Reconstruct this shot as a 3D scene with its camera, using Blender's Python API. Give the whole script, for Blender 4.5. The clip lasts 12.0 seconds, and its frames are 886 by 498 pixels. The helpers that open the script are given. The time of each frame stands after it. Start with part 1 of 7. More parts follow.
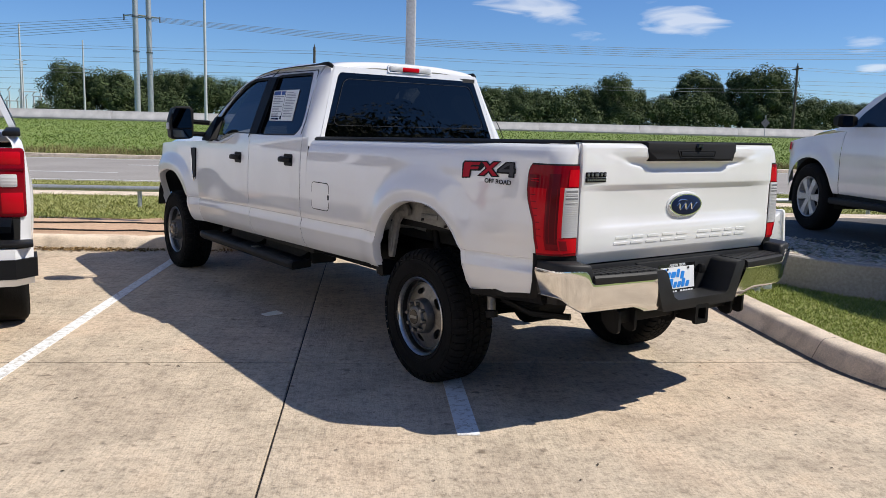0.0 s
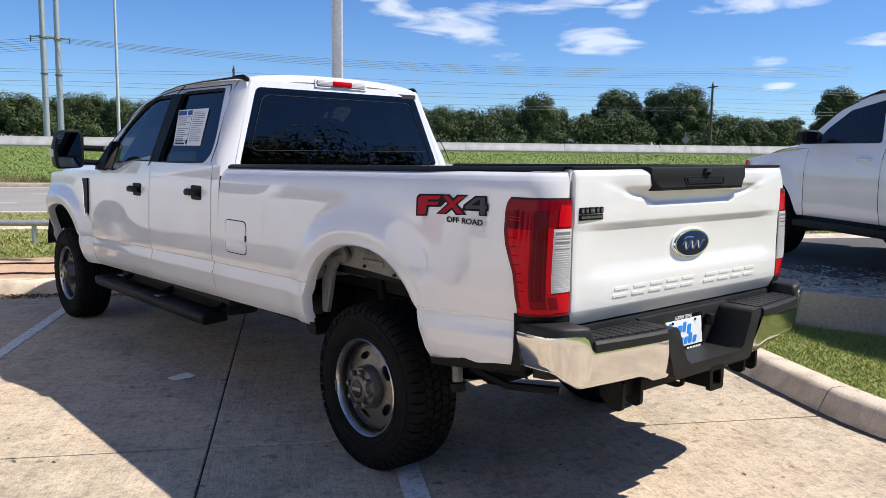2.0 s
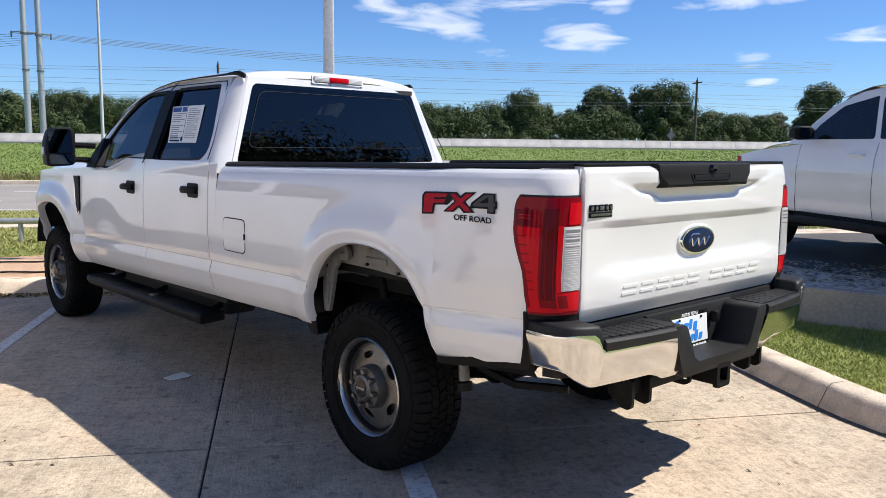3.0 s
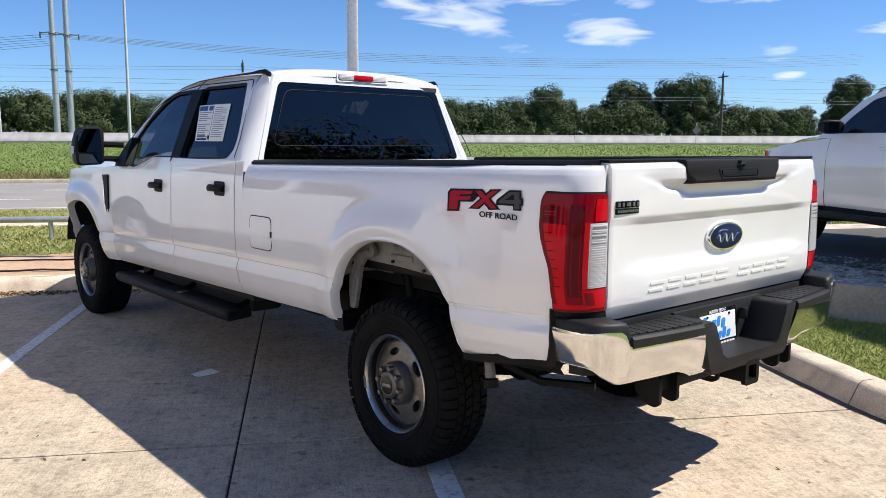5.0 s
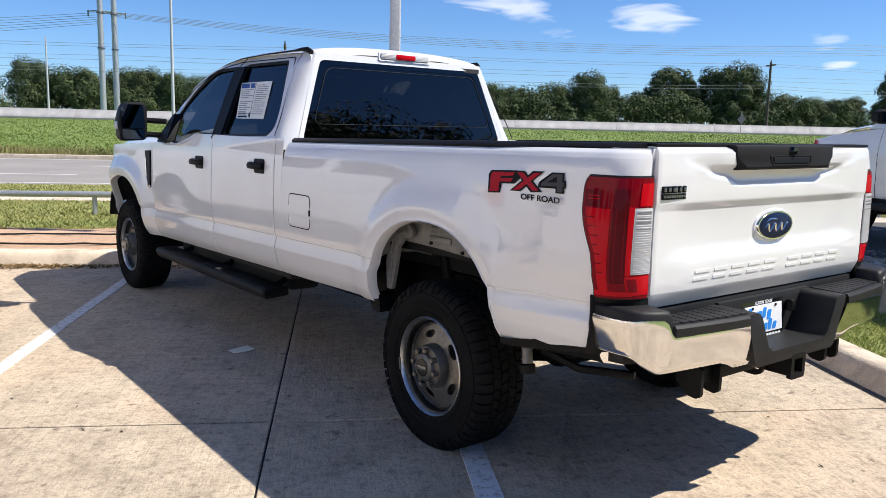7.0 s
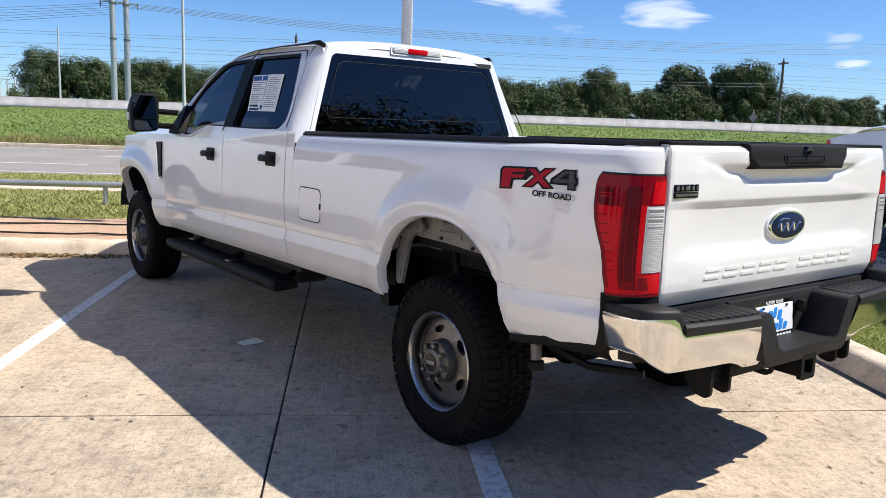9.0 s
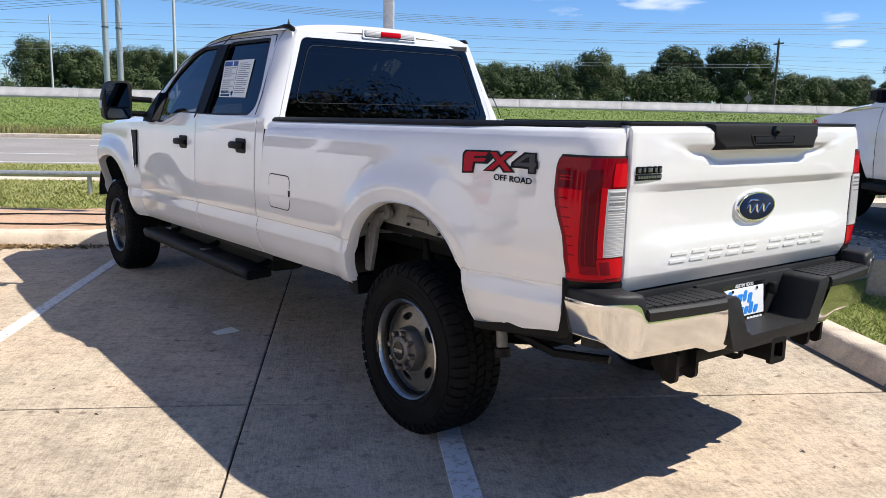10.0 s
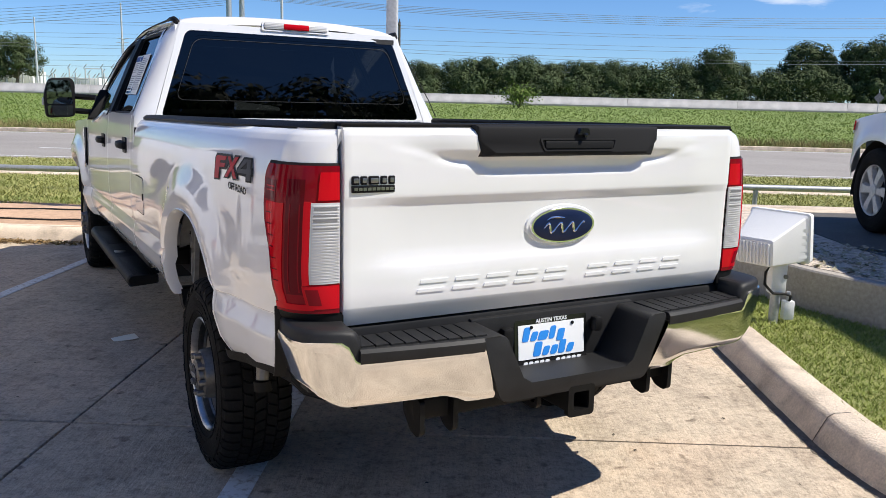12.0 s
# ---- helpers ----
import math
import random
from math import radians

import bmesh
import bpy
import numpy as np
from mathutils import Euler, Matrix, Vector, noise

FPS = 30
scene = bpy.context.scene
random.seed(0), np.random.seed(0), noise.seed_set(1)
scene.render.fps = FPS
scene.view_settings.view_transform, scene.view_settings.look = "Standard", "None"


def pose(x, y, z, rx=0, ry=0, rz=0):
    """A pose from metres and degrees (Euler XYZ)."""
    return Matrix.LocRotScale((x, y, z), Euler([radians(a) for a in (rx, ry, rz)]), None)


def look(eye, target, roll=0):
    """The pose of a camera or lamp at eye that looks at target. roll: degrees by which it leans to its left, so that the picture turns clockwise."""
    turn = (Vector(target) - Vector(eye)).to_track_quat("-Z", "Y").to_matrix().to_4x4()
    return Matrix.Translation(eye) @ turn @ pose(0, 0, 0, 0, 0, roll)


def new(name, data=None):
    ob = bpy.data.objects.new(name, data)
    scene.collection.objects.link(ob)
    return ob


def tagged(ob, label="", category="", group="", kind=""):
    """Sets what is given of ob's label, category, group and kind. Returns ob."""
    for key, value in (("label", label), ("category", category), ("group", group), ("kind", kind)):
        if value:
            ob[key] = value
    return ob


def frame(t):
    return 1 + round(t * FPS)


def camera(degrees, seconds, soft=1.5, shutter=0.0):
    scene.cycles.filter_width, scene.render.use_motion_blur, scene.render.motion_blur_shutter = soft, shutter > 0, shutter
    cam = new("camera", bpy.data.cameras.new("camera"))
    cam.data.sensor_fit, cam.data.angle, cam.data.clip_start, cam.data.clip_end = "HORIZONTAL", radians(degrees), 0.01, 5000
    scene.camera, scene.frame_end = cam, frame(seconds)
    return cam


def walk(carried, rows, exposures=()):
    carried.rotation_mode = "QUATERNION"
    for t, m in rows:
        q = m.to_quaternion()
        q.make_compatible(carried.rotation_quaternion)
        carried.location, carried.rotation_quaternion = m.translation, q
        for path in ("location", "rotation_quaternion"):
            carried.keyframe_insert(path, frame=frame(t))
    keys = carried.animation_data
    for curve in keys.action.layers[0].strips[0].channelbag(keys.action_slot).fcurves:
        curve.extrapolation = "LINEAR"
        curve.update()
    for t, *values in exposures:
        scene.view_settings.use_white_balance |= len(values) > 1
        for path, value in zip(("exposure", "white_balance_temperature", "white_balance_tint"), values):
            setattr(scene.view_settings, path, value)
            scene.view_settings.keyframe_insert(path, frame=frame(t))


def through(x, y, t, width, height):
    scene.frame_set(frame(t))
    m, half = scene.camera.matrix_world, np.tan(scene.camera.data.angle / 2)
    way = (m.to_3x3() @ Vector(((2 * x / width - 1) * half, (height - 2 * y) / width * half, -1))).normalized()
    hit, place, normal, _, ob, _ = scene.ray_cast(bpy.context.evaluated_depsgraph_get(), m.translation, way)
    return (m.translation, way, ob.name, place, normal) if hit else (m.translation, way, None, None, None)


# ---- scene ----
cam = camera(56.8, 12.0, soft=0.85)
PATH = [
    (0, (-3.69, -3.985, 1.522), (-2.53, -2.382, 1.228), 1.5),
    (0.5, (-3.523, -3.667, 1.526), (-2.324, -2.089, 1.255), 1.2),
    (1, (-3.385, -3.429, 1.531), (-2.151, -1.875, 1.279), 1.0),
    (1.5, (-3.239, -3.247, 1.545), (-1.97, -1.719, 1.305), 0.8),
    (2, (-3.205, -3.139, 1.537), (-1.902, -1.641, 1.295), 0.7),
    (2.5, (-3.231, -3.062, 1.54), (-1.902, -1.589, 1.289), 0.6),
    (4.5, (-3.262, -3.05, 1.541), (-1.948, -1.565, 1.283), 0.2),
    (5, (-3.256, -3.051, 1.543), (-1.971, -1.54, 1.283), 0.2),
    (5.5, (-3.245, -3.032, 1.54), (-1.986, -1.502, 1.271), 0.3),
    (6, (-3.23, -3.017, 1.531), (-1.994, -1.47, 1.25), 0.6),
    (6.5, (-3.224, -3.014, 1.526), (-2.004, -1.457, 1.234), 0.9),
    (7, (-3.233, -3.007, 1.524), (-2.021, -1.445, 1.226), 1.3),
    (9, (-3.239, -2.999, 1.527), (-2.043, -1.426, 1.215), 2.0),
    (9.5, (-3.217, -2.98, 1.521), (-2.018, -1.414, 1.19), 1.7),
    (10, (-3.084, -3.034, 1.524), (-1.887, -1.47, 1.177), 1.3),
    (10.5, (-2.849, -3.141, 1.521), (-1.669, -1.564, 1.167), 1.0),
    (11, (-2.528, -3.198, 1.513), (-1.39, -1.592, 1.155), 0.9),
    (11.5, (-2.14, -3.29, 1.53), (-1.08, -1.632, 1.172), 1.1),
    (12, (-1.704, -3.368, 1.547), (-0.748, -1.648, 1.191), 1.4),
]
walk(cam, [(t, look(eye, target, roll)) for t, eye, target, roll in PATH], [(0, 0.10), (1, 0.27), (2, 0.37), (5, 0.43), (7, 0.43), (9.5, 0.44), (11, 0.42), (12, 0.35)])

# ---- light ----
SUN_ELEVATION, SUN_WAY = radians(51.7), Vector((0.61, -0.50, 1.0))
world = bpy.data.worlds.new("sky")
scene.world = world
world.use_nodes = True
wt = world.node_tree
sky = wt.nodes.new("ShaderNodeTexSky")
sky.sky_type, sky.sun_disc = "NISHITA", False
sky.sun_elevation, sky.sun_rotation = SUN_ELEVATION, math.atan2(SUN_WAY.x, SUN_WAY.y)
sky.air_density, sky.dust_density, sky.ozone_density = 0.85, 0.0, 2.4
back = wt.nodes["Background"]
back.inputs[1].default_value = 0.080
# thin wisps of cloud: way to the middle, half length, half height, slant
CLOUDS = [((0.637, 0.755, 0.150), 0.105, 0.024, -0.33), ((0.735, 0.660, 0.166), 0.12, 0.016, 0.05), ((0.772, 0.622, 0.130), 0.065, 0.022, -0.22), ((0.787, 0.595, 0.163), 0.035, 0.013, 0.0), ((0.865, 0.475, 0.163), 0.08, 0.014, 0.0), ((0.879, 0.467, 0.099), 0.028, 0.013, 0.05), ((0.887, 0.456, 0.075), 0.02, 0.008, 0.0), ((0.93, 0.33, 0.12), 0.09, 0.012, 0.1)]


def sky_math(op, a, b):
    n = wt.nodes.new("ShaderNodeMath")
    n.operation = op
    for socket, value in zip(n.inputs, (a, b)):
        if isinstance(value, (int, float)):
            socket.default_value = value
        else:
            wt.links.new(value, socket)
    return n.outputs[0]


def sky_dot(way, v):
    n = wt.nodes.new("ShaderNodeVectorMath")
    n.operation = "DOT_PRODUCT"
    wt.links.new(way, n.inputs[0])
    n.inputs[1].default_value = v
    return n.outputs["Value"]


wco = wt.nodes.new("ShaderNodeTexCoord")
wmap = wt.nodes.new("ShaderNodeMapping")
wmap.inputs["Scale"].default_value = (7.0, 7.0, 34.0)
wmap.inputs["Rotation"].default_value = (0.16, -0.14, 0.0)
wt.links.new(wco.outputs["Generated"], wmap.inputs["Vector"])
wn = wt.nodes.new("ShaderNodeTexNoise")
wn.inputs["Scale"].default_value, wn.inputs["Detail"].default_value, wn.inputs["Distortion"].default_value = 1.5, 9.0, 0.7
wt.links.new(wmap.outputs[0], wn.inputs["Vector"])
near = None
for _way, _long, _high, _slant in CLOUDS:
    _c = Vector(_way).normalized()
    _right = _c.cross(Vector((0, 0, 1))).normalized()
    _up = _right.cross(_c)
    _u = sky_dot(wco.outputs["Generated"], _right / _long)
    _v = sky_dot(wco.outputs["Generated"], (_up - _right * _slant) / _high)
    _d = sky_math("ADD", sky_math("MULTIPLY", _u, _u), sky_math("MULTIPLY", _v, _v))
    near = _d if near is None else sky_math("MINIMUM", near, _d)
body = sky_math("ADD", sky_math("SUBTRACT", 1.0, sky_math("MULTIPLY", near, 0.85)), sky_math("MULTIPLY", sky_math("SUBTRACT", wn.outputs["Fac"], 0.53), 3.6))
wr = wt.nodes.new("ShaderNodeValToRGB")
wr.color_ramp.elements[0].position, wr.color_ramp.elements[1].position = 0.30, 1.5
wr.color_ramp.elements[1].color = (0.6, 0.6, 0.6, 1)
wt.links.new(body, wr.inputs[0])
wmix = wt.nodes.new("ShaderNodeMix")
wmix.data_type = "RGBA"
wt.links.new(wr.outputs[0], wmix.inputs[0])
tone = wt.nodes.new("ShaderNodeHueSaturation")
tone.inputs["Saturation"].default_value = 1.08
wt.links.new(sky.outputs[0], tone.inputs["Color"])
tint = wt.nodes.new("ShaderNodeMix")
tint.data_type, tint.blend_type = "RGBA", "MULTIPLY"
tint.inputs[0].default_value, tint.inputs[7].default_value = 1.0, (0.71, 0.945, 1.31, 1)
wt.links.new(tone.outputs[0], tint.inputs[6])
wt.links.new(tint.outputs[2], wmix.inputs[6])
wmix.inputs[7].default_value = (10.5, 10.8, 11.4, 1)
wt.links.new(wmix.outputs[2], back.inputs[0])

sun_data = bpy.data.lights.new("sun", "SUN")
sun_data.energy, sun_data.angle, sun_data.color = 5.0, radians(0.53), (1.0, 0.95, 0.87)
sun = new("sun", sun_data)
sun.matrix_world = look(SUN_WAY * 40, (0, 0, 0))

# ---- materials ----


def principled(name, color, rough=0.5, metal=0.0, coat=0.0, spec=0.5):
    m = bpy.data.materials.new(name)
    m.use_nodes = True
    b = m.node_tree.nodes["Principled BSDF"]
    b.inputs["Base Color"].default_value = (*color, 1)
    b.inputs["Roughness"].default_value = rough
    b.inputs["Metallic"].default_value = metal
    b.inputs["Coat Weight"].default_value = coat
    b.inputs["Coat Roughness"].default_value = 0.03
    b.inputs["Specular IOR Level"].default_value = spec
    return m


def node(m, kind, **values):
    n = m.node_tree.nodes.new(kind)
    for key, value in values.items():
        n.inputs[key.replace("_", " ")].default_value = value
    return n


def wire(m, a, b):
    m.node_tree.links.new(a, b)


def noise_of(m, scale, detail=4.0, rough=0.55, stretch=None, turn=0.0):
    co = m.node_tree.nodes.new("ShaderNodeTexCoord")
    n = node(m, "ShaderNodeTexNoise", Scale=scale, Detail=detail, Roughness=rough)
    out = co.outputs["Object"]
    if stretch:
        mp = node(m, "ShaderNodeMapping", Scale=stretch, Rotation=(0, 0, turn))
        wire(m, out, mp.inputs[0])
        out = mp.outputs[0]
    wire(m, out, n.inputs["Vector"])
    return n.outputs["Fac"]


def ramp(m, fac, *stops):
    r = m.node_tree.nodes.new("ShaderNodeValToRGB")
    els = r.color_ramp.elements
    while len(els) < len(stops):
        els.new(0.5)
    for e, (p, c) in zip(els, stops):
        e.position, e.color = p, (*c, 1)
    wire(m, fac, r.inputs[0])
    return r.outputs[0]


def blend(m, fac, a, b, mode="MIX"):
    x = m.node_tree.nodes.new("ShaderNodeMix")
    x.data_type, x.blend_type = "RGBA", mode
    for socket, value in ((x.inputs[0], fac), (x.inputs[6], a), (x.inputs[7], b)):
        if hasattr(value, "links"):
            wire(m, value, socket)
        elif isinstance(value, tuple):
            socket.default_value = (*value, 1)
        else:
            socket.default_value = value
    return x.outputs[2]


def base(m):
    return m.node_tree.nodes["Principled BSDF"]


def bumped(m, height, strength, distance=0.01):
    bp = node(m, "ShaderNodeBump", Strength=strength, Distance=distance)
    wire(m, height, bp.inputs["Height"])
    wire(m, bp.outputs[0], base(m).inputs["Normal"])


def mottled(name, dark, light, scale, rough=0.8, fine=40.0, bump=0.2, metal=0.0, stretch=None, spread=(0.3, 0.7), distance=0.01):
    """A matt surface with blotches at one size and grain at another."""
    m = principled(name, light, rough, metal)
    big = ramp(m, noise_of(m, scale, 6.0, stretch=stretch), (spread[0], dark), (spread[1], light))
    grain = noise_of(m, fine, 3.0)
    col = blend(m, 0.35, big, ramp(m, grain, (0.3, tuple(v * 0.55 for v in light)), (0.7, tuple(min(1, v * 1.25) for v in light))))
    wire(m, col, base(m).inputs["Base Color"])
    bumped(m, grain, bump, distance)
    return m


# concrete: broomed, stained, slightly different from panel to panel
CONCRETE = principled("broomed_concrete", (0.5, 0.45, 0.38), 0.88)
_m = CONCRETE
_big = ramp(_m, noise_of(_m, 0.55, 6.0), (0.30, (0.54, 0.44, 0.33)), (0.48, (0.66, 0.55, 0.415)), (0.60, (0.70, 0.555, 0.41)), (0.78, (0.73, 0.63, 0.50)))
_mid = ramp(_m, noise_of(_m, 2.6, 9.0, 0.72), (0.33, (0.50, 0.49, 0.48)), (0.56, (1.0, 1.0, 1.0)), (0.72, (1.08, 1.06, 1.03)))
_c = blend(_m, 0.62, blend(_m, 1.0, _big, (0.89, 0.885, 0.875), "MULTIPLY"), _mid, "MULTIPLY")
_speck = ramp(_m, noise_of(_m, 55.0, 4.0, 0.7), (0.32, (0.30, 0.28, 0.27)), (0.48, (1.0, 1.0, 1.0)), (0.70, (1.22, 1.2, 1.18)))
_c = blend(_m, 0.5, _c, _speck, "MULTIPLY")
_broom = noise_of(_m, 14.0, 1.0, 0.5, (6.0, 0.14, 1.0))
_pit = ramp(_m, noise_of(_m, 17.0, 6.0, 0.7), (0.36, (0.55, 0.53, 0.52)), (0.50, (1.0, 1.0, 1.0)), (0.66, (1.12, 1.11, 1.1)))
_c = blend(_m, 0.68, _c, _pit, "MULTIPLY")
_c = blend(_m, 0.12, _c, ramp(_m, _broom, (0.3, (0.5, 0.5, 0.5)), (0.6, (1.0, 1.0, 1.0))), "MULTIPLY")
_rust = ramp(_m, noise_of(_m, 1.3, 3.0), (0.63, (0, 0, 0)), (0.75, (1, 1, 1)))
_c = blend(_m, 0.0, _c, (0.50, 0.33, 0.2))
_mix = _c.node
_f = node(_m, "ShaderNodeMath")
_f.operation = "MULTIPLY"
wire(_m, _rust, _f.inputs[0])
_f.inputs[1].default_value = 0.25
wire(_m, _f.outputs[0], _mix.inputs[0])
_spots = ramp(_m, noise_of(_m, 9.0, 2.0), (0.66, (1, 1, 1)), (0.74, (0.35, 0.32, 0.3)))
_c = blend(_m, 0.8, _c, _spots, "MULTIPLY")
_oi = _m.node_tree.nodes.new("ShaderNodeObjectInfo")
_c = blend(_m, 0.22, _c, ramp(_m, _oi.outputs["Random"], (0.0, (0.75, 0.75, 0.75)), (1.0, (1.1, 1.08, 1.05))), "MULTIPLY")
wire(_m, _c, base(_m).inputs["Base Color"])
_drag = noise_of(_m, 5.0, 1.5, 0.5, (7.0, 0.16, 1.0))
_c = blend(_m, 0.18, _c, ramp(_m, _drag, (0.34, (0.62, 0.61, 0.60)), (0.52, (1.0, 1.0, 1.0)), (0.70, (1.10, 1.08, 1.05))), "MULTIPLY")
wire(_m, _c, base(_m).inputs["Base Color"])
_pits = noise_of(_m, 34.0, 5.0, 0.65)
_stroke = noise_of(_m, 9.0, 4.0, 0.7, (6.5, 1.3, 1.0), 0.06)
_h = _m.node_tree.nodes.new("ShaderNodeMix")
_h.data_type = "FLOAT"
_h.inputs[0].default_value = 0.45
wire(_m, _stroke, _h.inputs[2])
wire(_m, _pits, _h.inputs[3])
bumped(_m, _h.outputs[0], 0.75, 0.012)

KERB = mottled("kerb_concrete", (0.36, 0.285, 0.21), (0.78, 0.645, 0.50), 4.2, 0.9, 90.0, 0.7, spread=(0.33, 0.58))
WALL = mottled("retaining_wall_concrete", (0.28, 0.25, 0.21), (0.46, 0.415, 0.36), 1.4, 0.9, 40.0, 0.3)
BARRIER = mottled("barrier_concrete", (0.52, 0.49, 0.445), (0.64, 0.61, 0.555), 0.35, 0.9, 1.6, 0.05)
ASPHALT = mottled("worn_asphalt", (0.24, 0.215, 0.195), (0.33, 0.305, 0.275), 0.4, 0.9, 18.0, 0.2)
DARKASPHALT = mottled("dark_asphalt", (0.06, 0.056, 0.052), (0.13, 0.12, 0.11), 1.2, 0.9, 60.0, 0.6)
HIGHWAY = mottled("highway_concrete", (0.30, 0.28, 0.26), (0.42, 0.40, 0.37), 0.3, 0.9, 12.0, 0.1)
LINE = principled("worn_white_paint", (0.75, 0.75, 0.74), 0.8)
_wear = ramp(LINE, noise_of(LINE, 26.0, 8.0, 0.7), (0.36, (0.42, 0.38, 0.33)), (0.5, (0.74, 0.74, 0.73)))
wire(LINE, _wear, base(LINE).inputs["Base Color"])
DIRT = mottled("bare_clay_soil", (0.34, 0.20, 0.125), (0.60, 0.40, 0.26), 1.1, 0.95, 22.0, 0.6, spread=(0.3, 0.65))
AGGREGATE = mottled("exposed_aggregate", (0.26, 0.21, 0.165), (0.68, 0.58, 0.47), 18.0, 0.9, 60.0, 0.8, spread=(0.38, 0.56))
SILT = mottled("gutter_silt", (0.07, 0.055, 0.04), (0.20, 0.165, 0.125), 14.0, 0.95, 70.0, 0.6)
JOINT = principled("dark_joint", (0.035, 0.03, 0.026), 0.95)


def greens(name, dark, light, dry, rough=0.75):
    m = principled(name, light, rough)
    g = m.node_tree.nodes.new("ShaderNodeNewGeometry")
    isl = ramp(m, g.outputs["Random Per Island"], (0.0, dark), (0.6, light), (0.93, light), (1.0, dry))
    patch = ramp(m, noise_of(m, 0.5, 4.0), (0.3, (0.65, 0.75, 0.6)), (0.7, (1.15, 1.08, 1.0)))
    wire(m, blend(m, 1.0, isl, patch, "MULTIPLY"), base(m).inputs["Base Color"])
    base(m).inputs["Specular IOR Level"].default_value = 0.25
    return m


LAWN_SOIL = mottled("lawn_ground", (0.17, 0.19, 0.05), (0.34, 0.34, 0.12), 1.2, 0.95, 30.0, 0.5)
SLOPE_SOIL = mottled("verge_ground", (0.12, 0.17, 0.035), (0.21, 0.27, 0.065), 0.35, 0.95, 10.0, 0.5)
BLADE_LAWN = greens("lawn_blades", (0.19, 0.205, 0.062), (0.35, 0.35, 0.135), (0.50, 0.43, 0.22))
BLADE_ISLAND = greens("island_blades", (0.15, 0.19, 0.045), (0.31, 0.36, 0.095), (0.55, 0.49, 0.26))
BLADE_VERGE = greens("verge_blades", (0.125, 0.185, 0.042), (0.19, 0.265, 0.062), (0.33, 0.33, 0.14))
LEAF_DARK = greens("tree_leaves", (0.045, 0.066, 0.026), (0.075, 0.10, 0.042), (0.11, 0.12, 0.06))
LEAF_OLIVE = greens("olive_tree_leaves", (0.046, 0.068, 0.028), (0.078, 0.108, 0.044), (0.11, 0.13, 0.06))
BARK = mottled("bark", (0.06, 0.05, 0.04), (0.16, 0.135, 0.11), 6.0, 0.95, 30.0, 0.6)
GALVANISED = mottled("galvanised_steel", (0.36, 0.37, 0.38), (0.52, 0.53, 0.54), 6.0, 0.5, 40.0, 0.05, metal=0.6)
POLE_WHITE = mottled("light_pole_paint", (0.48, 0.49, 0.50), (0.60, 0.61, 0.62), 3.0, 0.45, 30.0, 0.03)
WOOD_POLE = mottled("weathered_pole", (0.05, 0.04, 0.03), (0.12, 0.10, 0.08), 4.0, 0.9, 30.0, 0.3)
WIRE = principled("cable", (0.20, 0.22, 0.25), 0.6)

PAINT = principled("white_car_paint", (0.80, 0.80, 0.79), 0.32, 0.0, 1.0, 0.0)
base(PAINT).inputs["Coat IOR"].default_value = 1.75
_flake = ramp(PAINT, noise_of(PAINT, 2.2, 5.0), (0.3, (0.735, 0.735, 0.735)), (0.7, (0.775, 0.775, 0.78)))
wire(PAINT, _flake, base(PAINT).inputs["Base Color"])
WELL = mottled("wheel_well_primer", (0.12, 0.117, 0.11), (0.24, 0.236, 0.225), 4.0, 0.7, 30.0, 0.2)
BLACK = principled("black_moulded_plastic", (0.0045, 0.0045, 0.005), 0.58, 0.0, 0.0, 0.2)
bumped(BLACK, noise_of(BLACK, 420.0, 2.0), 0.25, 0.002)
SCUFFED = mottled("scuffed_black_plastic", (0.006, 0.006, 0.0065), (0.018, 0.018, 0.019), 9.0, 0.55, 260.0, 0.08, distance=0.003)
base(SCUFFED).inputs["Specular IOR Level"].default_value = 0.3
GLOSSBLACK = principled("gloss_black_trim", (0.008, 0.008, 0.009), 0.18)
SEAL = principled("black_seal", (0.006, 0.006, 0.006), 0.75)
UNDER = mottled("dark_underbody", (0.003, 0.003, 0.003), (0.010, 0.009, 0.008), 5.0, 0.8, 30.0, 0.3)
CHROME = principled("chrome", (0.80, 0.79, 0.77), 0.11, 1.0)
bumped(CHROME, noise_of(CHROME, 3.0, 2.0), 0.015, 0.02)
ALLOY = mottled("brushed_alloy", (0.20, 0.20, 0.205), (0.38, 0.38, 0.375), 8.0, 0.3, 60.0, 0.05, metal=0.9)
LIPALLOY = mottled("worn_rim_lip", (0.38, 0.365, 0.34), (0.64, 0.615, 0.57), 12.0, 0.30, 60.0, 0.05, metal=1.0)
RIMALLOY = mottled("polished_steel_rim", (0.13, 0.125, 0.12), (0.28, 0.27, 0.255), 8.0, 0.40, 60.0, 0.04, metal=1.0)
HUBGREY = mottled("dull_grey_hub", (0.09, 0.085, 0.08), (0.17, 0.165, 0.155), 9.0, 0.42, 60.0, 0.06, metal=0.75)
STEELDARK = mottled("dull_steel", (0.10, 0.10, 0.10), (0.22, 0.21, 0.20), 8.0, 0.5, 60.0, 0.1, metal=0.8)
RUBBER = mottled("tyre_rubber", (0.004, 0.004, 0.004), (0.010, 0.0098, 0.0095), 7.0, 0.82, 80.0, 0.25)
base(RUBBER).inputs["Specular IOR Level"].default_value = 0.14
HANDLEBLACK = principled("grained_black_panel", (0.011, 0.011, 0.012), 0.7, 0.0, 0.0, 0.2)
FRAME = principled("frame_black", (0.004, 0.0039, 0.0038), 0.55, 0.0, 0.0, 0.2)
bumped(FRAME, noise_of(FRAME, 60.0, 3.0), 0.2, 0.003)
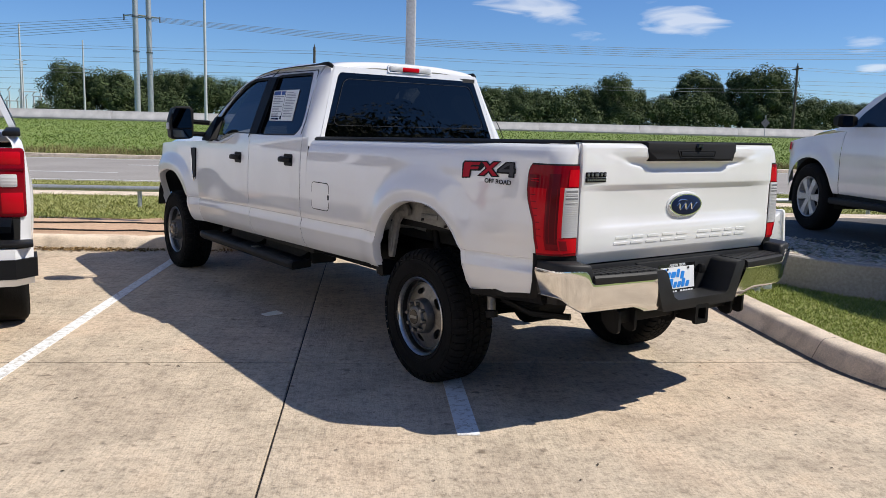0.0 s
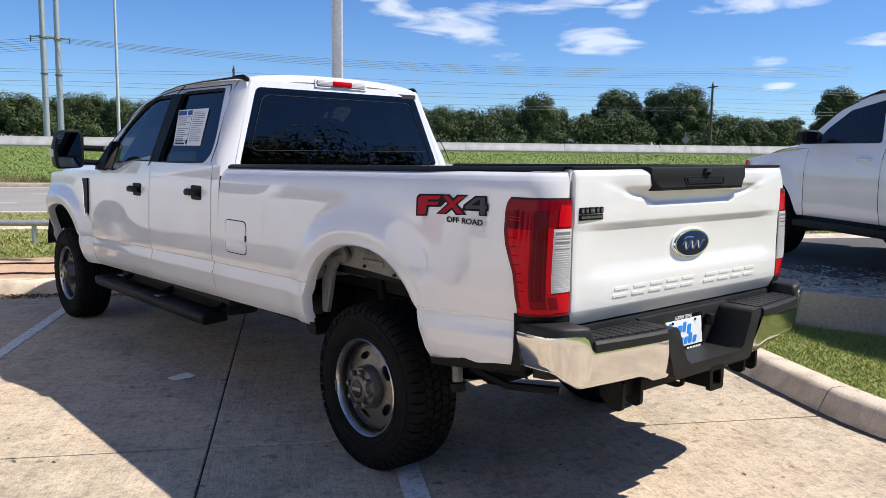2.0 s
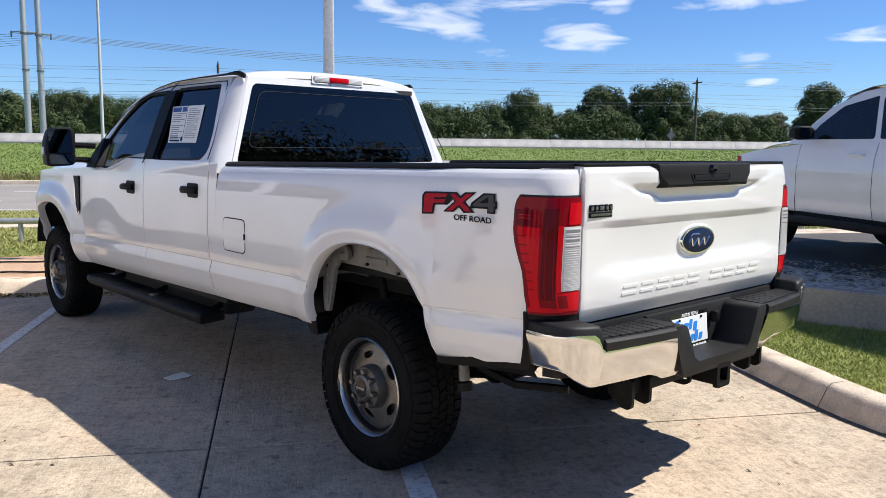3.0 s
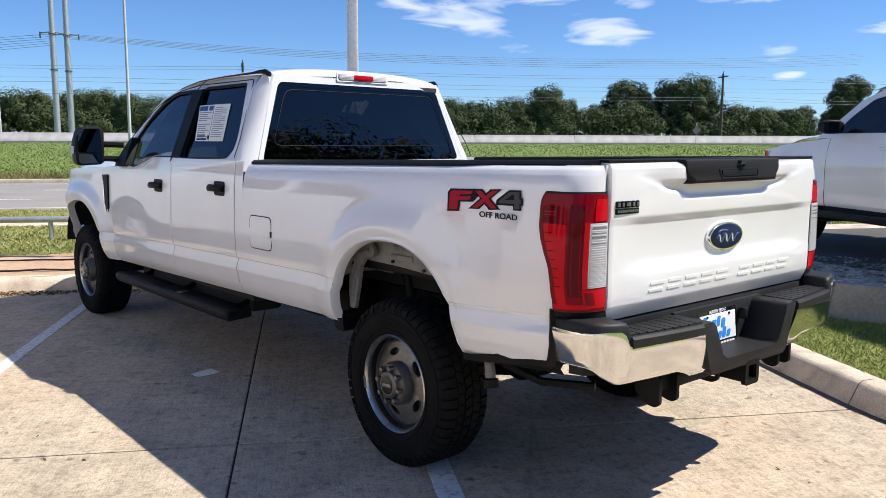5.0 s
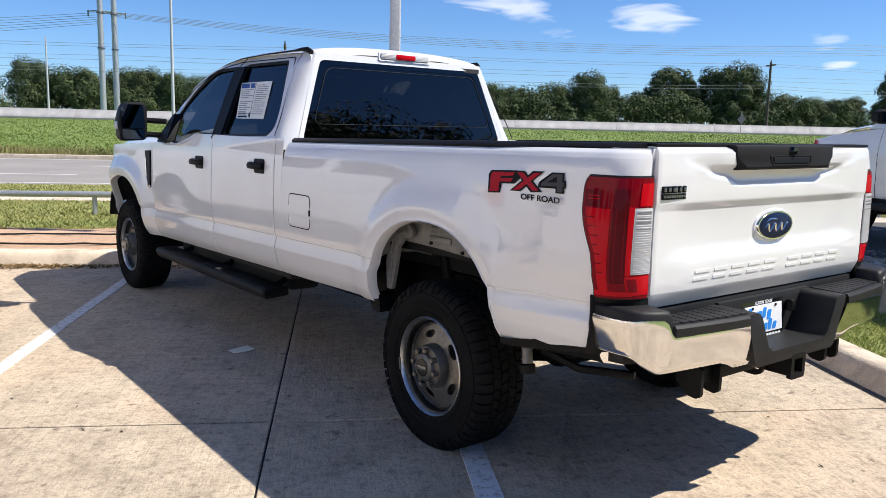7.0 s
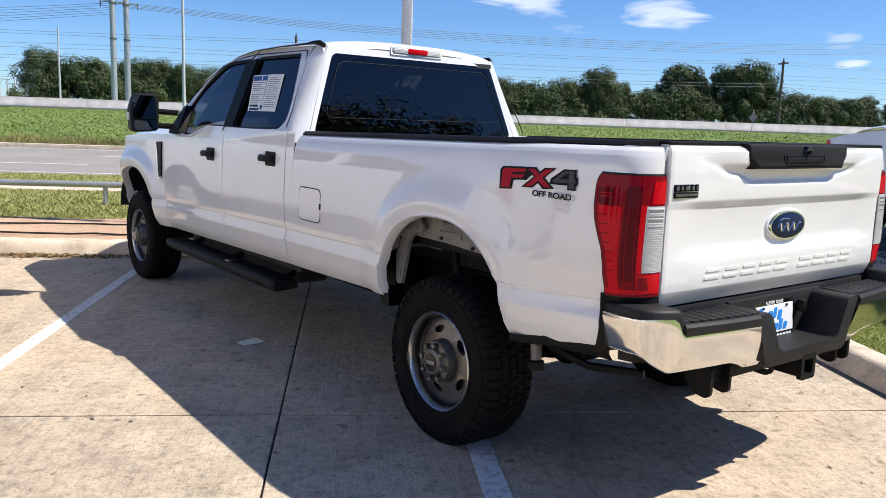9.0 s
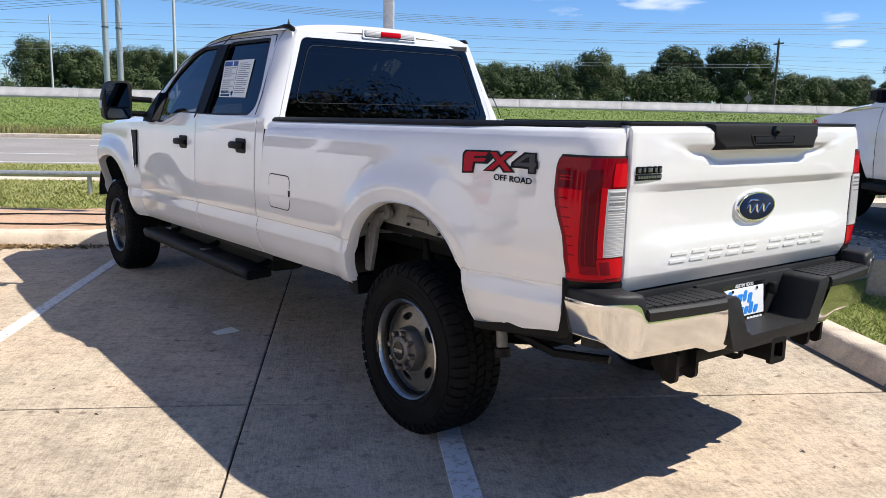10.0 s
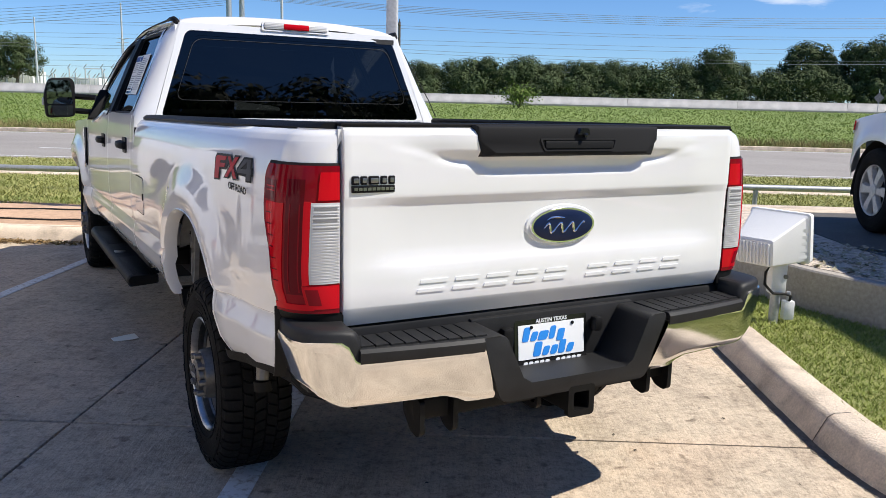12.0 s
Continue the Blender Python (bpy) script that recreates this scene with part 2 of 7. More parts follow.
BLUE = principled("blue_enamel", (0.005, 0.012, 0.045), 0.35, 0.0, 0.0, 0.3)
PAPER = principled("white_paper", (0.78, 0.78, 0.76), 0.7)
# pale cream colour standing in for sunlight on the slab
SUN_PATCH = principled("cream_paper", (0.93, 0.88, 0.76), 0.7)
INK = principled("grey_print", (0.25, 0.26, 0.28), 0.8)
INKBLUE = principled("blue_print", (0.03, 0.09, 0.30), 0.7)
PLATEBLUE = principled("plate_blue", (0.02, 0.24, 0.72), 0.5)
PLATEWHITE = principled("plate_white", (0.80, 0.81, 0.82), 0.45)
DECALRED = principled("decal_red", (0.36, 0.007, 0.018), 0.45, 0.0, 0.0, 0.12)
DECALGREY = principled("decal_grey", (0.008, 0.008, 0.009), 0.5, 0.0, 0.0, 0.12)
FIXTURE = mottled("white_powder_coat", (0.86, 0.855, 0.83), (0.90, 0.895, 0.88), 5.0, 0.5, 160.0, 0.02)
LIGHTALLOY = mottled("silver_alloy", (0.46, 0.455, 0.44), (0.60, 0.595, 0.58), 6.0, 0.5, 40.0, 0.03, metal=0.4)
CLOTH = mottled("dark_seat_cloth", (0.02, 0.02, 0.022), (0.05, 0.05, 0.052), 6.0, 0.9, 90.0, 0.2)


def lens(name, color, rough=0.08, through=0.0):
    m = principled(name, color, rough, 0.0, 0.16, 0.05)
    base(m).inputs["Coat Roughness"].default_value = 0.015
    base(m).inputs["Transmission Weight"].default_value = through
    return m


RED = lens("red_lens", (0.50, 0.004, 0.012))
REDMID = lens("mid_red_lens", (0.20, 0.003, 0.010))
REDDARK = lens("dark_red_lens", (0.105, 0.002, 0.008))
CLEARDARK = lens("clear_lens_depth", (0.52, 0.52, 0.525), 0.12)
LENSDEEP = lens("clear_lens_shadow", (0.20, 0.20, 0.205), 0.15)
CLEAR = lens("clear_lens", (0.70, 0.70, 0.70), 0.12, 0.2)
_w = CLEAR.node_tree.nodes.new("ShaderNodeTexWave")
_w.inputs["Scale"].default_value = 36.0
_w.bands_direction = "Z"
_co = CLEAR.node_tree.nodes.new("ShaderNodeTexCoord")
wire(CLEAR, _co.outputs["Object"], _w.inputs["Vector"])
bumped(CLEAR, _w.outputs["Fac"], 0.25, 0.006)


def glass(name, tint, ior=1.5):
    m = bpy.data.materials.new(name)
    m.use_nodes = True
    t = m.node_tree
    t.nodes.clear()
    out = t.nodes.new("ShaderNodeOutputMaterial")
    see, shine, mix, fres = (t.nodes.new(k) for k in ("ShaderNodeBsdfTransparent", "ShaderNodeBsdfGlossy", "ShaderNodeMixShader", "ShaderNodeFresnel"))
    see.inputs[0].default_value = (*tint, 1)
    shine.inputs["Roughness"].default_value = 0.015
    fres.inputs["IOR"].default_value = ior
    t.links.new(fres.outputs[0], mix.inputs[0])
    t.links.new(see.outputs[0], mix.inputs[1])
    t.links.new(shine.outputs[0], mix.inputs[2])
    t.links.new(mix.outputs[0], out.inputs[0])
    return m


TINT = glass("tinted_glass", (0.014, 0.017, 0.018), 1.58)
TINTLIGHT = glass("lightly_tinted_glass", (0.14, 0.155, 0.17), 1.7)
MIRROR = principled("mirror_glass", (0.13, 0.145, 0.15), 0.02, 1.0)

# ---- mesh helpers ----


def thing(name, label, category, m=None, group="", kind=""):
    e = tagged(new(name), label, category, group, kind)
    e.empty_display_size = 0.2
    if m is not None:
        e.matrix_world = m
    return e


def finish(bm, name, material, angle=38, keep_normals=False):
    if not keep_normals:
        bmesh.ops.recalc_face_normals(bm, faces=bm.faces)
    me = bpy.data.meshes.new(name)
    bm.to_mesh(me)
    bm.free()
    for mat in material if isinstance(material, (list, tuple)) else (material,):
        me.materials.append(mat)
    me.polygons.foreach_set("use_smooth", [True] * len(me.polygons))
    me.set_sharp_from_angle(angle=radians(angle))
    return me


def part(name, bm, material, parent, label="", angle=38, keep_normals=False):
    """One mesh object under a thing or a part, from a bmesh in the thing's own axes."""
    ob = new(name, finish(bm, name, material, angle, keep_normals))
    ob.parent = parent
    return tagged(ob, label)


def alone(name, bm, material, label, category, kind="", group="", m=None, angle=38):
    ob = tagged(new(name, finish(bm, name, material, angle)), label, category, group, kind)
    if m is not None:
        ob.matrix_world = m
    return ob


def bm_new():
    return bmesh.new()


def box(bm, x0, x1, y0, y1, z0, z1, bevel=0.0, m=None, segs=2):
    vs = [bm.verts.new((x, y, z)) for z in (z0, z1) for y in (y0, y1) for x in (x0, x1)]
    fs = [bm.faces.new([vs[i] for i in q]) for q in ((0, 2, 3, 1), (4, 5, 7, 6), (0, 1, 5, 4), (2, 6, 7, 3), (0, 4, 6, 2), (1, 3, 7, 5))]
    if bevel:
        r = bmesh.ops.bevel(bm, geom=list({e for f in fs for e in f.edges}), offset=bevel, segments=segs, affect="EDGES", profile=0.5)
        vs = list({v for f in r["faces"] for v in f.verts} | {v for v in vs if v.is_valid})
    if m is not None:
        for v in vs:
            v.co = m @ v.co
    return bm


def loft(bm, rings, closed=True, caps=True):
    """Skin rings of points, each with the same count."""
    rows = [[bm.verts.new(p) for p in ring] for ring in rings]
    n = len(rows[0])
    for a, b in zip(rows, rows[1:]):
        for i in range(n if closed else n - 1):
            j = (i + 1) % n
            bm.faces.new((a[i], a[j], b[j], b[i]))
    if caps and closed:
        bm.faces.new(rows[0][::-1])
        bm.faces.new(rows[-1])
    return rows


def circle(centre, a, b, r, n=16):
    """Points on a circle in the plane of the unit vectors a and b."""
    c, a, b = Vector(centre), Vector(a), Vector(b)
    return [c + a * (r * math.cos(2 * math.pi * i / n)) + b * (r * math.sin(2 * math.pi * i / n)) for i in range(n)]


def tube(bm, path, r, n=10, caps=True):
    """A round bar along a path; r a number or one radius a point."""
    path = [Vector(p) for p in path]
    rings = []
    for i, p in enumerate(path):
        way = (path[min(i + 1, len(path) - 1)] - path[max(i - 1, 0)]).normalized()
        side = way.cross(Vector((0, 0, 1)) if abs(way.z) < 0.95 else Vector((0, 1, 0))).normalized()
        rings.append(circle(p, side, side.cross(way), r[i] if isinstance(r, (list, tuple)) else r, n))
    loft(bm, rings, True, caps)
    return bm


def lathe(bm, profile, n=32, m=None):
    """Turn (radius, x) points about the x axis."""
    m = m or Matrix()
    rings = []
    for r, h in profile:
        rings.append([m @ Vector((h, r * math.cos(2 * math.pi * i / n), r * math.sin(2 * math.pi * i / n))) for i in range(n)])
    loft(bm, rings, True, False)
    return bm


def prism(bm, outline, place, depth):
    """A plate: outline of 2D points, place(u, v, d) gives the 3D point at depth d."""
    a = [bm.verts.new(place(u, v, 0.0)) for u, v in outline]
    b = [bm.verts.new(place(u, v, depth)) for u, v in outline]
    bm.faces.new(a)
    bm.faces.new(b[::-1])
    n = len(a)
    for i in range(n):
        bm.faces.new((a[i], b[i], b[(i + 1) % n], a[(i + 1) % n]))
    return bm


def rounded(points, r, steps=4):
    """A polygon with its corners rounded."""
    out = []
    n = len(points)
    for i in range(n):
        p, a, b = Vector(points[i]), Vector(points[i - 1]), Vector(points[(i + 1) % n])
        da, db = (a - p), (b - p)
        k = min(r, da.length * 0.45, db.length * 0.45)
        s, e = p + da.normalized() * k, p + db.normalized() * k
        for j in range(steps + 1):
            t = j / steps
            out.append(tuple((s * (1 - t) + p * t) * (1 - t) + (p * (1 - t) + e * t) * t))
    return out


def pierced(bm, outer, holes, place, depth):
    """A plate with holes through it, edges included."""
    front, back_ = bm_new(), []
    loops = [outer, *holes]
    edges = []
    for loop in loops:
        vs = [front.verts.new((u, v, 0)) for u, v in loop]
        edges += [front.edges.new((vs[i], vs[(i + 1) % len(vs)])) for i in range(len(vs))]
    bmesh.ops.triangle_fill(front, use_beauty=True, edges=edges)
    front.verts.ensure_lookup_table()
    for d in (0.0, depth):
        idx = {v: bm.verts.new(place(v.co.x, v.co.y, d)) for v in front.verts}
        for f in front.faces:
            q = [idx[v] for v in f.verts]
            bm.faces.new(q if d == 0.0 else q[::-1])
        back_.append(idx)
    for e in front.edges:
        if len(e.link_faces) == 1:
            p, q = e.verts
            bm.faces.new((back_[0][p], back_[0][q], back_[1][q], back_[1][p]))
    front.free()
    return bm


def sheet(bm, rows):
    """A surface through rows of points."""
    loft(bm, rows, False, False)
    return bm


def letters(text, size, depth, material, parent, m, label="", name="lettering"):
    cu = bpy.data.curves.new(name, "FONT")
    cu.body, cu.size, cu.extrude, cu.align_x, cu.align_y = text, size, depth, "CENTER", "CENTER"
    cu.offset = size * 0.02
    tmp = bpy.data.objects.new(name, cu)
    scene.collection.objects.link(tmp)
    bpy.context.view_layer.update()
    me = bpy.data.meshes.new_from_object(tmp.evaluated_get(bpy.context.evaluated_depsgraph_get()))
    bpy.data.objects.remove(tmp)
    me.transform(m)
    me.materials.clear()
    me.materials.append(material)
    ob = new(name, me)
    ob.parent = parent
    return tagged(ob, label)


def smooth01(a, b, x):
    t = min(1.0, max(0.0, (x - a) / (b - a)))
    return t * t * (3 - 2 * t)


def from_arrays(name, verts, faces, material):
    me = bpy.data.meshes.new(name)
    me.vertices.add(len(verts))
    me.vertices.foreach_set("co", np.asarray(verts, np.float32).ravel())
    k = faces.shape[1]
    me.loops.add(faces.size)
    me.loops.foreach_set("vertex_index", faces.astype(np.int32).ravel())
    me.polygons.add(len(faces))
    me.polygons.foreach_set("loop_start", np.arange(0, faces.size, k, dtype=np.int32))
    me.update(calc_edges=True)
    me.materials.append(material)
    return me


# ---- the lot: its own axes, x across the bays, y towards the road ----
LOT = pose(0, 0, 0, 0, 0, -30.5)


def lot(x, y, z=0.0, turn=0.0):
    return LOT @ pose(x, y, z, 0, 0, turn)


ROAD_NEAR, ROAD_FAR, BARRIER_Y = 13.8, 25.4, 58.0
LAND = [(-90, -0.03), (4.6, -0.03), (4.62, 0.13), (6.3, 0.14), (9.5, 0.12), (13.6, 0.09), (13.9, 0.04), (25.3, 0.04), (25.5, 0.17), (30, 0.42), (40, 0.95), (50, 1.38), (54, 1.46), (57.5, 1.46), (60, 1.46), (64, 1.5), (75, 1.7), (120, 2.0), (400, 2.0), (3000, 2.0)]


def land_z(y):
    return float(np.interp(y, [p[0] for p in LAND], [p[1] for p in LAND]))


def build_ground():
    bm = bm_new()
    xs = [-3000, -600, -150, -60, -30, -12, -5, 0, 5, 12, 30, 60, 150, 600, 3000]
    rows = [[(x, y, z) for x in xs] for y, z in [(-3000, -0.03), *LAND]]
    sheet(bm, rows)
    return alone("ground", bm, SLOPE_SOIL, "rough green grassland running out to the horizon", "ground", "structure", m=LOT, angle=5)


build_ground()


def flat(name, x0, x1, y0, y1, z0, z1, mat, label, category, bevel=0.0):
    bm = bm_new()
    box(bm, x0, x1, y0, y1, z0, z1, bevel)
    return alone(name, bm, mat, label, category, "structure", m=LOT)


road = flat("road", -400, 400, ROAD_NEAR, ROAD_FAR, -0.4, 0.10, ASPHALT, "pale worn asphalt frontage road with white lane lines", "road")
highway = flat("highway", -400, 400, 50.5, 57.7, 0.6, 1.50, HIGHWAY, "raised concrete highway behind the grassy slope", "road")


def build_barrier():
    t = thing("highway_barrier", "long pale concrete highway barrier with cast joints", "barrier", LOT, kind="structure")
    prof = [(-0.30, 1.4), (-0.30, 1.58), (-0.16, 1.78), (-0.10, 2.06), (0.10, 2.06), (0.16, 1.78), (0.30, 1.58), (0.30, 1.4)]
    bm = bm_new()
    loft(bm, [[(-3.99, BARRIER_Y + a, b) for a, b in prof], [(3.99, BARRIER_Y + a, b) for a, b in prof]])
    me = finish(bm, "segment", BARRIER)
    for i in range(-14, 15):
        ob = new("segment", me)
        ob.parent = t
        ob.matrix_local = pose(i * 8.0, 0, 0.0012 * abs(i - 1) * 8)
    return t


build_barrier()


def build_lane_lines():
    for y, w in ((14.5, 0.10), (24.9, 0.10)):
        bm = bm_new()
        box(bm, -120, 120, y - w / 2, y + w / 2, 0.09, 0.104)
        alone("edge_line", bm, LINE, "white painted edge line on the asphalt", "road marking", "structure", m=LOT)
    bm = bm_new()
    box(bm, -1.5, 1.5, -0.06, 0.06, 0.09, 0.104)
    me = finish(bm, "lane_dash", LINE)
    for y in (17.3, 21.2):
        for i in range(-5, 6):
            ob = tagged(new("lane_dash", me), "short white lane dash on the frontage road", "road marking", "lane dashes", "structure")
            ob.matrix_world = lot(i * 12.0 - 9.3 + (2.2 if y > 20 else 0), y)


build_lane_lines()

flat("far_kerb", -300, 300, ROAD_FAR, ROAD_FAR + 0.28, -0.2, 0.235, KERB, "low pale concrete kerb along the far road edge", "kerb", 0.02)
flat("road_kerb", -300, 300, ROAD_NEAR - 0.2, ROAD_NEAR, -0.2, 0.125, KERB, "flush concrete kerb along the near road edge", "kerb", 0.02)


def build_pavement():
    t = thing("pavement", "sunlit broomed concrete parking slabs with dark sawn joints", "pavement", LOT, kind="structure")
    bm = bm_new()
    box(bm, -40, 3.2, -40, 4.6, -0.12, -0.012)
    part("bedding", bm, JOINT, t, "dark joint filler")
    xs = [-39, -29.2, -19.4, -15.8, -11.2, -6.4, -1.6, 2.4, 3.19]
    ys = [-36, -28, -20, -14.4, -9.6, -4.9, -0.13, 4.55]
    for i in range(len(xs) - 1):
        for j in range(len(ys) - 1):
            bm = bm_new()
            g, h = 0.005, 0.009
            box(bm, xs[i] + g, xs[i + 1] - g, ys[j] + h, ys[j + 1] - h, -0.1, 0.0, 0.004, segs=1)
            part("panel", bm, CONCRETE, t)
    return t


build_pavement()


def bay_line(a, b, w):
    d = (Vector(b) - Vector(a)).normalized()
    s = Vector((-d.y, d.x)) * w / 2
    bm = bm_new()
    prism(bm, [Vector(a) + s, Vector(b) + s, Vector(b) - s, Vector(a) - s], lambda u, v, h: (u, v, 0.004 - h), 0.006)
    return alone("bay_line", bm, LINE, "worn white painted parking bay line on concrete", "road marking", "structure", "bay lines", LOT)


bay_line((-3.33, -1.35), (-3.27, 3.85), 0.095)
bay_line((-0.635, -1.42), (-0.60, 3.9), 0.115)


def kerb_run(path, name, label, height=0.15, width=0.2, inward=1):
    """A kerb with a sloped face and a rounded nose along a path in the lot's axes; the land lies on its left (inward = 1)."""
    prof = [(-0.02, -0.05), (-0.01, 0.0), (0.035, height * 0.62), (0.055, height * 0.88), (0.085, height), (width, height + 0.005), (width + 0.01, height - 0.03), (width + 0.01, -0.05)]
    rings = []
    pts = [Vector(p) for p in path]
    for i, p in enumerate(pts):
        d = (pts[min(i + 1, len(pts) - 1)] - pts[max(i - 1, 0)]).normalized()
        nrm = Vector((-d.y, d.x)) * inward
        rings.append([(p.x + nrm.x * a, p.y + nrm.y * a, b) for a, b in prof])
    bm = bm_new()
    loft(bm, rings)
    return alone(name, bm, KERB, label, "kerb", "structure", m=LOT, angle=60)


ISLAND_EDGE = [(1.93, 4.5), (1.93, 3.0), (1.92, 1.4), (1.915, 0.4), (1.92, -0.05)]
_r = 2.1
ISLAND_EDGE += [(1.92 + _r - _r * math.cos(a), -0.05 - _r * math.sin(a)) for a in np.linspace(0.06, math.pi / 2, 24)]
ISLAND_EDGE += [(9.0, -0.05 - _r)]
kerb_run(ISLAND_EDGE, "island_kerb", "rounded concrete kerb with a hairline crack round the grass island", inward=1)
bm = bm_new()
sheet(bm, [[(1.92 + a, y0 + 0.5 * (a - 0.03) ** 2 + w, b) for w in (-0.003, 0.003)] for y0 in (-0.075,) for a, b in ((-0.0215, -0.03), (-0.0115, 0.0), (0.033, 0.094), (0.0525, 0.133), (0.083, 0.1518), (0.12, 0.1535), (0.16, 0.1555))])
alone("kerb_crack", bm, JOINT, "dark hairline crack across the island kerb", "crack", "structure", m=LOT)
_rng = random.Random(17)
bm = bm_new()
_rows = []
for _i in range(150):
    _k = _i / 149 * (len(ISLAND_EDGE) - 2)
    _a, _b = Vector(ISLAND_EDGE[int(_k)]), Vector(ISLAND_EDGE[int(_k) + 1])
    _p, _d = _a.lerp(_b, _k - int(_k)), (_b - _a).normalized()
    _w = 0.03 + 0.035 * abs(noise.noise(Vector((_i * 0.21, 0, 3)))) + _rng.uniform(0, 0.018)
    _rows.append([(_p.x + _d.y * o, _p.y - _d.x * o, z) for o, z in ((_w, 0.0015), (_w * 0.5, 0.005), (-0.008, 0.012))])
sheet(bm, _rows)
alone("gutter_silt", bm, SILT, "dark silt and grit along the island kerb's foot", "silt", "stuff", m=LOT)
FRONT_EDGE = [(-26, 4.5), (-6, 4.5), (-3.0, 4.5), (-2.2, 4.62), (-1.4, 4.95), (-0.6, 5.25), (0.6, 5.2), (1.5, 4.9), (1.93, 4.5)]
kerb_run(FRONT_EDGE, "front_kerb", "sunlit concrete kerb with leaf litter at its foot", inward=1)

# ---- the white crew-cab pickup (its own axes are the world's: y ahead, rear axle at y = 0) ----
truck = thing("pickup_truck", "white crew-cab long-bed pickup with tinted windows and chrome rear bumper", "pickup truck")
AXLE_F, HUB_Z, TYRE_R = 4.56, 0.392, 0.405


def rake(y):
    return 0.018 * (y + 1.2)


# half-widths by height: crisp crease, a band leaning outwards below it, rounded foot
BED_W = ([0.655, 0.69, 0.712, 0.722, 0.80, 0.812, 0.824, 0.876, 0.882, 0.888, 0.92, 1.05, 1.2, 1.31, 1.385, 1.42, 1.445, 1.458], [0.95, 0.978, 0.988, 0.993, 1.010, 1.0135, 1.012, 0.998, 0.998, 1.0065, 1.012, 1.018, 1.012, 1.004, 0.992, 0.980, 0.962, 0.935])
CAB_W = ([0.655, 0.69, 0.712, 0.722, 0.80, 0.812, 0.824, 0.876, 0.882, 0.888, 0.92, 1.05, 1.2, 1.33, 1.44, 1.50, 1.56], [0.945, 0.970, 0.980, 0.985, 1.003, 1.0065, 1.005, 0.991, 0.991, 0.9995, 1.006, 1.012, 1.008, 1.003, 0.994, 0.984, 0.955])
CREASES = (0.69, 0.712, 0.722, 0.76, 0.80, 0.806, 0.812, 0.818, 0.824, 0.85, 0.876, 0.882, 0.888, 0.90, 0.92)


def arch(y, centre, a, top, foot=0.62, k=2.25):
    """Height of a wheel opening's edge above y, or 0 outside it."""
    t = abs((y - centre) / a)
    return foot + (top - foot) * (1 - t**k) ** (1 / k) if t < 1 else 0.0


def rear_arch(y):
    return arch(y, -0.035, 0.495, 1.095, 0.60, 2.3)


def front_arch(y):
    return arch(y, 4.54, 0.58, 1.03, 0.55, 2.2)


def flare(y, z, centre, a, top, out):
    """Outward swell round a wheel opening."""
    dy, dz = (y - centre) / (a + 0.02), (z - 0.60) / (top - 0.60 + 0.02)
    d = (abs(dy) ** 2.3 + max(0.0, dz) ** 2.3) ** (1 / 2.3)
    return out * (1 - smooth01(1.02, 1.36, d)) * (0.75 + 0.25 * smooth01(1.0, 1.06, d))


def bed_w(y, z):
    """Half-width of the bed's side."""
    zb = z + rake(y) if y < 1.6 else z
    w = float(np.interp(zb, *BED_W))
    if y < -0.45:
        # behind the wheel the lower crease climbs to the lamp
        w = w + (0.012 * smooth01(0.80, 0.86, zb) - 0.012 * smooth01(0.93, 1.0, zb)) * -smooth01(-0.45, -0.7, y)
    w -= 0.055 * smooth01(-0.74, -1.08, y)
    return w + flare(y, z, -0.035, 0.495, 1.095, 0.038)


def cab_w(y, z):
    w = float(np.interp(z + rake(y), *CAB_W))
    if y > 3.7:
        w += flare(y, z, 4.54, 0.58, 1.03, 0.045)
        w -= 0.26 * smooth01(4.80, 5.45, y)
    return w


def clipped_sheet(bm, columns, levels, low, high, place):
    """Columns and levels of a panel; each column is cut off at low and high."""
    grid = []
    for c in columns:
        lo, hi = low(c), high(c)
        grid.append([bm.verts.new(place(c, min(hi, max(lo, z)))) for z in (levels(c) if callable(levels) else levels)])
    for a, b in zip(grid, grid[1:]):
        for i in range(len(a) - 1):
            q = (a[i], b[i], b[i + 1], a[i + 1])
            if (a[i].co - a[i + 1].co).length > 1e-5 or (b[i].co - b[i + 1].co).length > 1e-5:
                bm.faces.new(q)
    bmesh.ops.remove_doubles(bm, verts=bm.verts, dist=1e-5)
    return bm


def arch_columns(y0, y1, centre, a, n=26, step=0.09):
    ys = {y0, y1}
    ys |= {centre - a * math.cos(math.pi * i / n) for i in range(n + 1)}
    ys |= {centre + a * k for k in (-0.9995, -0.999, 0.999, 0.9995)}
    ys |= set(np.arange(y0, y1, step))
    return sorted(y for y in ys if y0 <= y <= y1)


BED_R = 0.13
BED_BACK = -1.112


def bed_place(side, off=0.0):
    """Places points on the bed's skin; a column is ('s', y), ('c', angle) or ('r', x)."""
    def place(c, z):
        kind, k = c
        w = bed_w(BED_BACK + BED_R, z)
        if kind == "s" and k < BED_BACK + BED_R:
            kind, k = "c", math.asin(min(1.0, (BED_BACK + BED_R - k) / BED_R))
        if kind == "s":
            return (side * (bed_w(k, z) + off), k, z)
        if kind == "c":
            return (side * (w - BED_R + (BED_R + off) * math.cos(k)), BED_BACK + BED_R - (BED_R + off) * math.sin(k), z)
        return (side * k, BED_BACK - off, z)
    return place


